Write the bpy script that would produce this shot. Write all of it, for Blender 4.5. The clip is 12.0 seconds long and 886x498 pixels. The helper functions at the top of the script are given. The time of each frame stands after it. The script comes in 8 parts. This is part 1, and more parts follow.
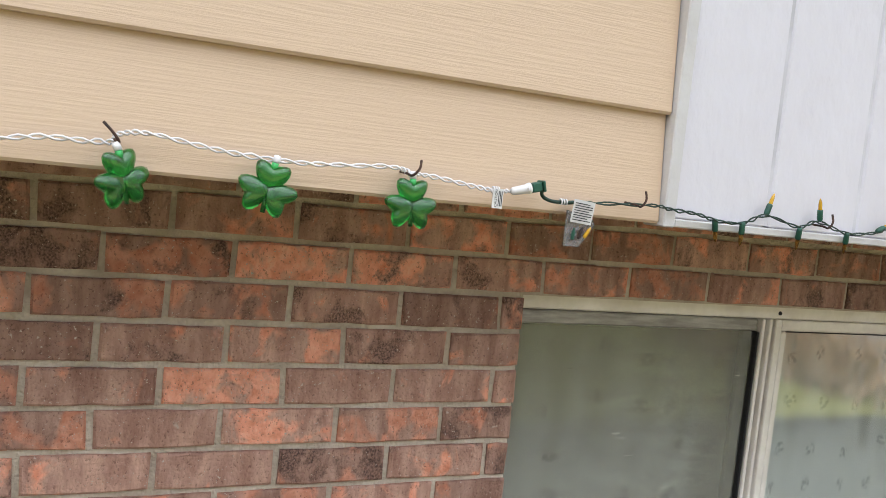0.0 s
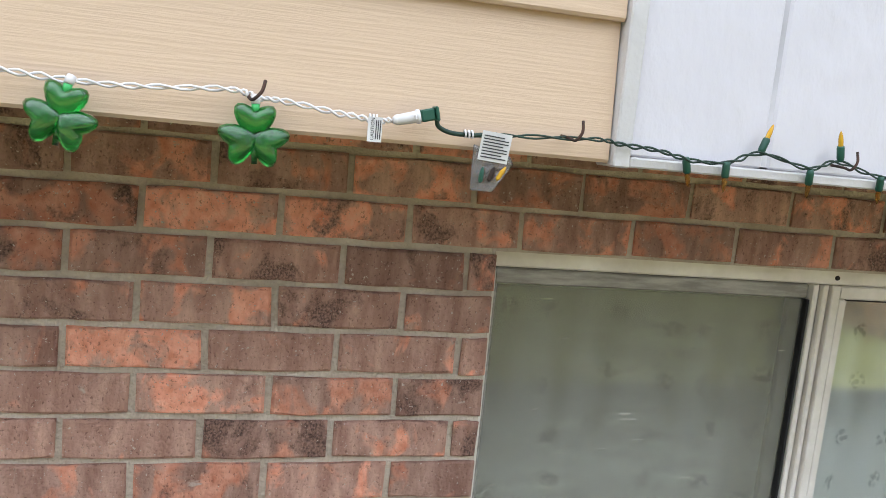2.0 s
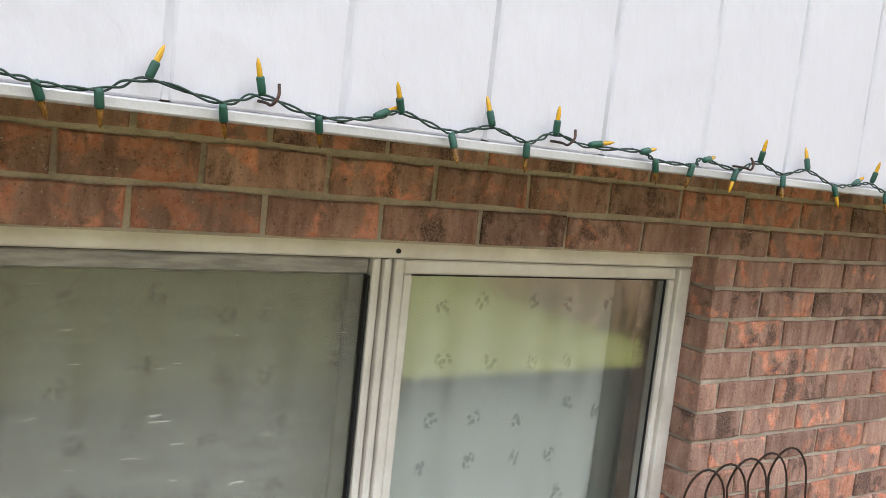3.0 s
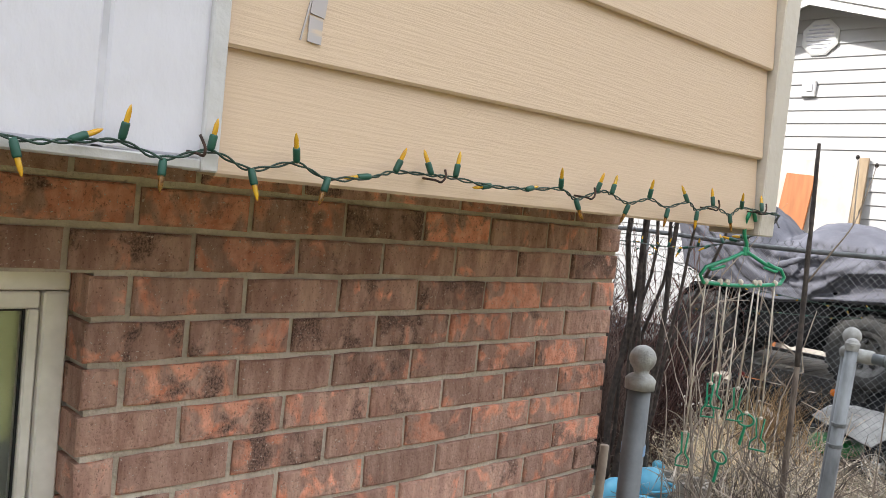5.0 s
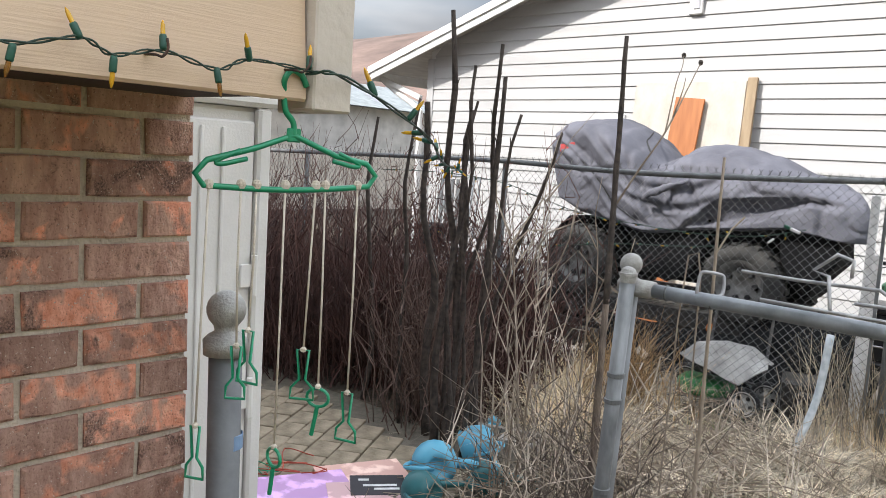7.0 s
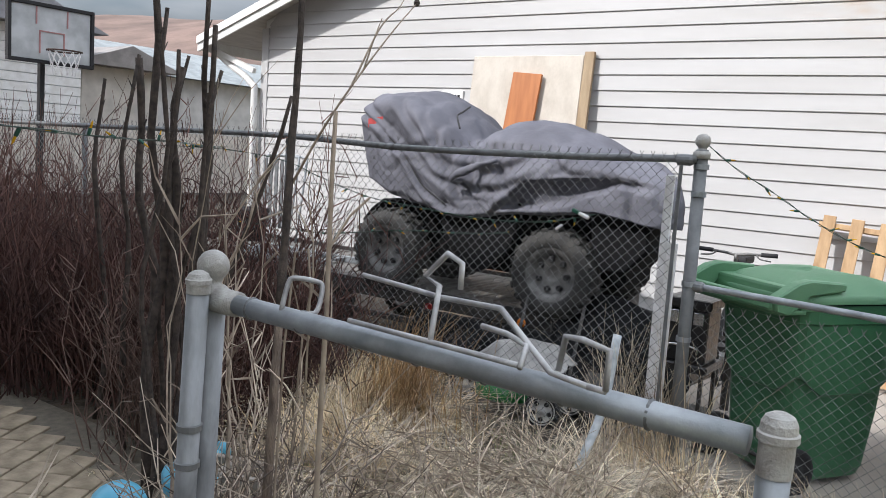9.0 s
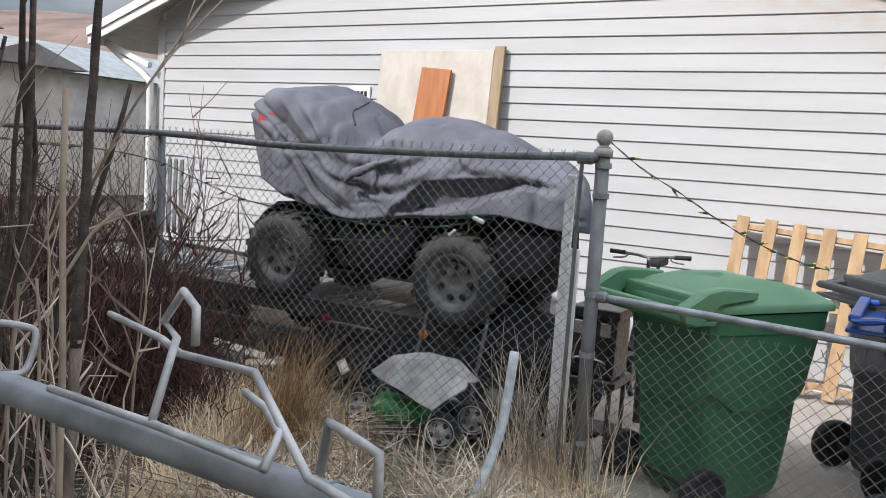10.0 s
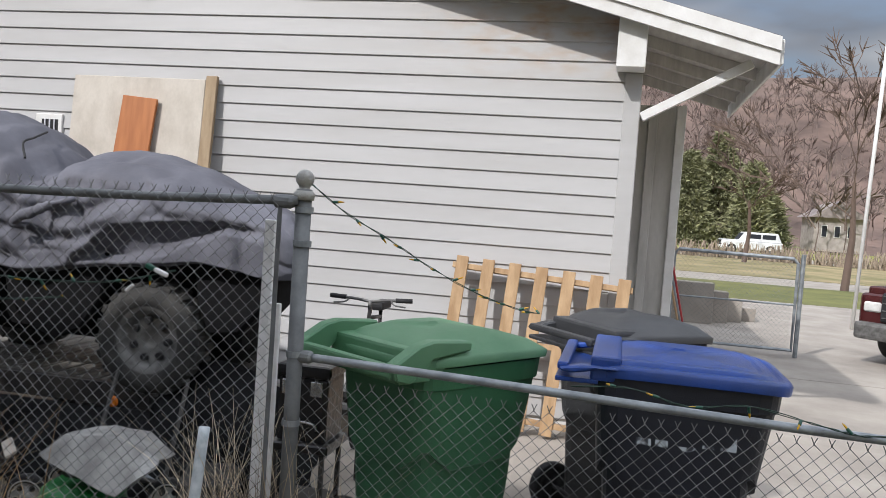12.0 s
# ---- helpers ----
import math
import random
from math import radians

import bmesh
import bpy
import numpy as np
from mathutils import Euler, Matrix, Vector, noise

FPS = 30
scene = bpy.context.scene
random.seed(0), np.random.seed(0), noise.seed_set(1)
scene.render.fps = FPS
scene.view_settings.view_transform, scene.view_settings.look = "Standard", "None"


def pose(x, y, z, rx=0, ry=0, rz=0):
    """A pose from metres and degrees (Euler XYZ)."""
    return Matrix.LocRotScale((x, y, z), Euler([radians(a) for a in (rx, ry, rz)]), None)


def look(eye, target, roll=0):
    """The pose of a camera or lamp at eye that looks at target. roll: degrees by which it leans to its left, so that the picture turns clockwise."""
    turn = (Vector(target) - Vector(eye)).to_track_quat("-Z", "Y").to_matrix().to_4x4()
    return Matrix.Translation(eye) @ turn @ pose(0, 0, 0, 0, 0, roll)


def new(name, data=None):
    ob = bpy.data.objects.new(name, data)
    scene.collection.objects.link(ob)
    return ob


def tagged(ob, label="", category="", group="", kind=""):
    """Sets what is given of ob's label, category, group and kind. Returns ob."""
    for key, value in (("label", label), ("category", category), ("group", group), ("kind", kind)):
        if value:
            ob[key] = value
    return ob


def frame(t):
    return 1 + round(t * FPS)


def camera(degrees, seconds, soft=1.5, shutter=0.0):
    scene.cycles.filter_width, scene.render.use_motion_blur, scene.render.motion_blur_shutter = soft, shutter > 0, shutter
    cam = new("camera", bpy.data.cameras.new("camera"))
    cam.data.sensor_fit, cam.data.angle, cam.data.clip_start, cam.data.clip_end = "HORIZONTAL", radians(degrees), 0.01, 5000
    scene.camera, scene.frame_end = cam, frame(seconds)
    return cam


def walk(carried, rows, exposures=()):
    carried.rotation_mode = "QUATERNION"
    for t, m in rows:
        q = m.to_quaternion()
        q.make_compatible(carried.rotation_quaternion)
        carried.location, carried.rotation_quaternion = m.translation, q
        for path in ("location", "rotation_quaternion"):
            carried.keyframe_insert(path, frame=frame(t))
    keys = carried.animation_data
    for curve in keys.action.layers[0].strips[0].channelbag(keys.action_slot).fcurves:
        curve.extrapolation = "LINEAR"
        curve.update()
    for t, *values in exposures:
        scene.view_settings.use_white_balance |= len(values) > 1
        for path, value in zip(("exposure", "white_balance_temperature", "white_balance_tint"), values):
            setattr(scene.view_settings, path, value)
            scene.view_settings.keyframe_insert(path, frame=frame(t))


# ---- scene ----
cam = camera(56.5, 12.0, 0.8)

PATH = [
    (0, (0.216, -0.061, 1.674), (0.999, 1.774, 1.528), 5.9),
    (0.5, (0.318, 0.109, 1.66), (0.869, 2.024, 1.489), 6.7),
    (1, (0.307, 0.126, 1.669), (0.523, 2.104, 1.465), 6.6),
    (1.5, (0.363, 0.105, 1.671), (0.491, 2.084, 1.416), 5.4),
    (2, (0.562, 0.054, 1.675), (1.067, 1.968, 1.389), 5.6),
    (2.5, (0.761, 0.0, 1.659), (1.607, 1.795, 1.406), 6.8),
    (2.8, (0.918, 0.039, 1.64), (1.874, 1.779, 1.399), 6.5),
    (3, (1.006, 0.086, 1.639), (2.043, 1.782, 1.421), 6.1),
    (4.8, (1.936, 0.097, 1.642), (3.319, 1.539, 1.54), 6.0),
    (5, (2.007, 0.078, 1.641), (3.396, 1.513, 1.535), 5.8),
    (5.5, (2.281, -0.019, 1.634), (3.714, 1.371, 1.508), 4.7),
    (6, (2.521, 0.003, 1.594), (3.964, 1.377, 1.425), 4.0),
    (6.5, (2.793, 0.064, 1.607), (4.248, 1.42, 1.408), 3.5),
    (7, (3.062, -0.016, 1.585), (4.541, 1.314, 1.369), 3.5),
    (8.8, (4.064, -0.117, 1.56), (5.673, 1.047, 1.325), 3.8),
    (9, (4.156, -0.148, 1.577), (5.782, 0.991, 1.339), 3.9),
    (9.5, (4.43, -0.101, 1.547), (6.104, 0.968, 1.315), 3.9),
    (10, (4.628, -0.09, 1.58), (6.347, 0.907, 1.354), 3.8),
    (10.5, (4.738, -0.178, 1.597), (6.509, 0.73, 1.395), 3.6),
    (11, (4.824, -0.238, 1.607), (6.647, 0.568, 1.436), 3.7),
    (11.5, (4.958, -0.153, 1.628), (6.848, 0.487, 1.496), 3.8),
    (12, (5.054, -0.084, 1.624), (7.006, 0.341, 1.526), 4.1),
]
walk(cam, [(t, look(eye, target, roll)) for t, eye, target, roll in PATH], [(0, 1.54, 6450, 11), (0.6, 1.56, 6250, 11), (1.5, 1.64, 5980, 9), (2.4, 1.64, 6400, 10), (3, 1.72, 6500, 10), (5, 1.40, 6500, 10), (6, 1.31, 6500, 10),
                                                                              (7, 1.23, 6500, 10), (9, 0.94, 6320, 11), (10.5, 0.82, 6300, 11), (11.2, 0.74, 6320, 11), (12, 0.50, 6350, 11)])

# ---- world, sun, exposure ----
SUN = Vector((-0.78, 0.44, 0.75)).normalized()
world = bpy.data.worlds.new("sky")
scene.world = world
world.use_nodes = True
wn = world.node_tree
sky = wn.nodes.new("ShaderNodeTexSky")
sky.sky_type, sky.sun_disc = "NISHITA", False
sky.sun_elevation = math.asin(SUN.z)
sky.sun_rotation = math.atan2(SUN.x, SUN.y)
sky.air_density, sky.dust_density, sky.ozone_density = 1.0, 2.5, 1.0
# broken cloud over the blue
wtc = wn.nodes.new("ShaderNodeTexCoord")
wmap = wn.nodes.new("ShaderNodeMapping")
wmap.inputs["Scale"].default_value = (1.0, 1.0, 3.2)
wnoise = wn.nodes.new("ShaderNodeTexNoise")
wnoise.inputs["Scale"].default_value, wnoise.inputs["Detail"].default_value = 2.6, 7.0
wramp = wn.nodes.new("ShaderNodeValToRGB")
wramp.color_ramp.elements[0].position, wramp.color_ramp.elements[1].position = 0.26, 0.50
wmix = wn.nodes.new("ShaderNodeMixRGB")
wtone = wn.nodes.new("ShaderNodeTexNoise")
wtone.inputs["Scale"].default_value, wtone.inputs["Detail"].default_value = 1.7, 4.0
wgrey = wn.nodes.new("ShaderNodeValToRGB")
wgrey.color_ramp.elements[0].position, wgrey.color_ramp.elements[1].position = 0.38, 0.66
wgrey.color_ramp.elements[0].color, wgrey.color_ramp.elements[1].color = (2.1, 2.25, 2.55, 1), (7.3, 7.6, 7.95, 1)
wn.links.new(wmap.outputs["Vector"], wtone.inputs["Vector"])
wn.links.new(wtone.outputs["Fac"], wgrey.inputs["Fac"])
wn.links.new(wgrey.outputs["Color"], wmix.inputs["Color2"])
wn.links.new(wtc.outputs["Generated"], wmap.inputs["Vector"])
wn.links.new(wmap.outputs["Vector"], wnoise.inputs["Vector"])
wn.links.new(wnoise.outputs["Fac"], wramp.inputs["Fac"])
wn.links.new(wramp.outputs["Color"], wmix.inputs["Fac"])
wn.links.new(sky.outputs["Color"], wmix.inputs["Color1"])
bg = wn.nodes["Background"]
# an overcast sky is brightest overhead
wsep = wn.nodes.new("ShaderNodeSeparateXYZ")
wrise = wn.nodes.new("ShaderNodeMapRange")
wrise.inputs["From Min"].default_value, wrise.inputs["From Max"].default_value = 0.05, 0.62
wrise.inputs["To Min"].default_value, wrise.inputs["To Max"].default_value = 0.12, 1.46
wlift = wn.nodes.new("ShaderNodeVectorMath")
wlift.operation = "SCALE"
wn.links.new(wtc.outputs["Generated"], wsep.inputs["Vector"])
wn.links.new(wsep.outputs["Z"], wrise.inputs["Value"])
wn.links.new(wmix.outputs["Color"], wlift.inputs[0])
wn.links.new(wrise.outputs["Result"], wlift.inputs["Scale"])
wn.links.new(wlift.outputs["Vector"], bg.inputs["Color"])
bg.inputs["Strength"].default_value = 0.143

sun = new("sun", bpy.data.lights.new("sun", "SUN"))
sun.data.energy, sun.data.angle, sun.data.color = 2.5, radians(1.2), (1.0, 0.965, 0.92)
sun.matrix_world = look(SUN * 30, (0, 0, 0))

# ---- materials ----
def mat(name, col, rough=0.6, metal=0.0, col2=None, scale=8.0, stretch=(1, 1, 1), bump=0.0, bscale=None,
        fine=0.0, island=0.0, spec=None, coat=0.0, alpha=1.0, trans=0.0, contrast=(0.35, 0.65), detail=5.0, deep=0.01):
    """A surface with coarse colour variation, fine grain and relief."""
    m = bpy.data.materials.new(name)
    m.use_nodes = True
    n, l = m.node_tree.nodes, m.node_tree.links
    b = n["Principled BSDF"]
    b.inputs["Roughness"].default_value, b.inputs["Metallic"].default_value = rough, metal
    if spec is not None:
        b.inputs["Specular IOR Level"].default_value = spec
    b.inputs["Coat Weight"].default_value = coat
    b.inputs["Transmission Weight"].default_value = trans
    tc = n.new("ShaderNodeTexCoord")
    mp = n.new("ShaderNodeMapping")
    mp.inputs["Scale"].default_value = stretch
    l.new(tc.outputs["Object"], mp.inputs["Vector"])
    vec = mp.outputs["Vector"]
    col2 = col2 or tuple(c * 0.72 for c in col)
    nz = n.new("ShaderNodeTexNoise")
    nz.inputs["Scale"].default_value, nz.inputs["Detail"].default_value = scale, detail
    l.new(vec, nz.inputs["Vector"])
    rp = n.new("ShaderNodeValToRGB")
    rp.color_ramp.elements[0].position, rp.color_ramp.elements[1].position = contrast
    rp.color_ramp.elements[0].color, rp.color_ramp.elements[1].color = (*col2, 1), (*col, 1)
    l.new(nz.outputs["Fac"], rp.inputs["Fac"])
    out = rp.outputs["Color"]
    if fine:
        nf = n.new("ShaderNodeTexNoise")
        nf.inputs["Scale"].default_value, nf.inputs["Detail"].default_value = scale * 9, 3
        l.new(vec, nf.inputs["Vector"])
        hs = n.new("ShaderNodeHueSaturation")
        mr = n.new("ShaderNodeMapRange")
        mr.inputs["To Min"].default_value, mr.inputs["To Max"].default_value = 1 - fine, 1 + fine
        l.new(nf.outputs["Fac"], mr.inputs["Value"])
        l.new(mr.outputs["Result"], hs.inputs["Value"])
        l.new(out, hs.inputs["Color"])
        out = hs.outputs["Color"]
    if island:
        ge = n.new("ShaderNodeNewGeometry")
        hs = n.new("ShaderNodeHueSaturation")
        mr = n.new("ShaderNodeMapRange")
        mr.inputs["To Min"].default_value, mr.inputs["To Max"].default_value = 1 - island, 1 + island
        l.new(ge.outputs["Random Per Island"], mr.inputs["Value"])
        l.new(mr.outputs["Result"], hs.inputs["Value"])
        l.new(out, hs.inputs["Color"])
        out = hs.outputs["Color"]
    l.new(out, b.inputs["Base Color"])
    if bump:
        nb = n.new("ShaderNodeTexNoise")
        nb.inputs["Scale"].default_value, nb.inputs["Detail"].default_value = bscale or scale * 6, 6
        l.new(vec, nb.inputs["Vector"])
        bp = n.new("ShaderNodeBump")
        bp.inputs["Strength"].default_value, bp.inputs["Distance"].default_value = bump, deep
        l.new(nb.outputs["Fac"], bp.inputs["Height"])
        l.new(bp.outputs["Normal"], b.inputs["Normal"])
    return m


def glass(name, tint=(1, 1, 1), rough=0.0):
    m = bpy.data.materials.new(name)
    m.use_nodes = True
    b = m.node_tree.nodes["Principled BSDF"]
    b.inputs["Base Color"].default_value = (*tint, 1)
    b.inputs["Roughness"].default_value, b.inputs["Transmission Weight"].default_value = rough, 1.0
    b.inputs["IOR"].default_value = 1.5
    return m


def brick_material():
    """Wire-cut brick: brown-mauve face, fired orange patches, burnt gritty patches, pits and pale specks."""
    m = bpy.data.materials.new("brick_face")
    m.use_nodes = True
    n, l = m.node_tree.nodes, m.node_tree.links
    b = n["Principled BSDF"]
    b.inputs["Roughness"].default_value = 0.85
    b.inputs["Specular IOR Level"].default_value = 0.3
    oi = n.new("ShaderNodeObjectInfo")
    tc = n.new("ShaderNodeTexCoord")
    off = n.new("ShaderNodeVectorMath")
    off.operation = "MULTIPLY_ADD"
    cmb = n.new("ShaderNodeCombineXYZ")
    for s in ("X", "Y", "Z"):
        l.new(oi.outputs["Random"], cmb.inputs[s])
    off.inputs[1].default_value = (40, 40, 40)
    l.new(cmb.outputs["Vector"], off.inputs[0])
    l.new(tc.outputs["Object"], off.inputs[2])
    mp = n.new("ShaderNodeMapping")
    mp.inputs["Scale"].default_value = (1.0, 1.0, 0.80)
    l.new(off.outputs["Vector"], mp.inputs["Vector"])
    streak = n.new("ShaderNodeMapping")
    streak.inputs["Scale"].default_value = (1.0, 1.0, 0.28)
    l.new(off.outputs["Vector"], streak.inputs["Vector"])

    def fac(scale, detail, vec, rough=0.5, warp=0.0):
        a = n.new("ShaderNodeTexNoise")
        a.inputs["Scale"].default_value, a.inputs["Detail"].default_value = scale, detail
        a.inputs["Roughness"].default_value, a.inputs["Distortion"].default_value = rough, warp
        l.new(vec, a.inputs["Vector"])
        return a.outputs["Fac"]

    def ramp(f, lo, hi, c0=(0, 0, 0), c1=(1, 1, 1)):
        r = n.new("ShaderNodeValToRGB")
        r.color_ramp.elements[0].position, r.color_ramp.elements[1].position = lo, hi
        r.color_ramp.elements[0].color, r.color_ramp.elements[1].color = (*c0, 1), (*c1, 1)
        l.new(f, r.inputs["Fac"])
        return r.outputs["Color"]

    def own(k, lo, hi):
        """A number of each brick's own."""
        u = n.new("ShaderNodeMath")
        u.operation = "MULTIPLY"
        u.inputs[1].default_value = k
        w = n.new("ShaderNodeMath")
        w.operation = "FRACT"
        r = n.new("ShaderNodeMapRange")
        r.inputs["To Min"].default_value, r.inputs["To Max"].default_value = lo, hi
        l.new(oi.outputs["Random"], u.inputs[0])
        l.new(u.outputs["Value"], w.inputs[0])
        l.new(w.outputs["Value"], r.inputs["Value"])
        return r.outputs["Result"]

    def plus(x, y):
        a = n.new("ShaderNodeMath")
        l.new(x, a.inputs[0])
        l.new(y, a.inputs[1])
        return a.outputs["Value"]

    def blend(f, x, y, kind="MIX"):
        a = n.new("ShaderNodeMixRGB")
        a.blend_type = kind
        if isinstance(f, float):
            a.inputs["Fac"].default_value = f
        else:
            l.new(f, a.inputs["Fac"])
        l.new(x, a.inputs["Color1"])
        if isinstance(y, tuple):
            a.inputs["Color2"].default_value = (*y, 1)
        else:
            l.new(y, a.inputs["Color2"])
        return a.outputs["Color"]

    V = mp.outputs["Vector"]
    col = ramp(fac(38, 9, streak.outputs["Vector"], 0.6), 0.30, 0.70, (0.325, 0.172, 0.132), (0.64, 0.41, 0.325))
    # fired orange: its share varies from brick to brick
    patch = plus(fac(19, 4, V, 0.5, 0.5), own(1.0, -0.15, 0.08))
    orange = ramp(fac(55, 7, V), 0.28, 0.72, (0.68, 0.26, 0.16), (0.92, 0.48, 0.345))
    col = blend(ramp(patch, 0.50, 0.61), col, orange)
    # burnt, gritty patches
    burnt = plus(fac(15, 5, V, 0.6, 0.3), own(3.7, -0.19, 0.035))
    soot = ramp(fac(330, 3, V), 0.36, 0.62, (0.13, 0.078, 0.064), (0.36, 0.215, 0.17))
    col = blend(ramp(burnt, 0.51, 0.60), col, soot)
    hs = n.new("ShaderNodeHueSaturation")
    l.new(own(7.13, 1.26, 0.78), hs.inputs["Value"])
    l.new(col, hs.inputs["Color"])
    col = hs.outputs["Color"]
    # pale mortar smears and specks, dark pits
    col = blend(ramp(fac(24, 4, off.outputs["Vector"], 0.6, 0.8), 0.69, 0.76), col, (0.56, 0.44, 0.37))
    col = blend(ramp(fac(210, 2, off.outputs["Vector"]), 0.67, 0.72), col, (0.62, 0.52, 0.45))
    col = blend(1.0, col, ramp(fac(240, 4, V), 0.31, 0.40, (0.60, 0.57, 0.56), (1, 1, 1)), "MULTIPLY")
    l.new(col, b.inputs["Base Color"])
    bp = n.new("ShaderNodeBump")
    bp.inputs["Strength"].default_value, bp.inputs["Distance"].default_value = 1.0, 0.009
    l.new(fac(120, 8, V, 0.62), bp.inputs["Height"])
    l.new(bp.outputs["Normal"], b.inputs["Normal"])
    return m


BRICK = brick_material()
MORTAR = mat("mortar", (0.66, 0.585, 0.49), 0.95, col2=(0.48, 0.41, 0.33), scale=14, bump=0.8, bscale=160, fine=0.12)
BEIGE = mat("beige_hardboard", (0.62, 0.468, 0.335), 0.6, col2=(0.60, 0.448, 0.317), scale=2.2, stretch=(0.35, 1, 8), bump=0.13, bscale=40, fine=0.03, contrast=(0.3, 0.7))
TRIMW = mat("white_board", (0.62, 0.61, 0.61), 0.6, col2=(0.53, 0.52, 0.52), scale=5, bump=0.35, bscale=40, fine=0.03)
CREAM = mat("cream_trim_paint", (0.60, 0.545, 0.475), 0.6, col2=(0.54, 0.485, 0.42), scale=5, bump=0.35, bscale=40, fine=0.03)
CEDAR = mat("white_stucco_panel", (0.655, 0.645, 0.70), 0.42, col2=(0.635, 0.625, 0.68), scale=4, stretch=(1.3, 1, 0.7), bump=0.38, bscale=30, deep=0.010, fine=0.02)
GROOVE = mat("groove_paint", (0.64, 0.635, 0.69), 0.7, scale=9)
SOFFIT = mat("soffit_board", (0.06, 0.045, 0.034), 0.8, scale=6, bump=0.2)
ALU = mat("window_aluminium", (0.90, 0.87, 0.82), 0.34, 0.05, col2=(0.72, 0.68, 0.62), scale=7, stretch=(1, 1, 1), bump=0.15, fine=0.08)
ALUD = mat("weathered_rail", (0.46, 0.45, 0.42), 0.6, 0.3, col2=(0.28, 0.27, 0.25), scale=16, stretch=(1, 1, 6), fine=0.15)
GLASS = glass("window_glass", (0.985, 0.995, 0.985))
SCREENX = mat("insect_screen_frame", (0.20, 0.21, 0.20), 0.75, col2=(0.15, 0.16, 0.15), scale=5, stretch=(1, 1, 4), fine=0.2)
def curtain_cloth():
    """Pale mint cloth with small faded floral sprigs."""
    m = mat("curtain_cloth", (0.90, 0.94, 0.88), 0.9, col2=(0.82, 0.865, 0.81), scale=6, fine=0.04)
    n, l = m.node_tree.nodes, m.node_tree.links
    b = n["Principled BSDF"]
    old = b.inputs["Base Color"].links[0].from_socket
    tc = n.new("ShaderNodeTexCoord")
    mp = n.new("ShaderNodeMapping")
    mp.inputs["Scale"].default_value = (1, 0, 1)
    mp.inputs["Rotation"].default_value = (radians(90), 0, 0)
    l.new(tc.outputs["Object"], mp.inputs["Vector"])
    vo = n.new("ShaderNodeTexVoronoi")
    vo.voronoi_dimensions = "2D"
    vo.inputs["Scale"].default_value, vo.inputs["Randomness"].default_value = 8.5, 0.45
    l.new(mp.outputs["Vector"], vo.inputs["Vector"])
    small = n.new("ShaderNodeTexVoronoi")
    small.voronoi_dimensions = "2D"
    small.inputs["Scale"].default_value = 75
    l.new(mp.outputs["Vector"], small.inputs["Vector"])
    a = n.new("ShaderNodeMapRange")
    a.inputs["From Min"].default_value, a.inputs["From Max"].default_value = 0.20, 0.13
    l.new(vo.outputs["Distance"], a.inputs["Value"])
    c = n.new("ShaderNodeMapRange")
    c.inputs["From Min"].default_value, c.inputs["From Max"].default_value = 0.55, 0.30
    l.new(small.outputs["Distance"], c.inputs["Value"])
    k = n.new("ShaderNodeMath")
    k.operation = "MULTIPLY"
    l.new(a.outputs["Result"], k.inputs[0])
    l.new(c.outputs["Result"], k.inputs[1])
    mx = n.new("ShaderNodeMixRGB")
    mx.inputs["Color2"].default_value = (0.53, 0.58, 0.54, 1)
    l.new(k.outputs["Value"], mx.inputs["Fac"])
    l.new(old, mx.inputs["Color1"])
    l.new(mx.outputs["Color"], b.inputs["Base Color"])
    return m


CURTAIN = curtain_cloth()
def screen_cloth():
    """Fine insect mesh: threads too thin to see, so part of the light passes between them."""
    m = bpy.data.materials.new("insect_mesh")
    m.use_nodes = True
    n, l = m.node_tree.nodes, m.node_tree.links
    tr = n.new("ShaderNodeBsdfTransparent")
    mix = n.new("ShaderNodeMixShader")
    nz = n.new("ShaderNodeTexNoise")
    tc = n.new("ShaderNodeTexCoord")
    mp = n.new("ShaderNodeMapping")
    mp.inputs["Scale"].default_value = (2.0, 1.0, 14.0)
    nz.inputs["Scale"].default_value, nz.inputs["Detail"].default_value = 3.0, 5.0
    l.new(tc.outputs["Object"], mp.inputs["Vector"])
    l.new(mp.outputs["Vector"], nz.inputs["Vector"])
    mr = n.new("ShaderNodeMapRange")
    mr.inputs["To Min"].default_value, mr.inputs["To Max"].default_value = 0.30, 0.40
    l.new(nz.outputs["Fac"], mr.inputs["Value"])
    b = n["Principled BSDF"]
    st = n.new("ShaderNodeMapping")
    st.inputs["Scale"].default_value = (1.0, 1.0, 9.0)
    sn = n.new("ShaderNodeTexNoise")
    sn.inputs["Scale"].default_value, sn.inputs["Detail"].default_value = 16.0, 3.0
    sr = n.new("ShaderNodeValToRGB")
    sr.color_ramp.elements[0].position, sr.color_ramp.elements[1].position = 0.66, 0.74
    sr.color_ramp.elements[0].color, sr.color_ramp.elements[1].color = (0.30, 0.296, 0.235, 1), (0.75, 0.75, 0.66, 1)
    l.new(tc.outputs["Object"], st.inputs["Vector"])
    l.new(st.outputs["Vector"], sn.inputs["Vector"])
    l.new(sn.outputs["Fac"], sr.inputs["Fac"])
    l.new(sr.outputs["Color"], b.inputs["Base Color"])
    b.inputs["Roughness"].default_value = 0.8
    l.new(mr.outputs["Result"], mix.inputs["Fac"])
    l.new(tr.outputs["BSDF"], mix.inputs[1])
    l.new(b.outputs["BSDF"], mix.inputs[2])
    l.new(mix.outputs["Shader"], n["Material Output"].inputs["Surface"])
    return m


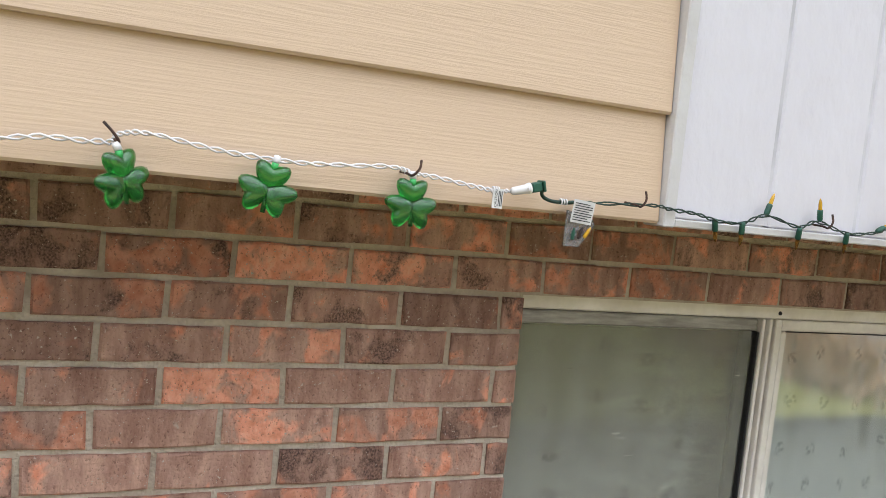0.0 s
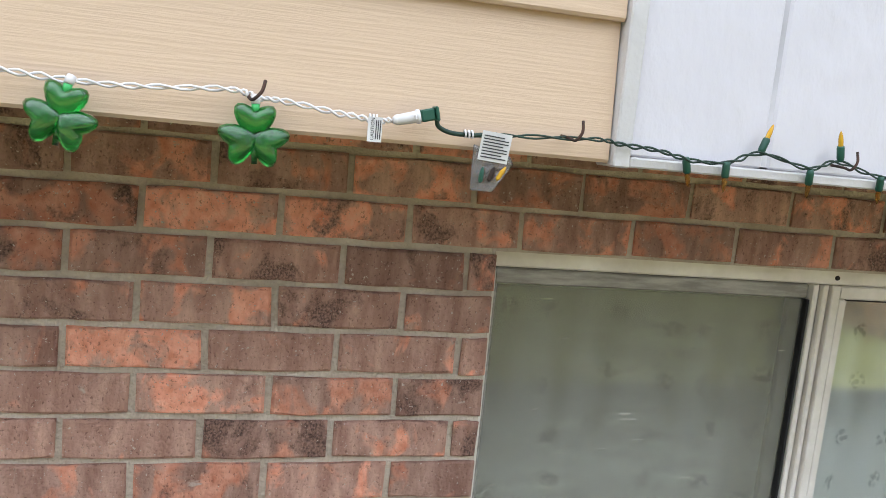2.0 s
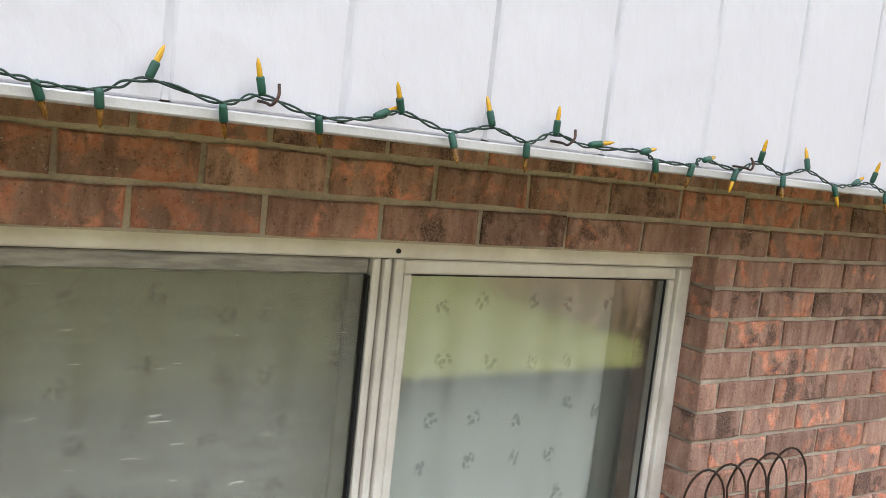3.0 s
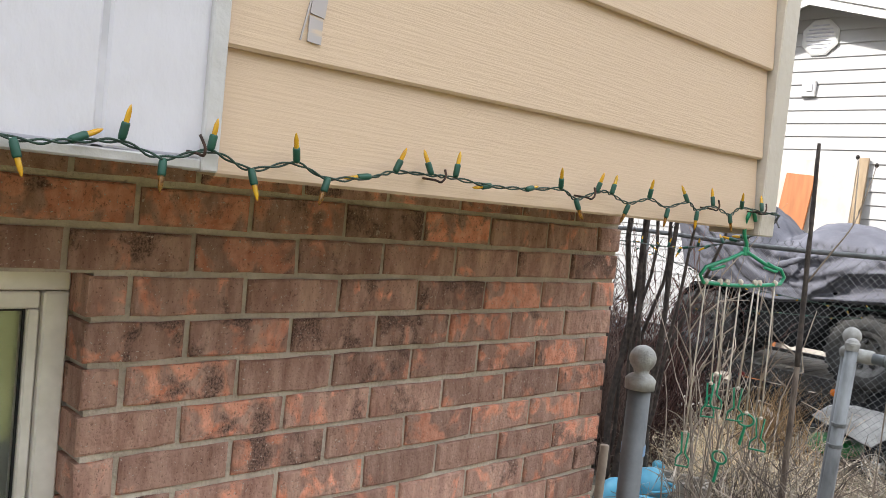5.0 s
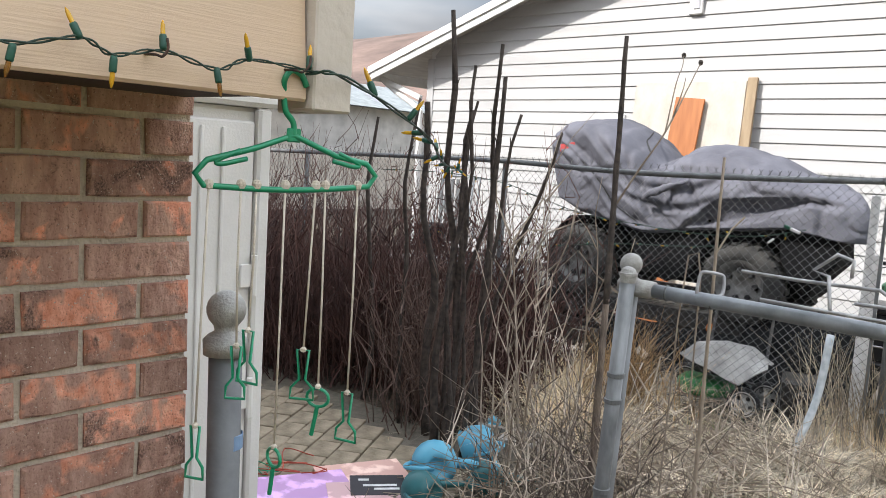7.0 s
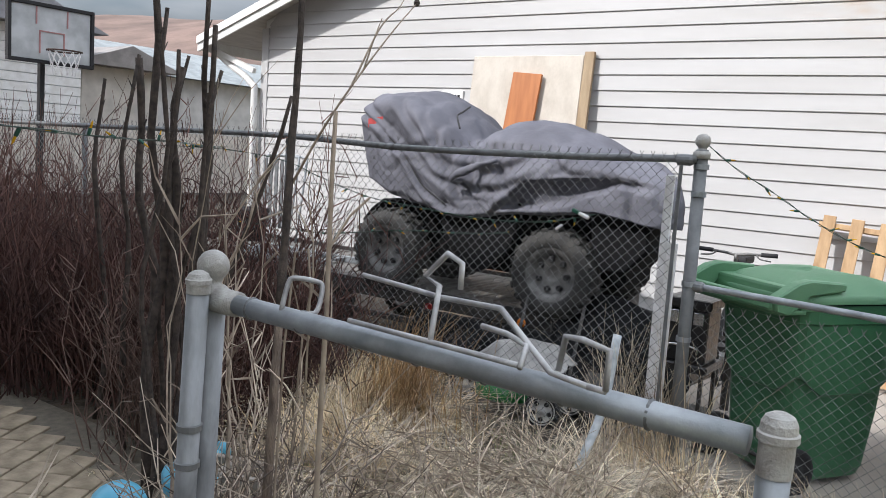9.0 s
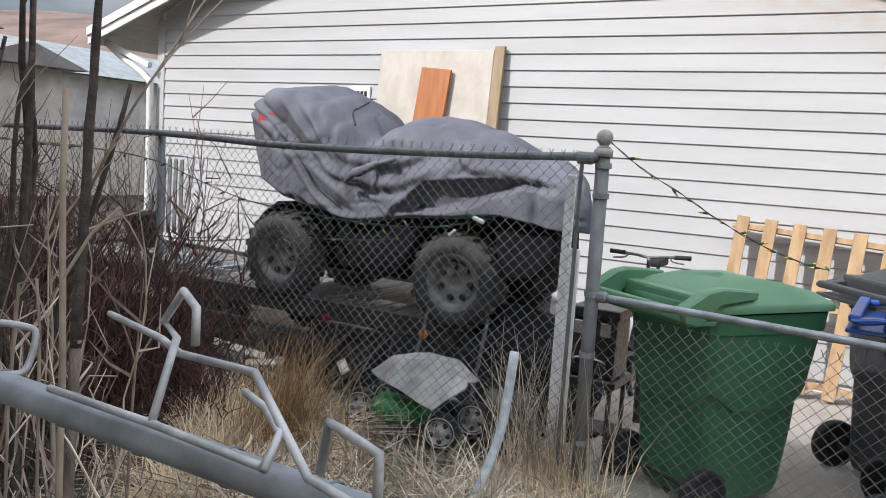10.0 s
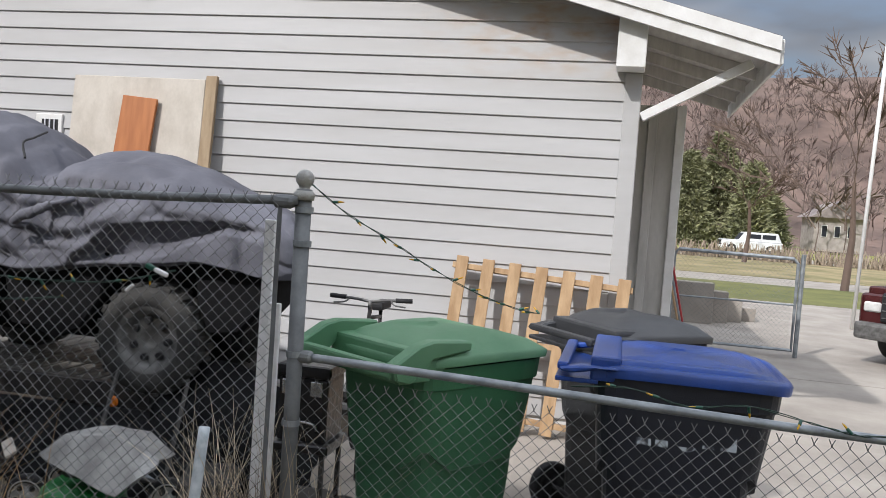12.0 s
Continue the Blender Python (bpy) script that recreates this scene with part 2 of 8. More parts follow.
SCREEN = screen_cloth()
BLACK = mat("black_rubber", (0.018, 0.018, 0.02), 0.75, scale=20, bump=0.3, fine=0.2)
IRON = mat("rusty_iron", (0.10, 0.055, 0.04), 0.7, 0.5, col2=(0.035, 0.028, 0.026), scale=60, bump=0.3)
GALV = mat("galvanised_steel", (0.33, 0.355, 0.375), 0.5, 0.5, col2=(0.21, 0.23, 0.245), scale=12, bump=0.12, fine=0.1)
# Besides the streaks, dark patches paint the brambles' dappled shade on the posts.
GPOST = mat("streaked_post_zinc", (0.30, 0.315, 0.33), 0.6, 0.3, col2=(0.12, 0.125, 0.13), scale=9, stretch=(1, 1, 0.35), bump=0.3, bscale=30, fine=0.2, contrast=(0.36, 0.60))
GALVD = mat("galvanised_post", (0.19, 0.20, 0.205), 0.55, 0.3, col2=(0.13, 0.135, 0.14), scale=10, bump=0.1, fine=0.1)
CAPM = mat("cast_aluminium_cap", (0.42, 0.42, 0.40), 0.6, 0.35, col2=(0.30, 0.29, 0.27), scale=30, bump=0.3, fine=0.12)
WIRE = mat("fence_wire", (0.24, 0.245, 0.245), 0.5, 0.4, col2=(0.08, 0.08, 0.08), scale=4)
VINYL = mat("white_vinyl", (0.465, 0.462, 0.464), 0.5, col2=(0.42, 0.414, 0.41), scale=1.2, stretch=(1, 0.5, 4), bump=0.05, fine=0.02)


def tinted(m):
    """Eave shade painted as a streaky brown tint high on the boards."""
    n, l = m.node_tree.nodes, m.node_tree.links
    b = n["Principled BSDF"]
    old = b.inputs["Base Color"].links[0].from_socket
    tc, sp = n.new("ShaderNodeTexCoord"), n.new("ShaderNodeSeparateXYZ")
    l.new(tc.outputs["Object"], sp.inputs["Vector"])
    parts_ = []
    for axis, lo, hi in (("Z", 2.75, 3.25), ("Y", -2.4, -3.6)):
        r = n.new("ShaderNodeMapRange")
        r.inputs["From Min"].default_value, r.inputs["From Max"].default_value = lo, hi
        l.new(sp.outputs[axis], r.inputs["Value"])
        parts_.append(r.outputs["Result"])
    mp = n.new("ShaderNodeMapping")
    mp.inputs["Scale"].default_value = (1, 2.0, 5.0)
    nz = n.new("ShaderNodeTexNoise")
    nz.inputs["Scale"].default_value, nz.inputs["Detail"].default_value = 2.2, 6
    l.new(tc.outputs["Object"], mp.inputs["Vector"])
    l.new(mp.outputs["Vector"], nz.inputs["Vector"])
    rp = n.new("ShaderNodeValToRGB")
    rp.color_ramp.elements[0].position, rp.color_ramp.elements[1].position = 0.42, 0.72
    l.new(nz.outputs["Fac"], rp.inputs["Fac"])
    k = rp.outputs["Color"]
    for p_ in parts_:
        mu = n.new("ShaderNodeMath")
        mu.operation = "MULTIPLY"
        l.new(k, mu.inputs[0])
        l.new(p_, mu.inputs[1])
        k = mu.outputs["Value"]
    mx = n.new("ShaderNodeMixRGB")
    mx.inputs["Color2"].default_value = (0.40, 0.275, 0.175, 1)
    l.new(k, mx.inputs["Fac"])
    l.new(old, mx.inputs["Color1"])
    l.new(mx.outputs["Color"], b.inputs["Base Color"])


# The rake's brown shade below the eave is put into the vinyl's colour.
tinted(VINYL)
WPAINT = mat("white_paint", (0.74, 0.74, 0.73), 0.5, col2=(0.64, 0.63, 0.61), scale=6, bump=0.1, fine=0.04)
ROOFING = mat("asphalt_shingle", (0.11, 0.10, 0.10), 0.95, scale=30, bump=0.5, fine=0.3)
# Darker copy of the black: shade under the quad's cover is painted in.
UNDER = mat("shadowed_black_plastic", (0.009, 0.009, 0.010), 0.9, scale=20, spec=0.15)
COVER = mat("cover_cloth", (0.132, 0.133, 0.158), 0.72, col2=(0.092, 0.092, 0.110), scale=3.5, bump=0.55, bscale=14, fine=0.06, spec=0.25)
TYRE = mat("tyre_rubber", (0.022, 0.022, 0.022), 0.88, col2=(0.046, 0.044, 0.041), scale=9, bump=0.3)
RIM = mat("dull_rim", (0.17, 0.168, 0.165), 0.55, 0.3, col2=(0.085, 0.083, 0.08), scale=14)
CHROME = mat("worn_chrome", (0.5, 0.5, 0.5), 0.25, 0.9, scale=14)
DARKM = mat("black_steel", (0.022, 0.022, 0.024), 0.55, 0.2, col2=(0.05, 0.045, 0.04), scale=9, bump=0.1)
PLY = mat("weathered_plywood", (0.56, 0.515, 0.455), 0.85, col2=(0.45, 0.405, 0.35), scale=4, stretch=(1, 1.4, 0.9), bump=0.15, fine=0.08)
ORANGE = mat("orange_stain_wood", (0.42, 0.15, 0.045), 0.5, col2=(0.33, 0.11, 0.03), scale=4, stretch=(1, 5, 0.6), bump=0.05)
PALLET = mat("pallet_pine", (0.48, 0.325, 0.185), 0.75, col2=(0.33, 0.205, 0.105), scale=5, stretch=(3, 3, 0.6), bump=0.2, fine=0.08)
GREENL = mat("faded_green_lid", (0.115, 0.245, 0.135), 0.5, col2=(0.072, 0.190, 0.095), scale=3, bump=0.25, bscale=300, fine=0.05)
WORN = mat("worn_print", (0.50, 0.55, 0.60), 0.6, col2=(0.05, 0.055, 0.07), scale=26, contrast=(0.40, 0.50))
GREENP = mat("green_bin_plastic", (0.046, 0.160, 0.078), 0.45, col2=(0.036, 0.130, 0.062), scale=5, bump=0.25, bscale=300, fine=0.05)
BLUEP = mat("blue_bin_plastic", (0.018, 0.062, 0.29), 0.3, col2=(0.016, 0.048, 0.20), scale=5, bump=0.25, bscale=300)
GREYP = mat("charcoal_bin_plastic", (0.040, 0.042, 0.046), 0.45, col2=(0.030, 0.031, 0.034), scale=5, bump=0.25, bscale=300)
NAVYP = mat("navy_bin_plastic", (0.016, 0.019, 0.030), 0.5, scale=5, bump=0.25, bscale=300)
CONC = mat("concrete", (0.37, 0.335, 0.295), 0.9, col2=(0.28, 0.25, 0.22), scale=1.4, bump=0.25, bscale=60, fine=0.08)
PAVER = mat("paver", (0.36, 0.295, 0.215), 0.92, col2=(0.20, 0.165, 0.115), scale=8, bump=0.4, bscale=70, fine=0.1)
SHRUB = mat("shrub_twig", (0.105, 0.050, 0.041), 0.85, col2=(0.045, 0.022, 0.019), scale=3, island=0.35)
STALK = mat("dark_stalk", (0.085, 0.066, 0.055), 0.9, col2=(0.036, 0.029, 0.025), scale=30, bump=0.6)
PALE = mat("pale_stem", (0.36, 0.30, 0.23), 0.85, col2=(0.22, 0.17, 0.13), scale=14, island=0.25)
STRAW = mat("dry_grass", (0.78, 0.66, 0.48), 0.8, col2=(0.30, 0.245, 0.18), scale=1.6, island=0.5, contrast=(0.40, 0.56))
GRASSG = mat("green_grass", (0.16, 0.20, 0.05), 0.75, col2=(0.11, 0.14, 0.035), scale=2, island=0.3)
GRN = mat("green_plastic", (0.006, 0.26, 0.13), 0.3, col2=(0.005, 0.21, 0.10), scale=8, spec=0.6)
GRNW = mat("green_cord", (0.012, 0.042, 0.028), 0.5, scale=20)
LAMPG = mat("lamp_socket", (0.012, 0.085, 0.055), 0.45, scale=20)
BULB = mat("yellow_bulb", (0.78, 0.47, 0.03), 0.15, col2=(0.72, 0.38, 0.02), scale=60, trans=0.3)
WCORD = mat("white_cord", (0.74, 0.73, 0.74), 0.45, col2=(0.66, 0.65, 0.66), scale=40)
SHAM = mat("green_clear_plastic", (0.035, 0.42, 0.065), 0.04, col2=(0.015, 0.27, 0.03), scale=60, trans=0.80, coat=0.6)
STRING = mat("cotton_string", (0.62, 0.56, 0.47), 0.9, col2=(0.5, 0.44, 0.36), scale=50, bump=0.4, bscale=300)
PAPER = mat("white_label", (0.78, 0.78, 0.78), 0.6, scale=20)
INK = mat("dark_print", (0.06, 0.06, 0.07), 0.7, scale=20)
TEAL = mat("blue_can_plastic", (0.13, 0.46, 0.64), 0.4, col2=(0.10, 0.38, 0.55), scale=10)
TEALD = mat("teal_can_plastic", (0.03, 0.17, 0.19), 0.45, scale=10)
RESIN = mat("pale_resin", (0.84, 0.83, 0.80), 0.55, col2=(0.70, 0.69, 0.66), scale=3, bump=0.15, bscale=120, fine=0.03)


# ---- building helpers ----
WORLD = {}


def thing(name, label, category, at=(0, 0, 0), turn=0.0, group="", m=None, kind=""):
    """An empty at a thing's base; parts are given in the thing's own space if turn or m is set."""
    ob = new(name)
    ob.empty_display_size = 0.1
    ob.matrix_world = m if m is not None else pose(*at, 0, 0, turn)
    WORLD[ob] = ob.matrix_world.copy()
    return tagged(ob, label, category, group, kind)


def finish(name, bm, material, smooth=False):
    me = bpy.data.meshes.new(name)
    bmesh.ops.recalc_face_normals(bm, faces=bm.faces[:])
    bm.to_mesh(me)
    bm.free()
    me.materials.append(material)
    if smooth:
        me.polygons.foreach_set("use_smooth", [True] * len(me.polygons))
    return me


def part(name, bm, material, parent, label="", local=False, smooth=False, kind=""):
    """One mesh under a thing or a part. Vertices are in the world unless local."""
    if not local:
        bm.transform(WORLD[parent].inverted())
    ob = new(name, finish(name, bm, material, smooth))
    ob.parent = parent
    WORLD[ob] = WORLD[parent].copy()
    return tagged(ob, label, kind=kind)


def solid(name, bm, material, label, category, smooth=False, group="", kind=""):
    """A thing of one mesh, its origin at its own foot."""
    lo = Vector([min(v.co[i] for v in bm.verts) for i in range(3)])
    hi = Vector([max(v.co[i] for v in bm.verts) for i in range(3)])
    at = Vector(((lo.x + hi.x) / 2, (lo.y + hi.y) / 2, lo.z))
    bm.transform(Matrix.Translation(-at))
    ob = new(name, finish(name, bm, material, smooth))
    ob.location = at
    WORLD[ob] = Matrix.Translation(at)
    return tagged(ob, label, category, group, kind)


def box(bm, lo, hi, bevel=0.0, m=None, seg=1):
    """A box from corner to corner, with its edges eased."""
    c = [(a + b) / 2 for a, b in zip(lo, hi)]
    s = [abs(b - a) for a, b in zip(lo, hi)]
    r = bmesh.ops.create_cube(bm, size=1)
    vs = r["verts"]
    bmesh.ops.transform(bm, matrix=Matrix.Translation(c) @ Matrix.Diagonal((*s, 1)), verts=vs)
    if bevel:
        es = list({e for v in vs for e in v.link_edges})
        rr = bmesh.ops.bevel(bm, geom=es, offset=bevel, segments=seg, affect="EDGES", profile=0.6)
        vs = list({v for f in rr["faces"] for v in f.verts} | {v for v in vs if v.is_valid})
    if m is not None:
        bmesh.ops.transform(bm, matrix=m, verts=vs)
    return vs


def boxed(lo, hi, bevel=0.0, m=None, seg=1):
    bm = bmesh.new()
    box(bm, lo, hi, bevel, m, seg)
    return bm


def tube(bm, pts, r, sides=8, closed=False, caps=True):
    """A round bar along points; r is one radius or one for each point."""
    pts = [Vector(p) for p in pts]
    n = len(pts)
    rs = r if isinstance(r, (list, tuple)) else [r] * n
    up = Vector((0, 0, 1))
    rings = []
    prev = None
    for i, p in enumerate(pts):
        a, b = pts[(i - 1) % n if closed else max(i - 1, 0)], pts[(i + 1) % n if closed else min(i + 1, n - 1)]
        d = (b - a).normalized() if (b - a).length > 1e-9 else up
        if prev is None:
            u = d.orthogonal().normalized()
        else:
            u = prev - d * prev.dot(d)
            u = u.normalized() if u.length > 1e-6 else d.orthogonal().normalized()
        prev = u
        v = d.cross(u)
        rings.append([bm.verts.new(p + (u * math.cos(k * 2 * math.pi / sides) + v * math.sin(k * 2 * math.pi / sides)) * rs[i]) for k in range(sides)])
    for i in range(n if closed else n - 1):
        a, b = rings[i], rings[(i + 1) % n]
        for k in range(sides):
            bm.faces.new((a[k], a[(k + 1) % sides], b[(k + 1) % sides], b[k]))
    if caps and not closed:
        bm.faces.new(rings[0][::-1])
        bm.faces.new(rings[-1])
    return bm


def tubed(pts, r, sides=8, closed=False):
    return tube(bmesh.new(), pts, r, sides, closed)


def lathe(bm, prof, at=(0, 0, 0), sides=24, m=None):
    """A turned shape from (radius, height) pairs."""
    rings = []
    base = m or Matrix.Translation(at)
    for r, z in prof:
        if r < 1e-5:
            rings.append([bm.verts.new(base @ Vector((0, 0, z)))])
        else:
            rings.append([bm.verts.new(base @ Vector((r * math.cos(a), r * math.sin(a), z))) for a in (2 * math.pi * k / sides for k in range(sides))])
    for a, b in zip(rings, rings[1:]):
        for k in range(sides):
            k2 = (k + 1) % sides
            q = [a[k % len(a)], a[k2 % len(a)], b[k2 % len(b)], b[k % len(b)]]
            q = list(dict.fromkeys(q))
            if len(q) > 2:
                bm.faces.new(q)
    return bm


def lathed(prof, at=(0, 0, 0), sides=24, m=None):
    return lathe(bmesh.new(), prof, at, sides, m)


def prism(outline, depth, m, bevel=0.0):
    """A plate: the outline in its xy plane, depth along z, set by m."""
    bm = bmesh.new()
    vs = [bm.verts.new((x, y, 0)) for x, y in outline]
    f = bm.faces.new(vs)
    r = bmesh.ops.extrude_face_region(bm, geom=[f])
    bmesh.ops.translate(bm, vec=(0, 0, depth), verts=[v for v in r["geom"] if isinstance(v, bmesh.types.BMVert)])
    if bevel:
        bmesh.ops.bevel(bm, geom=bm.edges[:], offset=bevel, segments=1, affect="EDGES")
    bm.transform(m)
    return bm


def smooth_path(pts, steps=6):
    """Catmull-Rom through points."""
    P = [Vector(p) for p in pts]
    P = [P[0] * 2 - P[1]] + P + [P[-1] * 2 - P[-2]]
    out = []
    for i in range(1, len(P) - 2):
        a, b, c, d = P[i - 1:i + 3]
        for s in range(steps):
            t = s / steps
            out.append(0.5 * ((2 * b) + (c - a) * t + (2 * a - 5 * b + 4 * c - d) * t * t + (3 * b - a - 3 * c + d) * t ** 3))
    return out + [P[-2]]


def strands(name, lines, r, material, parent=None, label="", category="", kind="stuff", sides=3):
    """Many thin wires, twigs or stems joined into one mesh. lines: arrays of points; r: a radius, or (foot, tip)."""
    V, F = [], []
    r0, r1 = r if isinstance(r, tuple) else (r, r)
    base = 0
    ang = np.arange(sides) * 2 * np.pi / sides
    for ln in lines:
        p = np.asarray(ln, float)
        n = len(p)
        d = np.gradient(p, axis=0)
        d /= np.linalg.norm(d, axis=1)[:, None] + 1e-12
        ref = np.where(np.abs(d[:, 2:3]) < 0.9, np.array([[0, 0, 1.0]]), np.array([[1.0, 0, 0]]))
        u = np.cross(d, ref)
        u /= np.linalg.norm(u, axis=1)[:, None] + 1e-12
        w = np.cross(d, u)
        rr = np.linspace(r0, r1, n)[:, None, None]
        ring = p[:, None, :] + rr * (u[:, None, :] * np.cos(ang)[None, :, None] + w[:, None, :] * np.sin(ang)[None, :, None])
        V.append(ring.reshape(-1, 3))
        for i in range(n - 1):
            a, b = base + i * sides, base + (i + 1) * sides
            F.extend((a + k, a + (k + 1) % sides, b + (k + 1) % sides, b + k) for k in range(sides))
        base += n * sides
    V = np.concatenate(V)
    at = Vector((0, 0, 0))
    if parent is not None:
        at = WORLD[parent].translation
    me = bpy.data.meshes.new(name)
    me.from_pydata((V - np.array(at)).tolist(), [], F)
    me.materials.append(material)
    ob = new(name, me)
    if parent is not None:
        ob.parent = parent
    return tagged(ob, label, category, kind=kind)


def ribbons(name, lines, width, material, label, category, lean=None):
    """Grass: flat tapering blades joined into one mesh."""
    V, F = [], []
    base = 0
    for ln, side in lines:
        p = np.asarray(ln, float)
        n = len(p)
        w = width * np.linspace(1, 0.12, n)[:, None] * np.asarray(side)[None, :]
        V.append(np.stack([p - w, p + w], 1).reshape(-1, 3))
        F.extend((base + 2 * i, base + 2 * i + 1, base + 2 * i + 3, base + 2 * i + 2) for i in range(n - 1))
        base += 2 * n
    me = bpy.data.meshes.new(name)
    me.from_pydata(np.concatenate(V).tolist(), [], F)
    me.materials.append(material)
    return tagged(new(name, me), label, category, kind="stuff")



# ---- ground ----
def gz(x, y):
    """Height of the ground: level by the house, a slight fall towards the neighbour's wall."""
    t = min(max((x - 8.4) / 3.4, 0), 1)
    return -0.13 * t * t * (3 - 2 * t)


def ground_material():
    m = bpy.data.materials.new("yard_ground")
    m.use_nodes = True
    n, l = m.node_tree.nodes, m.node_tree.links
    b = n["Principled BSDF"]
    b.inputs["Roughness"].default_value = 0.95
    tc = n.new("ShaderNodeTexCoord")
    cols = []
    for sc, lo, hi, c0, c1 in ((5, .35, .65, (0.034, 0.026, 0.020), (0.10, 0.078, 0.053)), (4, .35, .7, (0.23, 0.235, 0.065), (0.36, 0.35, 0.12))):
        a = n.new("ShaderNodeTexNoise")
        a.inputs["Scale"].default_value, a.inputs["Detail"].default_value = sc, 8
        l.new(tc.outputs["Object"], a.inputs["Vector"])
        r = n.new("ShaderNodeValToRGB")
        r.color_ramp.elements[0].position, r.color_ramp.elements[1].position = lo, hi
        r.color_ramp.elements[0].color, r.color_ramp.elements[1].color = (*c0, 1), (*c1, 1)
        l.new(a.outputs["Fac"], r.inputs["Fac"])
        cols.append(r.outputs["Color"])
    # lawn to the south of the house, bare yard to the north; the sharp edge paints the house's shadow line
    sp = n.new("ShaderNodeSeparateXYZ")
    l.new(tc.outputs["Object"], sp.inputs["Vector"])
    mr = n.new("ShaderNodeMapRange")
    mr.inputs["From Min"].default_value, mr.inputs["From Max"].default_value = -2.55, -2.4
    mr.inputs["To Min"].default_value, mr.inputs["To Max"].default_value = 1, 0
    l.new(sp.outputs["Y"], mr.inputs["Value"])
    mx = n.new("ShaderNodeMixRGB")
    l.new(mr.outputs["Result"], mx.inputs["Fac"])
    l.new(cols[0], mx.inputs["Color1"])
    l.new(cols[1], mx.inputs["Color2"])
    l.new(mx.outputs["Color"], b.inputs["Base Color"])
    nb = n.new("ShaderNodeTexNoise")
    nb.inputs["Scale"].default_value, nb.inputs["Detail"].default_value = 30, 8
    l.new(tc.outputs["Object"], nb.inputs["Vector"])
    bp = n.new("ShaderNodeBump")
    bp.inputs["Strength"].default_value, bp.inputs["Distance"].default_value = 0.8, 0.03
    l.new(nb.outputs["Fac"], bp.inputs["Height"])
    l.new(bp.outputs["Normal"], b.inputs["Normal"])
    return m


xs = np.unique(np.concatenate([np.linspace(-400, -6, 12), np.linspace(-6, 14, 90), np.linspace(14, 60, 40), np.linspace(60, 1200, 16)]))
ys = np.unique(np.concatenate([np.linspace(-900, -30, 14), np.linspace(-30, -2, 20), np.linspace(-2, 9, 55), np.linspace(9, 60, 20), np.linspace(60, 900, 12)]))
gv, gf = [], []
for x in xs:
    for y in ys:
        near = -5 < x < 13.5 and -1 < y < 9
        bumpy = 0.022 * noise.noise((x * 1.7, y * 1.7, 0)) if near and not (x > 8.3 and y < 1.7) else -0.02
        gv.append((x, y, gz(x, y) + bumpy - 0.015))
ny = len(ys)
for i in range(len(xs) - 1):
    for j in range(ny - 1):
        gf.append((i * ny + j, (i + 1) * ny + j, (i + 1) * ny + j + 1, i * ny + j + 1))
gme = bpy.data.meshes.new("ground")
gme.from_pydata(gv, [], gf)
gme.materials.append(ground_material())
gme.polygons.foreach_set("use_smooth", [True] * len(gme.polygons))
tagged(new("ground", gme), "dry bare yard soil with sparse dead grass", "ground", kind="structure")


def slab(name, x0, x1, y0, y1, lift, material, label, n=14):
    """A slab lying on the ground, following its fall."""
    bm = bmesh.new()
    g = [[bm.verts.new((x, y, gz(x, y) + lift)) for y in np.linspace(y0, y1, 3)] for x in np.linspace(x0, x1, n)]
    for i in range(n - 1):
        for j in range(2):
            bm.faces.new((g[i][j], g[i + 1][j], g[i + 1][j + 1], g[i][j + 1]))
    r = bmesh.ops.extrude_face_region(bm, geom=bm.faces[:])
    bmesh.ops.translate(bm, vec=(0, 0, -0.12), verts=[v for v in r["geom"] if isinstance(v, bmesh.types.BMVert)])
    me = finish(name, bm, material)
    return tagged(new(name, me), label, "driveway", kind="structure")


slab("driveway", 8.35, 15.6, -9.0, 1.75, 0.012, CONC, "pale worn concrete driveway slab beside the neighbour's house")
slab("driveway", 15.62, 27, -9.0, -1.2, 0.012, CONC, "pale concrete driveway running out to the street")

# ---- the brick house ----
P, C = 0.2032, 0.0722          # brick pitch and course
J0, W, YB = 1.03, 1.485, 1.33  # a head joint, the window's head, the wall's face
XC = J0 + 14 * P - 0.005       # the brick corner
XWL, XWR, ZWB = 0.992, 2.478, W - 15 * C
XBR = XWR + 0.011              # the reveal beside the window
OV, ZS = 0.95, 1.655           # face and foot of the jettied upper storey

house = thing("wall_front", "red-brown brick ground-storey wall of the house", "wall", (0, YB, 0), kind="structure")
bm = bmesh.new()
yb = YB + 0.009
for lo, hi in (((-5, yb, -0.2), (XWL, 1.55, 1.9)), ((XBR + 0.009, yb, -0.2), (XC - 0.004, 1.55, 1.9)), ((XWR, 1.412, -0.2), (XBR + 0.0088, 1.549, W)), ((XWL, yb, -0.2), (XWR - 0.0002, 1.55, ZWB)), ((XWL, yb, W), (XBR + 0.0088, 1.55, 1.9))):
    box(bm, lo, hi)
part("mortar", bm, MORTAR, house, "grey-brown recessed mortar bed")
box_end = bmesh.new()
box(box_end, (XC - 0.22, 1.55, -0.2), (XC - 0.004, 7.5, 1.9))
side_wall = solid("wall_side", box_end, TRIMW, "plain white-painted side wall of the house", "wall", kind="structure")

# upper storey above the jetty
up = thing("wall_upper", "jettied upper storey clad in beige lap boards and a white panel", "wall", (1, OV, ZS), kind="structure")
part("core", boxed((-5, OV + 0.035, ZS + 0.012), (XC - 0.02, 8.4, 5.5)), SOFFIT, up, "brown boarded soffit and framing")


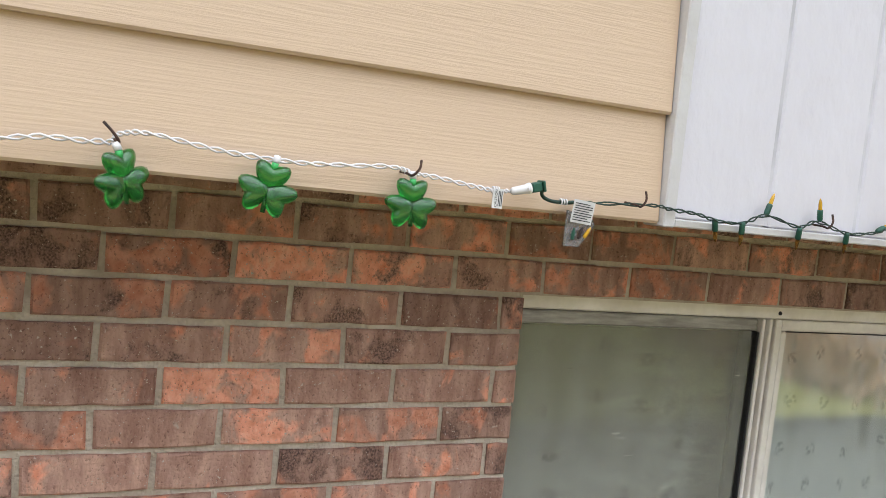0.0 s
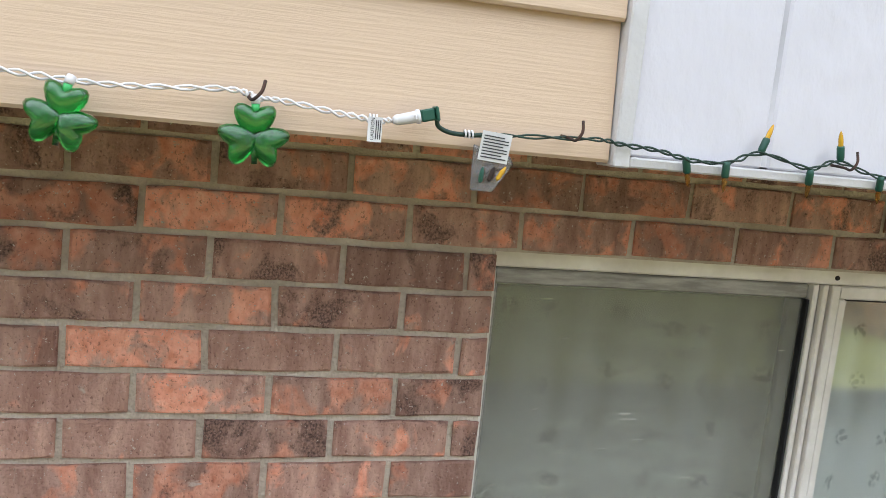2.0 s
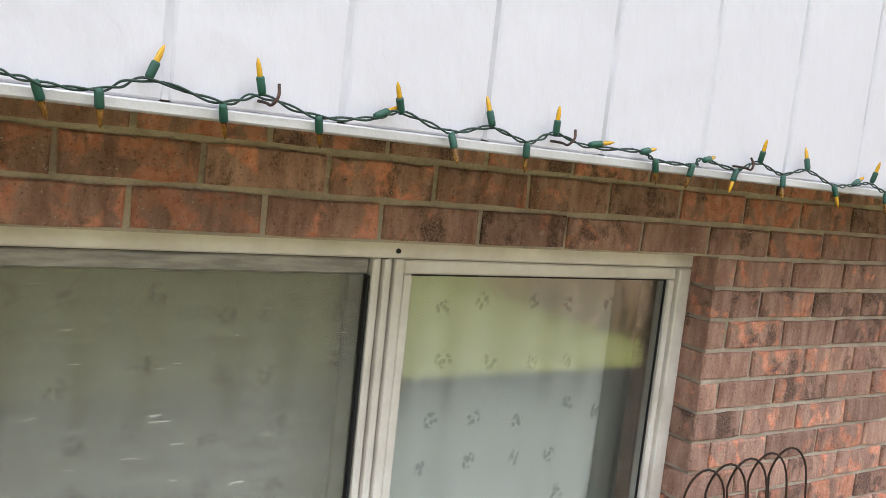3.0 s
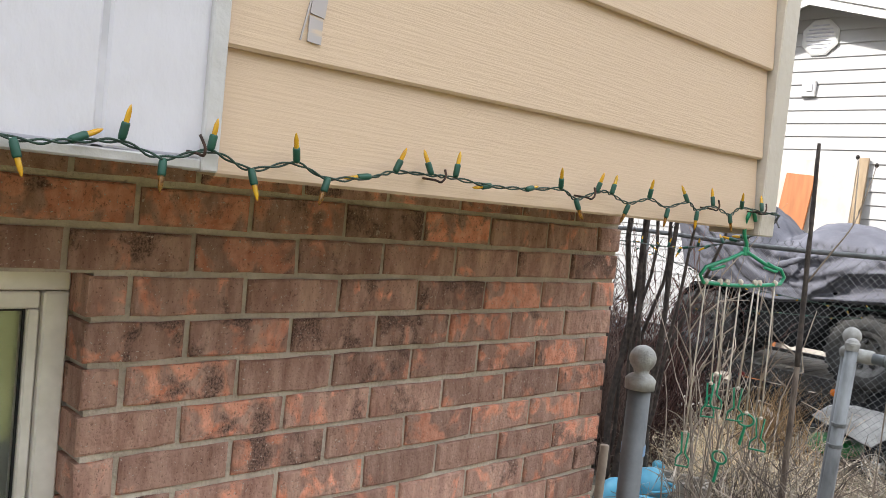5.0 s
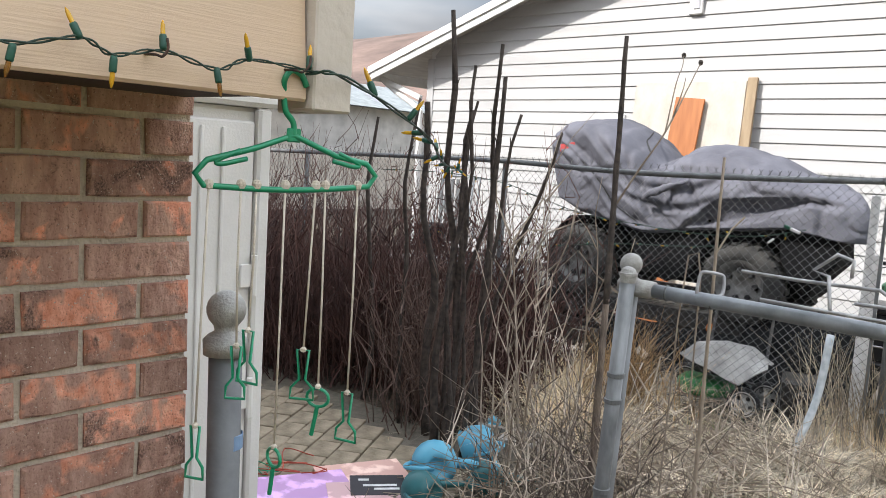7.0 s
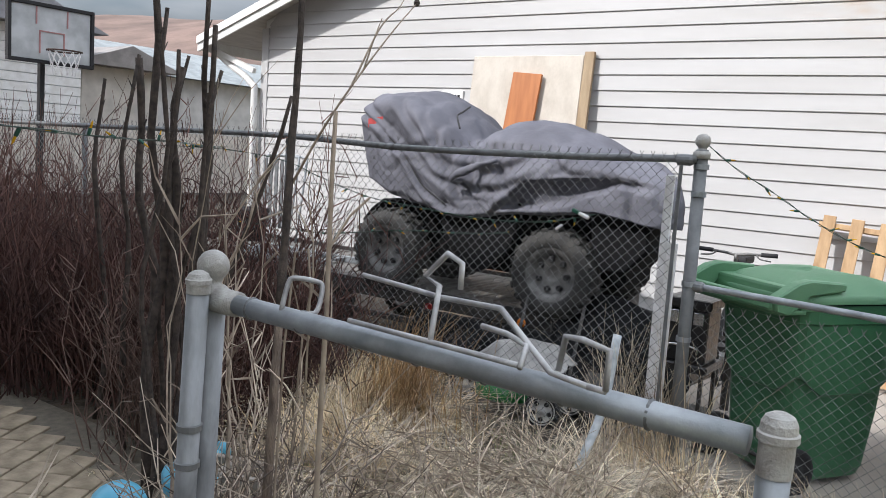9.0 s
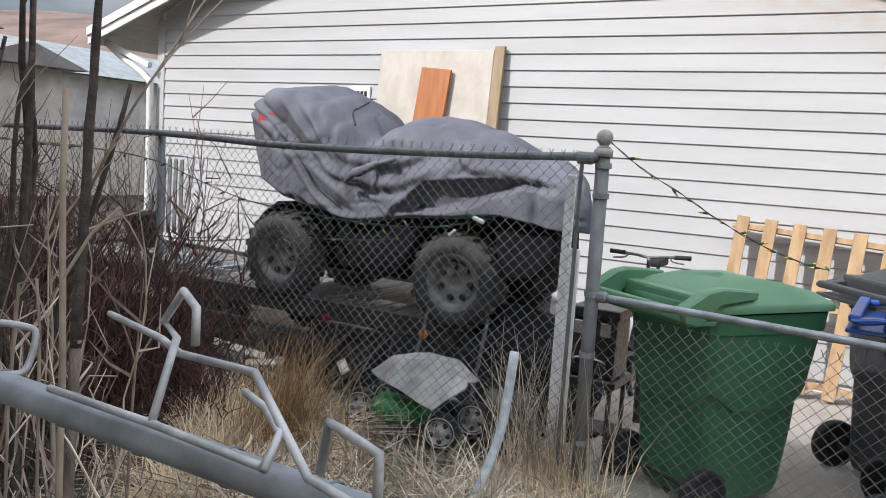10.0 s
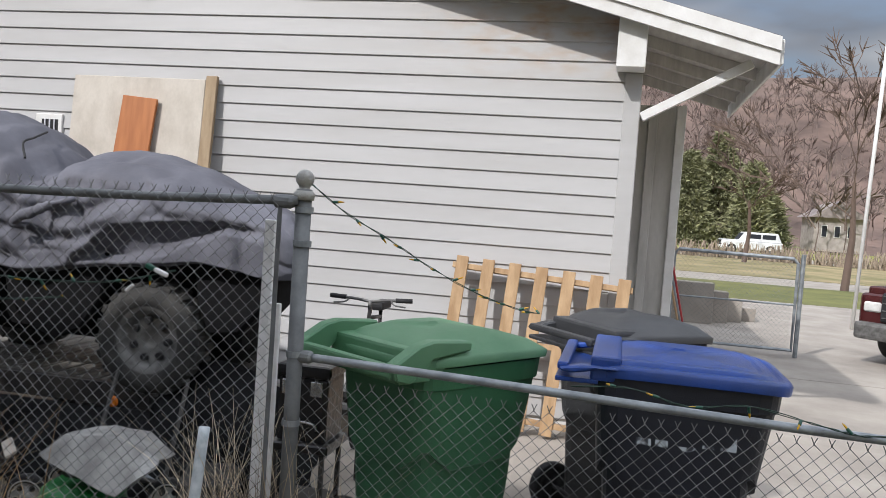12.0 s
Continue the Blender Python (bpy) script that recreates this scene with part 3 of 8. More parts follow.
def lap(x0, x1, z0, z1, proud, sag=0.0):
    """One lap board: thick at its foot, tucked in at its head."""
    n = max(2, int((x1 - x0) / 0.06))
    bm = bmesh.new()
    cols = []
    for i in range(n + 1):
        x = x0 + (x1 - x0) * i / n
        w = 0.0012 * noise.noise((x * 2.1, z0 * 5, 3)) - (sag if z0 > ZS + 0.01 else 0.4 * sag) * max(0.0, 3.81 - x) / 1.34
        cols.append([bm.verts.new(p) for p in ((x, OV + 0.034, z0 + 0.002 + w), (x, OV - proud + 0.002, z0 + w), (x, OV - proud - 0.001, z0 + 0.004 + w), (x, OV + 0.004, z1 + 0.02), (x, OV + 0.034, z1 + 0.02))])
    for a, b in zip(cols, cols[1:]):
        for k in range(4):
            bm.faces.new((a[k], b[k], b[k + 1], a[k + 1]))
    bm.faces.new(cols[0])
    bm.faces.new(cols[-1][::-1])
    return bm


for x0, x1 in ((-4.9, 0.983), (2.470, 3.812)):
    zz = [ZS, 1.815] + [1.815 + 0.2 * k for k in range(1, 19)]
    for a, b in zip(zz, zz[1:]):
        part("lap_board", lap(x0, x1, a, b, 0.009, 0.020 if x0 > 2 else 0.0), BEIGE, up)
part("corner_board", boxed((3.816, OV - 0.022, ZS - 0.012), (3.888, OV + 0.05, 5.5), 0.003), CREAM, up, "cream painted corner board")
part("corner_board", boxed((3.864, OV + 0.052, ZS - 0.012), (3.888, OV + 0.13, 5.5), 0.003), CREAM, up)
# white grooved panel
gx = [0.998 + 0.191 * k for k in range(0, 8)] + [2.455]
for a, b in zip(gx, gx[1:]):
    part("panel_strip", boxed((a + 0.0035, OV - 0.012, ZS + 0.01), (b - 0.0035, OV + 0.03, 5.5), 0.003), CEDAR, up)
part("panel_back", boxed((0.99, OV - 0.0088, ZS + 0.012), (2.463, OV + 0.02, 5.5)), GROOVE, up)
part("panel_edge", boxed((0.985, OV - 0.020, ZS - 0.004), (1.006, OV + 0.03, 5.5), 0.002), TRIMW, up)
part("panel_edge", boxed((2.447, OV - 0.020, ZS - 0.004), (2.468, OV + 0.03, 5.5), 0.002), TRIMW, up)
part("drip_strip", boxed((1.006, OV - 0.019, ZS - 0.003), (2.447, OV + 0.03, ZS + 0.0095), 0.002), TRIMW, up)
# Unseen roof, its height and edge set to shade the yard and lawn.
part("roof", boxed((-6, 0.85, 5.51), (XC + 0.3, 8.8, 5.65)), ROOFING, up)

# window
win = thing("window_1", "aluminium sliding window with an insect screen in a brick reveal", "window", (1.7, 1.39, 0.5), kind="structure")
yf, yk = 1.401, 1.458
zt = W - 0.002
part("frame_head", boxed((XWL + 0.002, yf, zt - 0.034), (XBR - 0.001, yk, zt), 0.003), ALU, win, "chalky off-white aluminium head")
part("frame_jamb", boxed((XWL + 0.002, yf, ZWB), (XWL + 0.026, yk, zt - 0.036), 0.003), ALU, win)
part("frame_jamb", boxed((XWR - 0.028, yf, ZWB), (XBR - 0.001, yk, zt - 0.036), 0.003), ALU, win)
part("frame_sill", boxed((XWL - 0.0, yf - 0.03, ZWB), (XWR, yk, ZWB + 0.03), 0.003), ALU, win)
xm0, xm1 = 1.668, 1.735
for a, b, c in ((xm0, xm0 + 0.010, 0.0), (xm0 + 0.0125, xm0 + 0.022, 0.012), (xm0 + 0.0245, xm0 + 0.034, 0.002), (xm0 + 0.0365, xm0 + 0.046, 0.014), (xm0 + 0.0485, xm1, 0.006)):
    part("mullion", boxed((a, yf + c, ZWB + 0.03), (b, yk, zt - 0.036), 0.002), ALU, win)
screen = part("screen_frame", boxed((XWL + 0.028, yf + 0.012, zt - 0.066), (xm0 - 0.002, yk - 0.01, zt - 0.037), 0.003), ALUD, win, "grey weathered screen rail")
part("screen_frame", boxed((XWL + 0.028, yf + 0.016, ZWB + 0.03), (XWL + 0.035, yk - 0.01, zt - 0.067), 0.002), ALUD, win)
part("screen_frame", boxed((xm0 - 0.036, yf + 0.0215, ZWB + 0.03), (xm0 - 0.007, yk - 0.02, zt - 0.067), 0.003), SCREENX, win, "dark grey screen track")
part("gasket", boxed((xm0 - 0.0065, yf + 0.006, ZWB + 0.03), (xm0 - 0.001, yk - 0.02, zt - 0.067), 0.001), BLACK, win)
part("sash_head", boxed((xm1 + 0.002, yf + 0.01, zt - 0.064), (XWR - 0.030, yk - 0.004, zt - 0.037), 0.003), ALU, win)
part("sash_stile", boxed((xm1 + 0.002, yf + 0.01, ZWB + 0.03), (xm1 + 0.022, yk - 0.004, zt - 0.065), 0.003), ALU, win)
part("sash_stile", boxed((XWR - 0.048, yf + 0.01, ZWB + 0.03), (XWR - 0.030, yk - 0.004, zt - 0.065), 0.003), ALU, win)
pane = part("pane", boxed((XWL + 0.03, 1.4382, ZWB + 0.03), (xm0 - 0.02, 1.4412, zt - 0.06)), GLASS, win)
pane2 = part("pane", boxed((xm1 + 0.018, 1.426, ZWB + 0.03), (XWR - 0.044, 1.430, zt - 0.06)), GLASS, win)
for lo, hi in (((xm1 + 0.022, 0, 0), (xm1 + 0.0255, 0, 0)), ((XWR - 0.0515, 0, 0), (XWR - 0.048, 0, 0))):
    part("gasket", boxed((lo[0], 1.4210, ZWB + 0.03), (hi[0], 1.4255, zt - 0.0655), 0), BLACK, win, "black glazing gasket")
part("gasket", boxed((xm1 + 0.026, 1.4210, zt - 0.0685), (XWR - 0.052, 1.4255, zt - 0.0645), 0), BLACK, win)
part("screw_hole", lathed([(0, -0.002), (0.0052, -0.002), (0.0042, 0.002), (0, 0.002)], sides=12, m=pose(1.716, yf - 0.001, zt - 0.020, 90)), BLACK, win)
pane3 = part("pane", boxed((XWL + 0.03, 1.446, ZWB + 0.03), (xm0 - 0.02, 1.449, zt - 0.06)), GLASS, win)
mesh_ = part("insect_screen", boxed((XWL + 0.0355, yf + 0.020, ZWB + 0.031), (xm0 - 0.007, yf + 0.0206, zt - 0.068)), SCREEN, win, "dusty grey insect screen")
pane4 = part("pane", boxed((xm1 + 0.018, 1.438, ZWB + 0.03), (XWR - 0.044, 1.442, zt - 0.06)), GLASS, win)
for p_ in (pane, pane2, pane3, pane4, mesh_):
    p_.visible_shadow = False


def curtain(x0, x1, y, amp, folds):
    bm = bmesh.new()
    n = 90
    rows = []
    for i in range(n + 1):
        x = x0 + (x1 - x0) * i / n
        yy = y + amp * math.sin(folds * 2 * math.pi * i / n + 0.7 * math.sin(i * 0.31))
        rows.append((bm.verts.new((x, yy, 0.42)), bm.verts.new((x, yy * 0.4 + y * 0.6, 1.56))))
    for a, b in zip(rows, rows[1:]):
        bm.faces.new((a[0], b[0], b[1], a[1]))
    r = bmesh.ops.extrude_face_region(bm, geom=bm.faces[:])
    bmesh.ops.translate(bm, vec=(0, 0.002, 0), verts=[v for v in r["geom"] if isinstance(v, bmesh.types.BMVert)])
    return bm


solid("curtain", curtain(0.9, 2.365, 1.52, 0.012, 12), CURTAIN, "pale thin curtain hanging closed behind the window", "curtain", smooth=True)
# Added panel whose green stands in for the lawn's reflection in the gap.
solid("curtain", curtain(2.30, 2.62, 1.60, 0.008, 3), mat("gap_cloth", (0.74, 0.80, 0.72), 0.9, col2=(0.62, 0.68, 0.60), scale=6), "added grey-green panel filling the gap beside the pale curtain", "curtain", smooth=True)
room = bmesh.new()
for lo, hi in (((0.5, 2.6, 0.2), (3.0, 2.7, 1.9)), ((0.5, 1.56, 0.2), (0.55, 2.6, 1.9)), ((2.95, 1.56, 0.2), (3.0, 2.6, 1.9)), ((0.5, 1.56, 0.15), (3.0, 2.7, 0.2))):
    box(room, lo, hi)
solid("wall_room", room, mat("room_paint", (0.70, 0.70, 0.66), 0.9, scale=2), "plain inner walls of the room behind the window", "wall", kind="structure")

# ---- neighbour's house ----
XN, YL, YR = 11.8, 8.3, -0.08
YM = 4.25
nb_house = thing("neighbour_house", "single-storey house clad in white vinyl siding with a gable", "house", (XN, YM, -0.13))


def under_roof(y):
    """Underside of the gable roof across the wall: the slopes differ a little."""
    return min(2.80 + 0.336 * (9.2 - y), 2.96 + 0.285 * (y + 1.08))


gable = under_roof(YM)
bm = bmesh.new()
outl = [(YR, -0.3), (YL, -0.3), (YL, under_roof(YL)), (YM, gable), (YR, under_roof(YR))]
f0 = [bm.verts.new((XN + 0.02, y, z)) for y, z in outl]
f1 = [bm.verts.new((19.5, y, z)) for y, z in outl]
bm.faces.new(f0)
bm.faces.new(f1[::-1])
for k in range(5):
    bm.faces.new((f0[k], f1[k], f1[(k + 1) % 5], f0[(k + 1) % 5]))
part("wall", bm, WPAINT, nb_house)
EXP = 0.1525
k = 0
z = -0.02
while z < gable - 0.02:
    zt_ = z + EXP
    def yspan(h):
        lo = YR + 0.085
        hi = YL - 0.10
        if h > under_roof(lo):
            lo = min(YM, (h - 2.96) / 0.285 - 1.08)
        if h > under_roof(hi):
            hi = max(YM, 9.2 - (h - 2.80) / 0.336)
        return lo, hi
    a0, b0 = yspan(z)
    a1, b1 = yspan(min(zt_, gable))
    if b1 - a1 < 0.02:
        a1 = b1 = (a0 + b0) / 2
    bm = bmesh.new()
    # double-lap profile: foot lip, face, head tucked under the next board
    ring = lambda y0, y1: [bm.verts.new((XN + dx, y, zz_)) for dx, zz_, y in ((0.018, z + 0.001, y0), (-0.011, z + 0.001, y0), (-0.013, z + 0.005, y0), (0.0015, zt_ + 0.004, y1), (0.018, zt_ + 0.004, y1))]
    A, B = ring(a0, a1), ring(b0, b1)
    for q in range(4):
        bm.faces.new((A[q], B[q], B[q + 1], A[q + 1]))
    bm.faces.new(A)
    bm.faces.new(B[::-1])
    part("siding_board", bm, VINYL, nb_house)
    z = zt_
    k += 1
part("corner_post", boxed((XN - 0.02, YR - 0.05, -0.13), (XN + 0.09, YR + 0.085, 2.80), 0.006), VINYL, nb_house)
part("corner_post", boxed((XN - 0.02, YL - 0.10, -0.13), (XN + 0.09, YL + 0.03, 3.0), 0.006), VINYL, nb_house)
part("side_wall", boxed((XN + 0.09, YR - 0.03, -0.13), (14.6, YR + 0.02, 3.0)), WPAINT, nb_house)
for x_ in (12.3, 13.1, 13.9):
    part("batten", boxed((x_, YR - 0.045, -0.12), (x_ + 0.06, YR - 0.031, 2.95), 0.003), WPAINT, nb_house)
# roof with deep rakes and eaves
# White boards toned down to grey: the eave's deep shade is in this colour.
SOFFW = mat("shaded_soffit", (0.54, 0.52, 0.49), 0.8, col2=(0.44, 0.42, 0.40), scale=3, stretch=(1, 6, 1), bump=0.2)
RK = 0.34
for sgn, ye in ((1, 9.2), (-1, -1.08)):
    ze, zr = under_roof(ye), gable
    x0, x1 = XN - RK, (19.8 if sgn > 0 else 14.6)

    def plate(xa, xb, dz, th):
        bm = bmesh.new()
        v = [bm.verts.new(p) for p in ((xa, ye, ze + dz), (xb, ye, ze + dz), (xb, YM, zr + dz), (xa, YM, zr + dz), (xa, ye, ze + dz + th), (xb, ye, ze + dz + th), (xb, YM, zr + dz + th), (xa, YM, zr + dz + th))]
        for q in ((0, 1, 2, 3), (7, 6, 5, 4), (0, 4, 5, 1), (1, 5, 6, 2), (2, 6, 7, 3), (3, 7, 4, 0)):
            bm.faces.new([v[i] for i in q])
        return bm
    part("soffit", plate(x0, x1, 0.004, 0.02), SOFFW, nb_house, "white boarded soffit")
    part("roof", plate(x0 - 0.03, x1 + 0.02, 0.028, 0.05), ROOFING, nb_house)
    part("rake_board", plate(x0 - 0.03, x0 - 0.004, -0.13, 0.155), WPAINT, nb_house)
    part("rake_trim", plate(x0 - 0.052, x0 - 0.033, -0.03, 0.10), WPAINT, nb_house)
    part("fascia", boxed((x0, ye - 0.03, ze - 0.12), (x1, ye - 0.002, ze + 0.06), 0.004), WPAINT, nb_house)
for k in range(4):
    yy0, yy1 = YR - 0.05, -1.05
    xx = 12.35 + 0.65 * k
    bm = bmesh.new()
    v = [bm.verts.new(p) for x_ in (xx, xx + 0.045) for p in ((x_, yy0, under_roof(yy0) - 0.10), (x_, yy1, under_roof(yy1) - 0.10), (x_, yy1, under_roof(yy1)), (x_, yy0, under_roof(yy0)))]
    for q in ((0, 1, 2, 3), (7, 6, 5, 4), (0, 4, 5, 1), (1, 5, 6, 2), (2, 6, 7, 3), (3, 7, 4, 0)):
        bm.faces.new([v[i] for i in q])
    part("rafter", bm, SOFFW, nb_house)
part("cornice_box", boxed((XN - 0.26, YR - 0.06, 2.80), (XN - 0.025, YR + 0.16, 3.22), 0.006), WPAINT, nb_house, "white boxed purlin end")
for yc, s_ in ((YR - 0.06, -1), (YL + 0.04, 1)):
    y1_ = yc + s_ * 0.86
    part("knee_brace", boxed((-0.03, -0.035, 0), (0.03, 0.035, 0.90), 0.004, look((XN - 0.12, yc, 2.44), (XN - 0.12, y1_, under_roof(y1_) - 0.06)) @ pose(0, 0, 0, 180)), WPAINT, nb_house)
# gable vent, small box, small window
vent = part("gable_vent", lathed([(0, -0.03), (0.20, -0.03), (0.225, -0.02), (0.225, 0.0), (0, 0.0)], sides=8, m=Matrix.Translation((XN - 0.012, 4.22, 4.03)) @ pose(0, 0, 0, 0, 90, 0) @ pose(0, 0, 0, 0, 0, 22.5)), WPAINT, nb_house, "white octagonal louvred vent")
for i in range(7):
    zz_ = 3.90 + i * 0.043
    h = math.sqrt(max(0.16 ** 2 - (zz_ - 4.03) ** 2, 0.001))
    part("louvre", boxed((-0.006, -h, -0.012), (0.006, h, 0.012), 0, pose(XN + 0.010 - 0.03, 4.22, zz_, 0, 30, 0) @ pose(-0.022, 0, 0)), GROOVE, vent)
sb = part("wall_box", boxed((XN - 0.05, 4.20, 3.34), (XN - 0.008, 4.36, 3.53), 0.008), WPAINT, nb_house, "small white outlet box")
part("cover_plate", boxed((XN - 0.062, 4.23, 3.40), (XN - 0.051, 4.30, 3.49), 0.003), GROOVE, sb)
nw = part("small_window", boxed((XN - 0.03, 5.06, 1.74), (XN + 0.01, 5.34, 2.24), 0.006), WPAINT, nb_house, "small dark barred window")
part("pane", boxed((XN - 0.036, 5.10, 1.81), (XN - 0.031, 5.27, 2.19)), BLACK, nw)
for i in range(3):
    part("bar", boxed((XN - 0.045, 5.125 + i * 0.05, 1.81), (XN - 0.037, 5.138 + i * 0.05, 2.19)), GROOVE, nw)
part("downspout", tubed(smooth_path([(XN - 0.09, YL + 0.85, 2.70), (XN - 0.09, YL + 0.55, 2.52), (XN - 0.09, YL + 0.12, 2.28), (XN - 0.09, YL + 0.06, 2.0), (XN - 0.09, YL + 0.06, 0)]), 0.045, 8), WPAINT, nb_house, smooth=True)
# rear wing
# Greyer than the white paint, with the wing's shade put into the colour.
WINGM = mat("shaded_wing_paint", (0.52, 0.505, 0.48), 0.7, col2=(0.40, 0.39, 0.37), scale=4, stretch=(1, 1, 0.3), bump=0.2, fine=0.1)
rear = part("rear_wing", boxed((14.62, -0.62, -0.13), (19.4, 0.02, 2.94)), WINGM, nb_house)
for y_ in (-0.60, -0.30):
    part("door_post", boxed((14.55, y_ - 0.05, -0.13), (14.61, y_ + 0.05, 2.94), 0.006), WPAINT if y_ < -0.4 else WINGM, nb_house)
for i in range(16):
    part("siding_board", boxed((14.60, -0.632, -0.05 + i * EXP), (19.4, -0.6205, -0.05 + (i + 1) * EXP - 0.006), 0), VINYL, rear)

# ---- boards and pallet against the neighbour's wall ----
def leaning(name, y0, y1, z1, foot, thick, material, label, cat, lean=0.14, front=0.0):
    """A board standing on the ground and leaning on the wall."""
    L = math.hypot(z1 + 0.13, lean)
    a = math.degrees(math.atan2(lean, z1 + 0.13))
    m = pose(XN - 0.03 - lean - front, 0, -0.125, 0, a, 0)
    bm = boxed((-thick, y0, 0), (0, y1, L), 0.004)
    bm.transform(m)
    return solid(name, bm, material, label, cat)


leaning("plywood_board", 3.62, 4.93, 2.60, 0, 0.02, PLY, "pale weathered plywood sheet leaning on the siding", "board", 0.22)
leaning("timber_plank", 3.50, 3.605, 2.63, 0, 0.04, mat("weathered_timber", (0.40, 0.305, 0.20), 0.8, col2=(0.29, 0.21, 0.13), scale=5, stretch=(3, 3, 0.6), bump=0.2, fine=0.08), "narrow tan timber plank leaning beside the plywood", "plank", 0.24)
orange = leaning("orange_board", 4.22, 4.56, 2.42, 0, 0.03, ORANGE, "orange-stained wooden panel leaning on the plywood", "board", 0.26, 0.06)
tip_ = Matrix.Translation((11.5, 4.39, -0.12)) @ pose(0, 0, 0, 4.0, 0, 0) @ Matrix.Translation((-11.5, -4.39, 0.12))
orange.data.transform(orange.matrix_basis.inverted() @ tip_ @ orange.matrix_basis)

pal = thing("pallet", "new pine pallet standing on edge against the siding", "pallet", (11.5, 0.6, -0.12))
pm = pose(11.50, 0.0, -0.12, 0, 9, 0) @ pose(0, 0, 0, 3.6, 0, 0)
for i in range(7):
    y = -0.09 + i * 0.217
    part("slat", boxed((-0.085, y, 0.0), (-0.067, y + 0.098, 1.30), 0.003, pm), PALLET, pal)
for z_ in (0.06, 0.66, 1.20):
    part("stringer", boxed((-0.066, -0.11, z_), (0.02, 1.34, z_ + 0.045), 0.003, pm), PALLET, pal)


# ---- fences ----
def ball_cap(parent, x, y, z, r=0.038, pr=0.03):
    prof = [(0, z - 2.3 * r), (pr * 1.28, z - 2.3 * r), (pr * 1.32, z - 1.55 * r), (pr * 1.05, z - 1.3 * r), (r * 0.55, z - 1.1 * r), (r * 0.62, z - 0.8 * r)]
    prof += [(r * math.cos(a), z + r * math.sin(a)) for a in [radians(d) for d in (-48, -30, -12, 6, 24, 42, 60, 76)]] + [(0, z + r)]
    return part("post_cap", lathed(prof, (x, y, 0), 20), CAPM, parent, "cast ball-top post cap", smooth=True)


def chain(name, p0, p1, z0, z1, parent, pitch=0.056, r=0.0018, label="", waves=0.0, ragged=0.0):
    """Chain-link: zigzag wires hooked into one another."""
    p0, p1 = np.array(p0, float), np.array(p1, float)
    L = np.linalg.norm(p1 - p0)
    d = (p1 - p0) / L
    nrm = np.array([-d[1], d[0]])
    lines = []
    h = pitch * 1.0
    nz = int(round((z1 - z0) / (h / 2)))
    for i in range(int(L / pitch)):
        s0 = i * pitch
        pts = []
        for k in range(nz + 1):
            s = s0 + (pitch * 0.5 if k % 2 else -pitch * 0.0) + (pitch * 0.02 if k % 2 else -pitch * 0.02)
            s += 0.006 * noise.noise((s0 * 3, k * 0.11, 1.0))
            z_ = z0 + k * h / 2
            off = waves * noise.noise((s0 * 1.4, z_ * 1.6, 5.0)) + (0.003 if k % 2 else -0.003)
            pts.append((p0[0] + d[0] * s + nrm[0] * off, p0[1] + d[1] * s + nrm[1] * off, z_))
        lines.append(pts)
        pts2 = []
        for k in range(nz + 1):
            s = s0 + (pitch * 0.5 if k % 2 else pitch) + (-pitch * 0.02 if k % 2 else pitch * 0.02)
            s += 0.006 * noise.noise((s0 * 3, k * 0.11, 1.0))
            z_ = z0 + k * h / 2
            off = waves * noise.noise((s0 * 1.4, z_ * 1.6, 5.0)) - (0.003 if k % 2 else -0.003)
            pts2.append((p0[0] + d[0] * s + nrm[0] * off, p0[1] + d[1] * s + nrm[1] * off, z_))
        lines.append(pts2)
    # twisted ends above the rail
    for i in range(int(L / pitch)):
        s = (i + (0.0 if nz % 2 == 0 else 0.5)) * pitch
        b = np.array((p0[0] + d[0] * s, p0[1] + d[1] * s, z0 + nz * h / 2))
        for q in (-1, 1):
            lines.append([b, b + np.array((d[0] * 0.004 * q, d[1] * 0.004 * q, 0.012)), b + np.array((d[0] * 0.010 * q, d[1] * 0.010 * q, 0.024))])
    return strands(name, lines, r, WIRE, parent, label, sides=4)


XF = 8.02
fence = thing("chain_link_fence", "tall galvanised chain-link fence between the two yards", "fence", (XF, 1.13, 0))
part("post", tubed([(8.05, 1.12, -0.1), (8.05, 1.13, 1.66)], 0.031, 14), GALVD, fence, "grey corner post", smooth=True)
ball_cap(fence, 8.05, 1.13, 1.70, 0.036, 0.031)
for y, lean_ in ((3.88, 0.0), (6.3, 0.02)):
    part("post", tubed([(XF + 0.03, y, -0.1), (XF + 0.03 + lean_, y, 1.60)], 0.022, 10), GALVD, fence, smooth=True)
part("top_rail", tubed(smooth_path([(XF, 1.14, 1.615), (XF, 1.9, 1.588), (XF, 2.9, 1.575), (XF, 3.9, 1.60), (XF, 5.2, 1.59), (XF, 6.4, 1.575), (XF, 8.9, 1.56)], 4), 0.0185, 10), GALVD, fence, smooth=True)
part("rail_end", lathed([(0, -0.03), (0.027, -0.03), (0.027, 0.03), (0.02, 0.045), (0, 0.045)], sides=12, m=pose(XF, 1.20, 1.608, 90)), GALVD, fence)
for z_ in (0.35, 0.75, 1.02, 1.45, 1.58):
    part("tension_band", lathed([(0.0325, -0.012), (0.036, -0.012), (0.036, 0.012), (0.0325, 0.012)], (8.05, 1.126, z_), 14), GALV, fence)
part("tension_bar", boxed((XF - 0.012, 1.20, 0.08), (XF - 0.006, 1.218, 1.60), 0.001), GALVD, fence)
chain("mesh", (XF - 0.022, 1.21), (XF - 0.022, 8.8), 0.02, 1.63, fence, label="diamond wire mesh", waves=0.02)

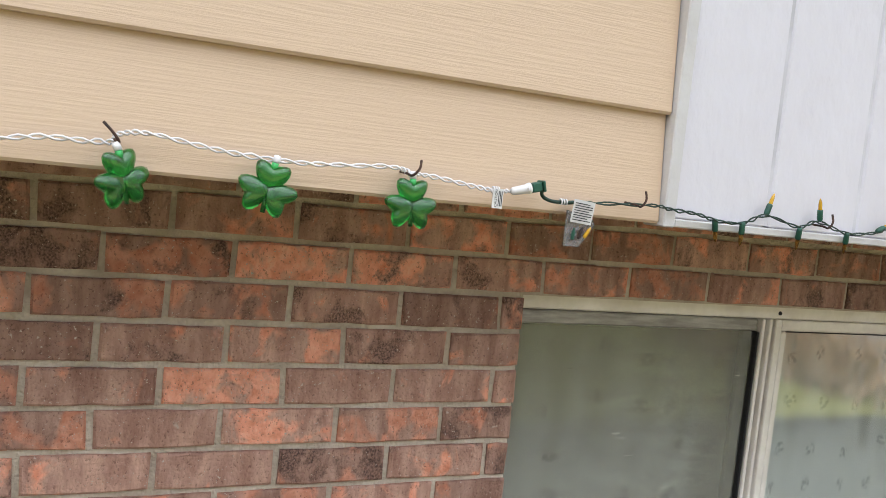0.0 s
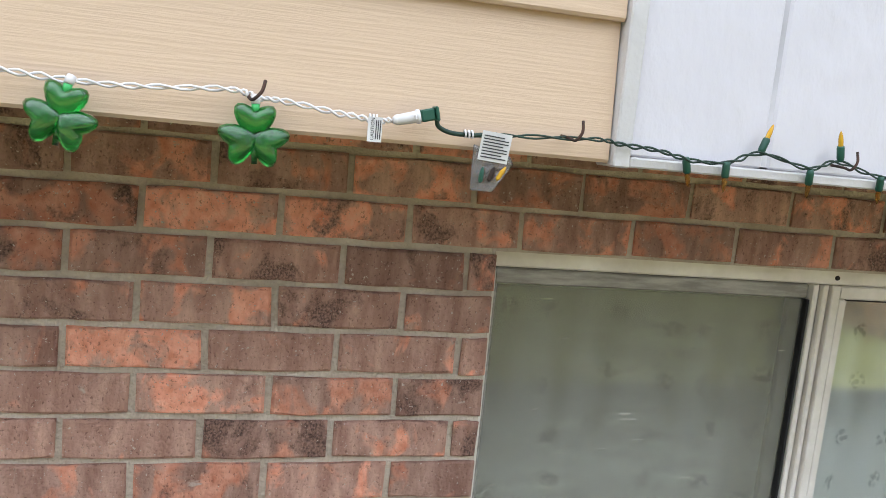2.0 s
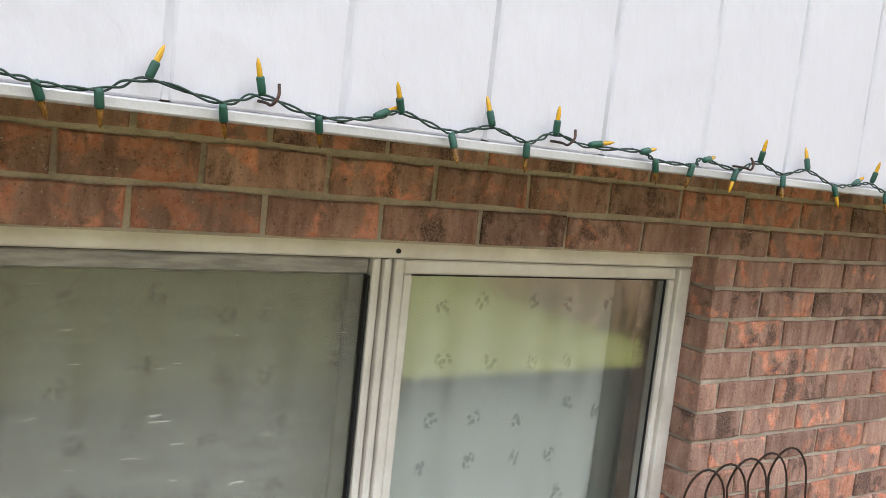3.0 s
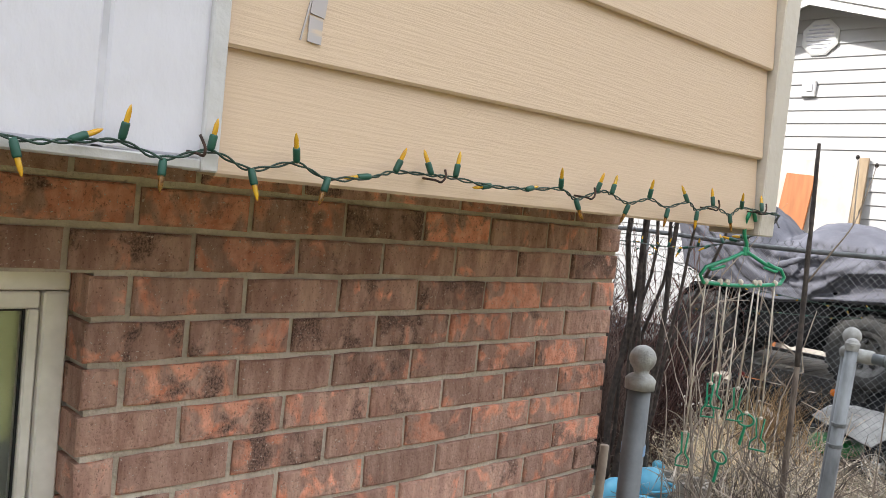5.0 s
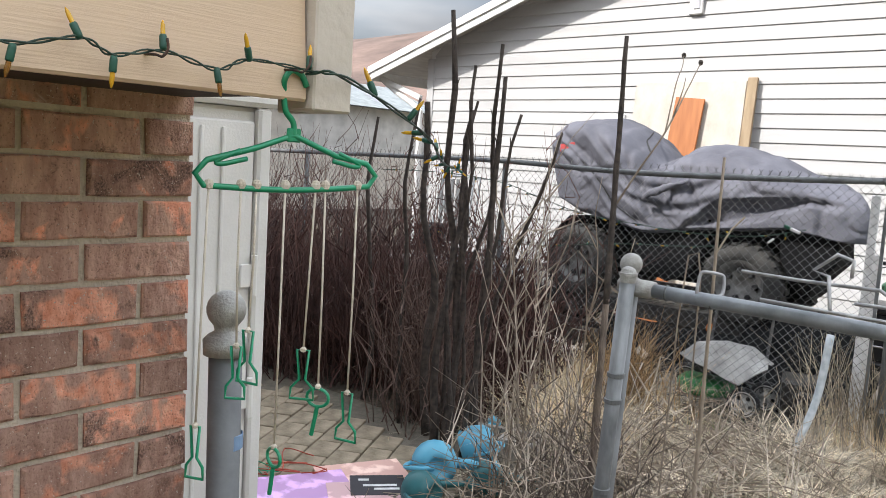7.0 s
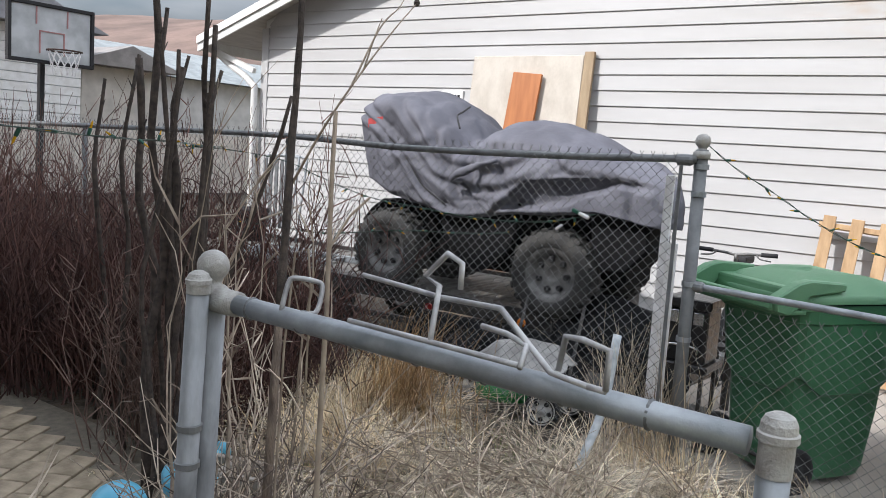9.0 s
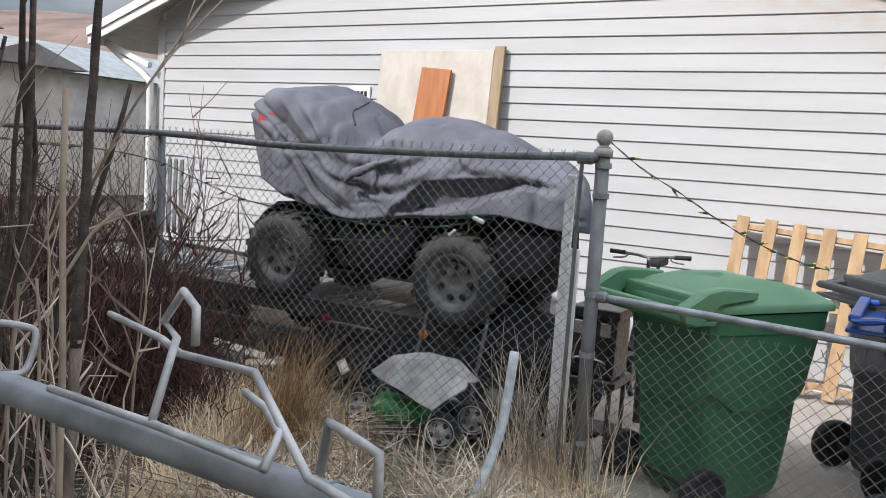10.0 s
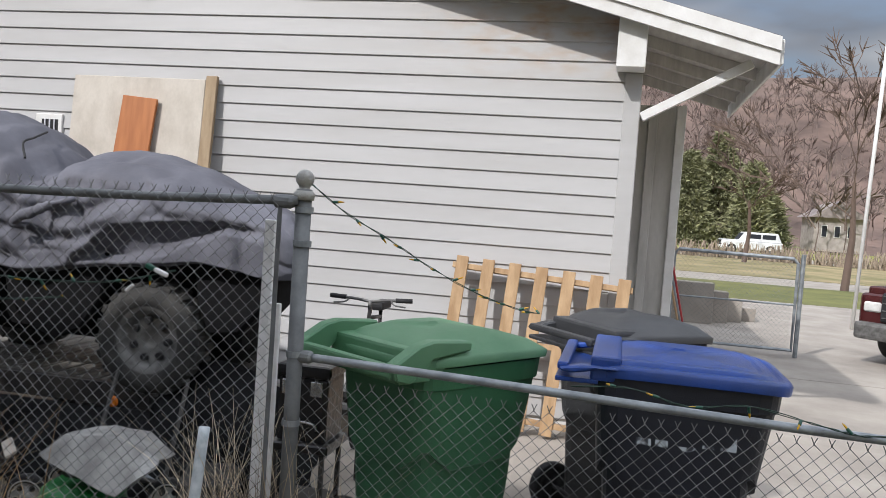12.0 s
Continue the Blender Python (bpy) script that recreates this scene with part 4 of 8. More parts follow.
low = thing("low_fence", "low chain-link fence with a sagging top rail before the bins", "fence", (8.05, 0.5, 0))
part("top_rail", tubed(smooth_path([(8.05, 1.10, 1.012), (8.05, 0.4, 0.995), (8.05, -0.3, 0.972), (8.05, -1.0, 0.955), (8.05, -2.4, 0.94)], 5), 0.0165, 10), GALV, low, smooth=True)
part("rail_cup", lathed([(0, -0.035), (0.026, -0.035), (0.026, 0.02), (0.02, 0.03), (0, 0.03)], sides=12, m=pose(8.05, 1.085, 1.012, 90)), GALVD, low)
part("post", tubed([(8.05, -2.4, -0.1), (8.05, -2.4, 1.0)], 0.022, 10), GALV, low)
chain("mesh", (8.03, 1.08), (8.03, -2.4), 0.02, 0.93, low, label="diamond wire mesh", waves=0.012)

gate = thing("gate", "galvanised tube gate with ball-topped hinge post", "gate", (5.29, 1.2, 0))
part("hinge_post", tubed([(5.270, 1.262, -0.1), (5.265, 1.204, 1.24)], 0.029, 14), GPOST, gate, "grey hinge post", smooth=True)
ball_cap(gate, 5.265, 1.204, 1.308, 0.0335, 0.028)
rail = [(5.262, 1.175, 1.240), (5.258, 0.80, 1.236), (5.262, 0.45, 1.229), (5.272, 0.115, 1.220)]
part("top_rail", tubed(rail, 0.0205, 14), GALV, gate, "dull galvanised top tube", smooth=True)
part("stile", tubed([(5.274, 0.08, 0.06), (5.274, 0.08, 1.22)], 0.022, 12), GALV, gate, smooth=True)
for x, y, z_ in ((5.274, 0.08, 1.222),):
    part("elbow_cap", lathed([(0, -0.045), (0.0235, -0.045), (0.0235, 0.002), (0.0275, 0.003), (0.0275, 0.013), (0.0245, 0.015), (0.0235, 0.026), (0.019, 0.035), (0.010, 0.040), (0, 0.041)], (x, y, z_ + 0.005), 24), CAPM, gate)
part("bottom_rail", tubed([(5.262, 1.13, 0.10), (5.274, 0.08, 0.08)], 0.018, 10), GALV, gate, smooth=True)
for i in range(7):
    t = 0.09 + 0.13 * i
    c = Vector(rail[0]).lerp(Vector(rail[-1]), t)
    part("tie_wire", lathed([(0.0212, -0.004), (0.0235, -0.002), (0.0235, 0.002), (0.0212, 0.004)], sides=14, m=Matrix.Translation(c) @ pose(0, 0, 0, 90, 0, 3)), GALVD, gate)
part("rail_boot", lathed([(0, -0.05), (0.026, -0.05), (0.027, 0.01), (0.024, 0.03), (0, 0.035)], sides=14, m=pose(5.262, 1.17, 1.240, -90)), CAPM, gate, smooth=True)
lp_ = thing("latch_post", "grey steel post with a flat cap tied beside the gate", "post", (5.20, 1.14, 0))
part("post", tubed([(5.200, 1.236, -0.1), (5.210, 1.180, 1.275)], 0.0225, 14), GPOST, lp_, smooth=True)
part("post_cap", lathed([(0, -0.03), (0.0240, -0.03), (0.0240, -0.012), (0.0265, -0.011), (0.0265, -0.002), (0.024, 0.0), (0.019, 0.010), (0.009, 0.016), (0, 0.017)], (5.210, 1.180, 1.290), 24), CAPM, lp_, "flat cast cap")
for z_ in (0.98, 0.90, 0.62):
    part("tie_band", lathed([(0.0228, -0.008), (0.0265, -0.006), (0.0265, 0.006), (0.0228, 0.008)], (5.2007 + 0.0073 * z_, 1.2319 - 0.0407 * z_, z_), 14), GALVD, lp_)

pa = thing("gate_post", "grey steel latch post with a ball cap and blue tape", "post", (3.89, 1.235, 0))
part("post", tubed([(3.905, 1.240, -0.1), (3.884, 1.230, 1.215)], 0.030, 16), GALVD, pa, smooth=True)
ball_cap(pa, 3.882, 1.229, 1.297, 0.035, 0.030)
part("tape_band", lathed([(0.0305, -0.014), (0.032, -0.013), (0.032, 0.013), (0.0305, 0.014)], (3.891, 1.233, 1.055), 16), mat("blue_tape", (0.22, 0.34, 0.52), 0.6, scale=30), pa, "faded blue tape")

# ---- wheelie bins ----
def wheelie_bin(name, label, at, turn, body_mat, lid_mat, w=0.62, d=0.78, h=1.0, scale=1.0, lid_label="", yoke=1.0, flat=False):
    """A two-wheeled refuse cart. Own space: front towards +y, hinge and wheels at -y."""
    m = pose(*at, 0, 0, turn) @ Matrix.Diagonal((scale, scale, scale, 1))
    b = thing(name, label, "bin", m=pose(*at, 0, 0, turn), group="refuse carts by the low fence")
    S = Matrix.Diagonal((scale, scale, scale, 1))

    def put(pn, bm, material, lab="", smooth=False, parent=b):
        bm.transform(S)
        return part(pn, bm, material, parent, lab, True, smooth)
    # tapering body with rounded corners and a step under the rim
    bm = bmesh.new()
    rings = []
    for z, ww, dd, yo in ((0.05, 0.44, 0.50, -0.02), (0.10, 0.47, 0.54, -0.02), (0.40, 0.50, 0.60, -0.01), (0.500, 0.515, 0.62, -0.01), (0.515, 0.565, 0.675, -0.01), (0.54, 0.57, 0.68, -0.01), (0.90, 0.605, 0.75, 0), (0.905, 0.625, 0.775, 0), (1.0, 0.64, 0.79, 0)):
        ring = []
        for q in range(24):
            a = 2 * math.pi * (q + 0.5) / 24
            cx, cy = math.cos(a), math.sin(a)
            e = 0.32
            ring.append(bm.verts.new((math.copysign(abs(cx) ** e, cx) * ww / 2 * w / 0.62, yo + math.copysign(abs(cy) ** e, cy) * dd / 2 * d / 0.78, (z + (0.11 * abs(math.sin(2 * a)) ** 1.5 if 0.45 < z < 0.6 else 0)) * h)))
        rings.append(ring)
    for r0, r1 in zip(rings, rings[1:]):
        for q in range(24):
            bm.faces.new((r0[q], r0[(q + 1) % 24], r1[(q + 1) % 24], r1[q]))
    bm.faces.new(rings[0][::-1])
    bm.faces.new(rings[-1])
    put("body", bm, body_mat)
    # lid: domed plate, lipped, with a raised hinge yoke at the back
    bm = bmesh.new()
    rings = []
    prof = ((0.985, 1.050, 0.015), (1.022, 1.062, 0.015), (1.036, 1.035, 0.012), (1.040, 0.965, 0.010), (1.030, 0.945, 0.010), (1.052, 0.90, 0.005), (1.058, 0.80, 0.0), (1.052, 0.77, 0.0), (1.066, 0.72, 0.0), (1.075, 0.1, -0.02)) if flat else ((1.0, 1.055, 0.015), (1.032, 1.065, 0.015), (1.045, 1.02, 0.01), (1.085, 0.86, 0.0), (1.122, 0.55, -0.03), (1.132, 0.1, -0.05))
    for z, k, yo in prof:
        ring = []
        for q in range(24):
            a = 2 * math.pi * (q + 0.5) / 24
            cx, cy = math.cos(a), math.sin(a)
            e = 0.36
            ring.append(bm.verts.new((math.copysign(abs(cx) ** e, cx) * 0.32 * k * w / 0.62, yo + math.copysign(abs(cy) ** e, cy) * 0.395 * k * d / 0.78, z * h + 0.012 * math.cos(cy * 2))))
        rings.append(ring)
    for r0, r1 in zip(rings, rings[1:]):
        for q in range(24):
            bm.faces.new((r0[q], r0[(q + 1) % 24], r1[(q + 1) % 24], r1[q]))
    bm.faces.new(rings[-1])
    lid = put("lid", bm, lid_mat, lid_label, True)
    hw = 0.32 * w / 0.62
    yb_ = -0.395 * d / 0.78
    for s in (-1, 1):
        bm = prism([(a * (0.6 + 0.4 * yoke), c_ * yoke - 0.02 * (1 - yoke)) for a, c_ in ((-0.185, -0.055), (-0.20, 0.010), (-0.06, 0.085), (0.02, 0.10), (0.25, 0.085), (0.25, 0.045), (0.02, 0.02), (-0.03, -0.03), (-0.11, -0.075))], 0.068, Matrix.Translation((s * (hw - 0.02) - 0.034, yb_, 1.03 * h)) @ Matrix(((0, 0, 1, 0), (1, 0, 0, 0), (0, 1, 0, 0), (0, 0, 0, 1))), 0.008)
        put("handle_arm", bm, lid_mat, parent=b)
    bo = 0.072 * (1 - yoke)
    put("handle_bar", boxed((-hw + 0.012, yb_ - 0.200 + bo, 0.980 * h + bo * 0.4), (hw - 0.012, yb_ - 0.150 + bo, 1.036 * h), 0.012, None, 2), lid_mat, "moulded grab bar", False)
    put("trough", boxed((-hw + 0.012, yb_ - 0.149, 0.955 * h), (hw - 0.012, yb_ + 0.03, 0.975 * h), 0.004), lid_mat)
    put("hinge_shelf", boxed((-hw + 0.012, yb_ - 0.005, 0.969 * h), (hw - 0.012, yb_ + 0.12, 1.075 * h), 0.015, None, 2), lid_mat)
    if yoke > 0.9:
        for s in (-1, 1):
            put("hand_slot", boxed((s * 0.155 - 0.095, yb_ - 0.135, 0.976 * h), (s * 0.155 + 0.095, yb_ - 0.075, 0.998 * h), 0.007, None, 2), lid_mat, "moulded hand grip")
    put("axle", tubed([(-0.30, yb_ + 0.09, 0.13), (0.30, yb_ + 0.09, 0.13)], 0.012, 8), DARKM)
    for s in (-1, 1):
        wh = put("wheel", lathed([(0, -0.03), (0.05, -0.03), (0.05, -0.022), (0.09, -0.022), (0.10, -0.03), (0.125, -0.028), (0.13, -0.015), (0.13, 0.015), (0.125, 0.028), (0.10, 0.03), (0.09, 0.022), (0.05, 0.022), (0.05, 0.03), (0, 0.03)], sides=24, m=pose(s * 0.29, yb_ + 0.09, 0.13, 0, 90, 0)), BLACK, "black wheel", True)
    return b


green = wheelie_bin("wheelie_bin", "green plastic refuse cart with a slightly faded lid", (8.80, 0.70, gz(8.8, 0.6)), -123, GREENP, GREENL, w=0.66, d=0.83, scale=0.965)
grey = wheelie_bin("wheelie_bin", "charcoal plastic refuse cart behind the blue-lidded one", (9.66, -0.17, gz(9.6, 0)), -140, GREYP, GREYP, w=0.54, d=0.64, scale=1.035, yoke=0.32)
blue = wheelie_bin("wheelie_bin", "navy recycling cart with a bright blue lid and white lettering", (8.86, -0.385, gz(8.8, -.3)), 180, NAVYP, BLUEP, w=0.70, d=0.775, scale=0.99, lid_label="bright blue lid", yoke=0.22, flat=True)
for s, (y0, zz, w_) in enumerate(((0.185, 0.785, 0.06), (0.105, 0.785, 0.045), (0.02, 0.775, 0.09), (-0.085, 0.77, 0.05), (-0.16, 0.77, 0.06))):
    bm = boxed((0.303, y0 - w_ * 0.55, zz - 0.034), (0.308, y0 + w_ * 0.55, zz + 0.034), 0.002) if s in (0, 1, 3, 4) else lathed([(0, 0), (0.046, 0), (0.046, 0.004), (0, 0.004)], sides=20, m=pose(0.303, y0, zz, 0, 90, 0))
    bm.transform(Matrix.Translation((0.030, 0, 0.0)) @ Matrix.Diagonal((0.97, 0.97, 0.97, 1)))
    part("print_mark", bm, WORN, blue, "worn white printed mark", True)

# ---- covered quad bike on its trailer ----
def wheel(name, at, r, w, parent, lab=""):
    """Knobbly tyre with a pierced steel rim; axle along x."""
    m = pose(*at, 0, 90, 0)
    rr = r * 0.62
    ty = part(name, lathed([(rr, -w / 2 * 0.8), (r * 0.72, -w / 2), (r * 0.92, -w / 2 * 0.92), (r, -w / 2 * 0.7), (r, w / 2 * 0.7), (r * 0.92, w / 2 * 0.92), (r * 0.72, w / 2), (rr, w / 2 * 0.8)], sides=32, m=m), TYRE, parent, "knobbly black tyre", smooth=True)
    bm = bmesh.new()
    for i in range(22):
        a = 2 * math.pi * i / 22
        for s in (-1, 1):
            box(bm, (-0.024, 0.012 if s > 0 else -w / 2 * 0.82, r - 0.012), (0.024, w / 2 * 0.82 if s > 0 else -0.012, r + 0.014), 0.004, m @ pose(0, 0, 0, 0, 0, math.degrees(a) + s * 4) @ Matrix(((1, 0, 0, 0), (0, 0, 1, 0), (0, 1, 0, 0), (0, 0, 0, 1))))
    part("tread", bm, TYRE, ty)
    rim = part("rim", lathed([(0, -0.03), (0.05, -0.03), (0.06, -0.045), (rr * 0.72, -0.03), (rr * 0.8, -0.07), (rr * 0.98, -0.085), (rr * 1.05, -0.09), (rr * 1.05, 0.09), (rr * 0.9, 0.08), (rr * 0.8, 0.0), (0, 0.0)], sides=32, m=m), RIM, ty, "dull steel rim", smooth=True)
    for i in range(7):
        a = 2 * math.pi * i / 7 + 0.3
        part("rim_hole", lathed([(0, -0.060), (0.019, -0.060), (0.023, -0.046), (0.023, -0.02), (0, -0.02)], sides=10, m=m @ Matrix.Translation((rr * 0.56 * math.cos(a), rr * 0.56 * math.sin(a), 0))), BLACK, ty)
    return ty


quad = thing("quad_bike", "quad bike under a grey fitted cloth cover on a trailer", "quad bike", (9.5, 3.1, 0.47))
DK = 0.49
for y in (2.43, 3.88):
    for x in (9.20, 10.04):
        wheel("wheel", (x, y, DK + 0.295), 0.305, 0.22, quad)
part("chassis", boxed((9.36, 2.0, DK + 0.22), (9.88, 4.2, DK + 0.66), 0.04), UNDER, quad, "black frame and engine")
for y0, y1 in ((2.02, 2.86), (3.50, 4.22)):
    bm = bmesh.new()
    n = 14
    rows = []
    yc, ry = (y0 + y1) / 2, (y1 - y0) / 2
    for i in range(n + 1):
        a = math.pi * i / n
        rows.append([bm.verts.new((x, yc + ry * math.cos(a), DK + 0.40 + 0.27 * math.sin(a))) for x in (9.24, 9.3, 9.9, 10.02)])
    for r0, r1 in zip(rows, rows[1:]):
        for q in range(3):
            bm.faces.new((r0[q], r0[q + 1], r1[q + 1], r1[q]))
    r = bmesh.ops.extrude_face_region(bm, geom=bm.faces[:])
    bmesh.ops.translate(bm, vec=(0, 0, 0.02), verts=[v for v in r["geom"] if isinstance(v, bmesh.types.BMVert)])
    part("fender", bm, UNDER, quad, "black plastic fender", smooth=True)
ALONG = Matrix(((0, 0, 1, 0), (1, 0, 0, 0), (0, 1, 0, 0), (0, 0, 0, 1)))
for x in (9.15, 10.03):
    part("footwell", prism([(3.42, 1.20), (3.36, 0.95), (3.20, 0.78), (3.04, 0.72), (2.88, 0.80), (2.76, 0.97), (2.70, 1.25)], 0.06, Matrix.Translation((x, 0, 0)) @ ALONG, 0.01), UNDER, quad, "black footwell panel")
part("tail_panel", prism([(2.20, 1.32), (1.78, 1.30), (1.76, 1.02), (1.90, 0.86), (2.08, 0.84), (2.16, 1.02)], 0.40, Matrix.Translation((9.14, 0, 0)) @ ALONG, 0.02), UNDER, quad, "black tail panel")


def along(ks, y):
    """A smooth line through (y, value) pairs in rising y."""
    if y <= ks[0][0]:
        return ks[0][1]
    for (a, u), (b, v) in zip(ks, ks[1:]):
        if y <= b:
            t = (y - a) / (b - a)
            return u + (v - u) * (0.5 * t + 0.5 * t * t * (3 - 2 * t))
    return ks[-1][1]


RIDGE = ((1.62, 1.46), (1.72, 1.53), (1.95, 1.60), (2.12, 1.64), (2.37, 1.755), (2.63, 1.83), (2.90, 1.845), (2.99, 1.825), (3.09, 1.745), (3.27, 1.70), (3.43, 1.84), (3.60, 1.97), (3.80, 2.035), (4.10, 2.045), (4.24, 2.00), (4.36, 1.88))
HEM = ((1.62, 1.18), (1.70, 1.18), (2.1, 1.235), (2.5, 1.185), (2.77, 1.165), (3.2, 1.095), (3.53, 1.15), (3.9, 1.20), (4.36, 1.30))
TOPF = ((1.62, 1.44), (1.96, 1.468), (2.24, 1.457), (2.595, 1.413), (2.835, 1.245), (2.95, 1.16))
LOWF = ((1.62, 1.42), (1.96, 1.455), (2.15, 1.39), (2.344, 1.306), (2.6, 1.245), (2.835, 1.225), (2.95, 1.15))
CUFF = ((3.1, 1.15), (3.26, 1.17), (3.48, 1.268), (3.765, 1.543), (4.07, 1.745), (4.36, 1.86))


def bump_at(v, w):
    return math.exp(-(v / w) ** 2)


def flank(y, z):
    """How far the cloth stands out on its flank: slung folds, a tucked overhang, a cuff above the hem."""
    d = 0.0
    if y < 2.95:
        zt_, zl = along(TOPF, y), along(LOWF, y)
        k = min(1.0, (2.95 - y) / 0.15) * min(1.0, max(0.0, (y - 1.70) / 0.25))
        if z > zt_:
            d += 0.055 * k * bump_at(z - zt_, 0.13)
        elif z > zl:
            d -= 0.060 * k * math.sin(math.pi * (zt_ - z) / max(zt_ - zl, 0.02) * 0.5) - 0.055 * k * max(0, 1 - (zt_ - z) / 0.012)
        else:
            d += -0.060 * k + 0.085 * k * min(1, (zl - z) / 0.05)
    if y > 3.1:
        zc = along(CUFF, y)
        k = min(1.0, (y - 3.1) / 0.2)
        d += -0.030 * k * bump_at(z - zc, 0.022) + 0.035 * k * bump_at(z - zc + 0.055, 0.045)
        # folds fanning back from the nose
        for a0, b0, amp in ((0.62, 1.02, 0.028), (0.42, 0.62, 0.030), (0.90, 1.42, 0.022)):
            q = (z - 1.20) - (y - 3.25) * b0 - 0.10 * a0
            d += amp * k * (bump_at(q, 0.05) - 0.8 * bump_at(q - 0.075, 0.03))
    # the slack valley between the bars and the seat
    q = (y - 3.24) + (z - 1.75) * -0.42
    d -= 0.075 * bump_at(q, 0.055) * (1 if z > 1.36 else bump_at(z - 1.36, 0.05))
    d += 0.045 * bump_at(q + 0.13, 0.07) * bump_at(z - 1.55, 0.22)
    # swags slung from the seat towards the cuff
    for dz_, amp in ((0.16, 0.022), (0.30, 0.018)):
        q = z - (1.20 + dz_ + 0.55 * (y - 3.05) ** 2)
        if 2.5 < y < 3.7:
            d += amp * (bump_at(q, 0.035) - 0.8 * bump_at(q + 0.05, 0.025)) * min(1, (y - 2.5) / 0.2, (3.7 - y) / 0.2)
    # sharp creases where the cloth has been folded
    d -= 0.034 * max(0.0, 1 - abs(noise.noise((y * 1.5 + z * 0.9, z * 1.9 - y * 0.8, 8.0))) / 0.075)
    d -= 0.016 * max(0.0, 1 - abs(noise.noise((y * 3.1 - z * 1.7, z * 3.3 + y * 1.1, 9.0))) / 0.09)
    d += 0.012 * noise.noise((y * 5.0, z * 5.0, 2)) + 0.007 * noise.noise((y * 11, z * 11, 6))
    return d


bm = bmesh.new()
NS, NT = 170, 130
rows = []
Y0, Y1 = 1.635, 4.36
for i in range(NS + 1):
    s = i / NS
    y = Y0 + (Y1 - Y0) * s
    H, hem = along(RIDGE, y), along(HEM, y)
    xn = 9.05 + 0.06 * max(0, (1.80 - y) / 0.16) ** 2 + 0.12 * max(0, (y - 3.95) / 0.41) ** 1.5 + 0.05 * max(0, (y - 3.4) / 0.5) ** 0.7
    xf = 10.20 - 0.85 * max(0, (2.25 - y) / 0.6) ** 2.0 - 0.14 * max(0, (y - 3.95) / 0.41) ** 1.5
    xc, hw_ = (xn + xf) / 2, (xf - xn) / 2
    row = []
    for j in range(NT + 1):
        u = j / NT * 2 - 1
        au = abs(u)
        drop = 0.12 + 0.03 * math.sin(y * 2.6)
        if au < 0.30:
            t = au / 0.30
            x, z = hw_ * 0.58 * t, H - drop * 0.55 * t ** 2.2
        elif au < 0.44:
            t = (au - 0.30) / 0.14
            z1 = H - drop * 0.55
            x = hw_ * (0.58 + 0.42 * math.sin(t * math.pi / 2))
            z = z1 - (0.10 + 0.35 * drop) * (1 - math.cos(t * math.pi / 2))
        else:
            t = (au - 0.44) / 0.56
            z1 = H - drop * 0.9 - 0.10
            x = hw_ * (1.0 - 0.03 * t)
            z = z1 + (hem - z1) * t
        sd = min(1.0, max(0.0, (au - 0.28) / 0.12))
        d = flank(y, z) * sd
        if au > 0.97:
            d -= 0.05 * (au - 0.97) / 0.03
        cr = 0.020 * noise.noise((y * 4.2, x * 3.2, 1)) + 0.012 * noise.noise((y * 9, x * 7, 4)) - 0.035 * max(0, 0.20 - abs(noise.noise((y * 2.3 + 1.2 * x, x * 2.0, 3.0))))
        ylean = -0.25 * max(0, (y - 3.7) / 0.66) * max(0, 1.95 - z)
        row.append(bm.verts.new((xc + math.copysign(x + d, u), y + ylean + 0.3 * cr, z + cr * (1 - 0.7 * sd))))
    rows.append(row)
for r0, r1 in zip(rows, rows[1:]):
    for j in range(NT):
        bm.faces.new((r0[j], r0[j + 1], r1[j + 1], r1[j]))
for row, sgn in ((rows[0], -1), (rows[-1], 1)):
    mid = sum((v.co for v in row), Vector()) / len(row)
    prev = row
    for k in range(1, 9):
        t = k / 8
        cur = []
        for v in row:
            p = v.co.lerp(Vector((mid.x, v.co.y, min(v.co.z, mid.z))), t * 0.98)
            cur.append(bm.verts.new((p.x, p.y + sgn * (0.05 * math.sin(t * math.pi / 2) + 0.012 * noise.noise((p.x * 7, p.z * 7, 2)) * t), p.z)))
        for j in range(NT):
            bm.faces.new((prev[j], prev[j + 1], cur[j + 1], cur[j]))
        prev = cur
cov = part("cover", bm, COVER, quad, "wrinkled slate-grey cloth cover", smooth=True)
part("seam", tubed(smooth_path([(9.60, 3.50, 1.925), (9.36, 3.40, 1.87), (9.19, 3.33, 1.83), (9.10, 3.24, 1.74)], 5), 0.007, 6), BLACK, cov, "black piping")
cs = [Vector((9.058 + 0.05 * max(0, (y - 3.4) / 0.5) ** 0.7 + 0.12 * max(0, (y - 3.95) / 0.41) ** 1.5, y - 0.25 * max(0, (y - 3.7) / 0.66) * max(0, 1.95 - along(CUFF, y)), along(CUFF, y) + 0.006)) for y in (3.30, 3.42, 3.54, 3.66, 3.78, 3.90, 4.02)]
part("seam", tubed(smooth_path(cs, 4), 0.006, 6), BLACK, cov, "black piping")
bpath = smooth_path([(9.035, 2.86, 1.535), (8.995, 2.96, 1.495), (8.985, 3.06, 1.455), (8.985, 3.16, 1.415), (8.99, 3.205, 1.375), (9.01, 3.13, 1.365)], 4)
bundle = tube(bmesh.new(), bpath, [0.012 + 0.024 * math.sin(math.pi * min(1, (k + 1) / len(bpath))) * (0.75 + 0.4 * noise.noise((k * 0.9, 0, 4))) for k in range(len(bpath))], 10)
for v in bundle.verts:
    v.co += Vector((0.010, 0.008, 0.010)) * noise.noise(v.co * 22)
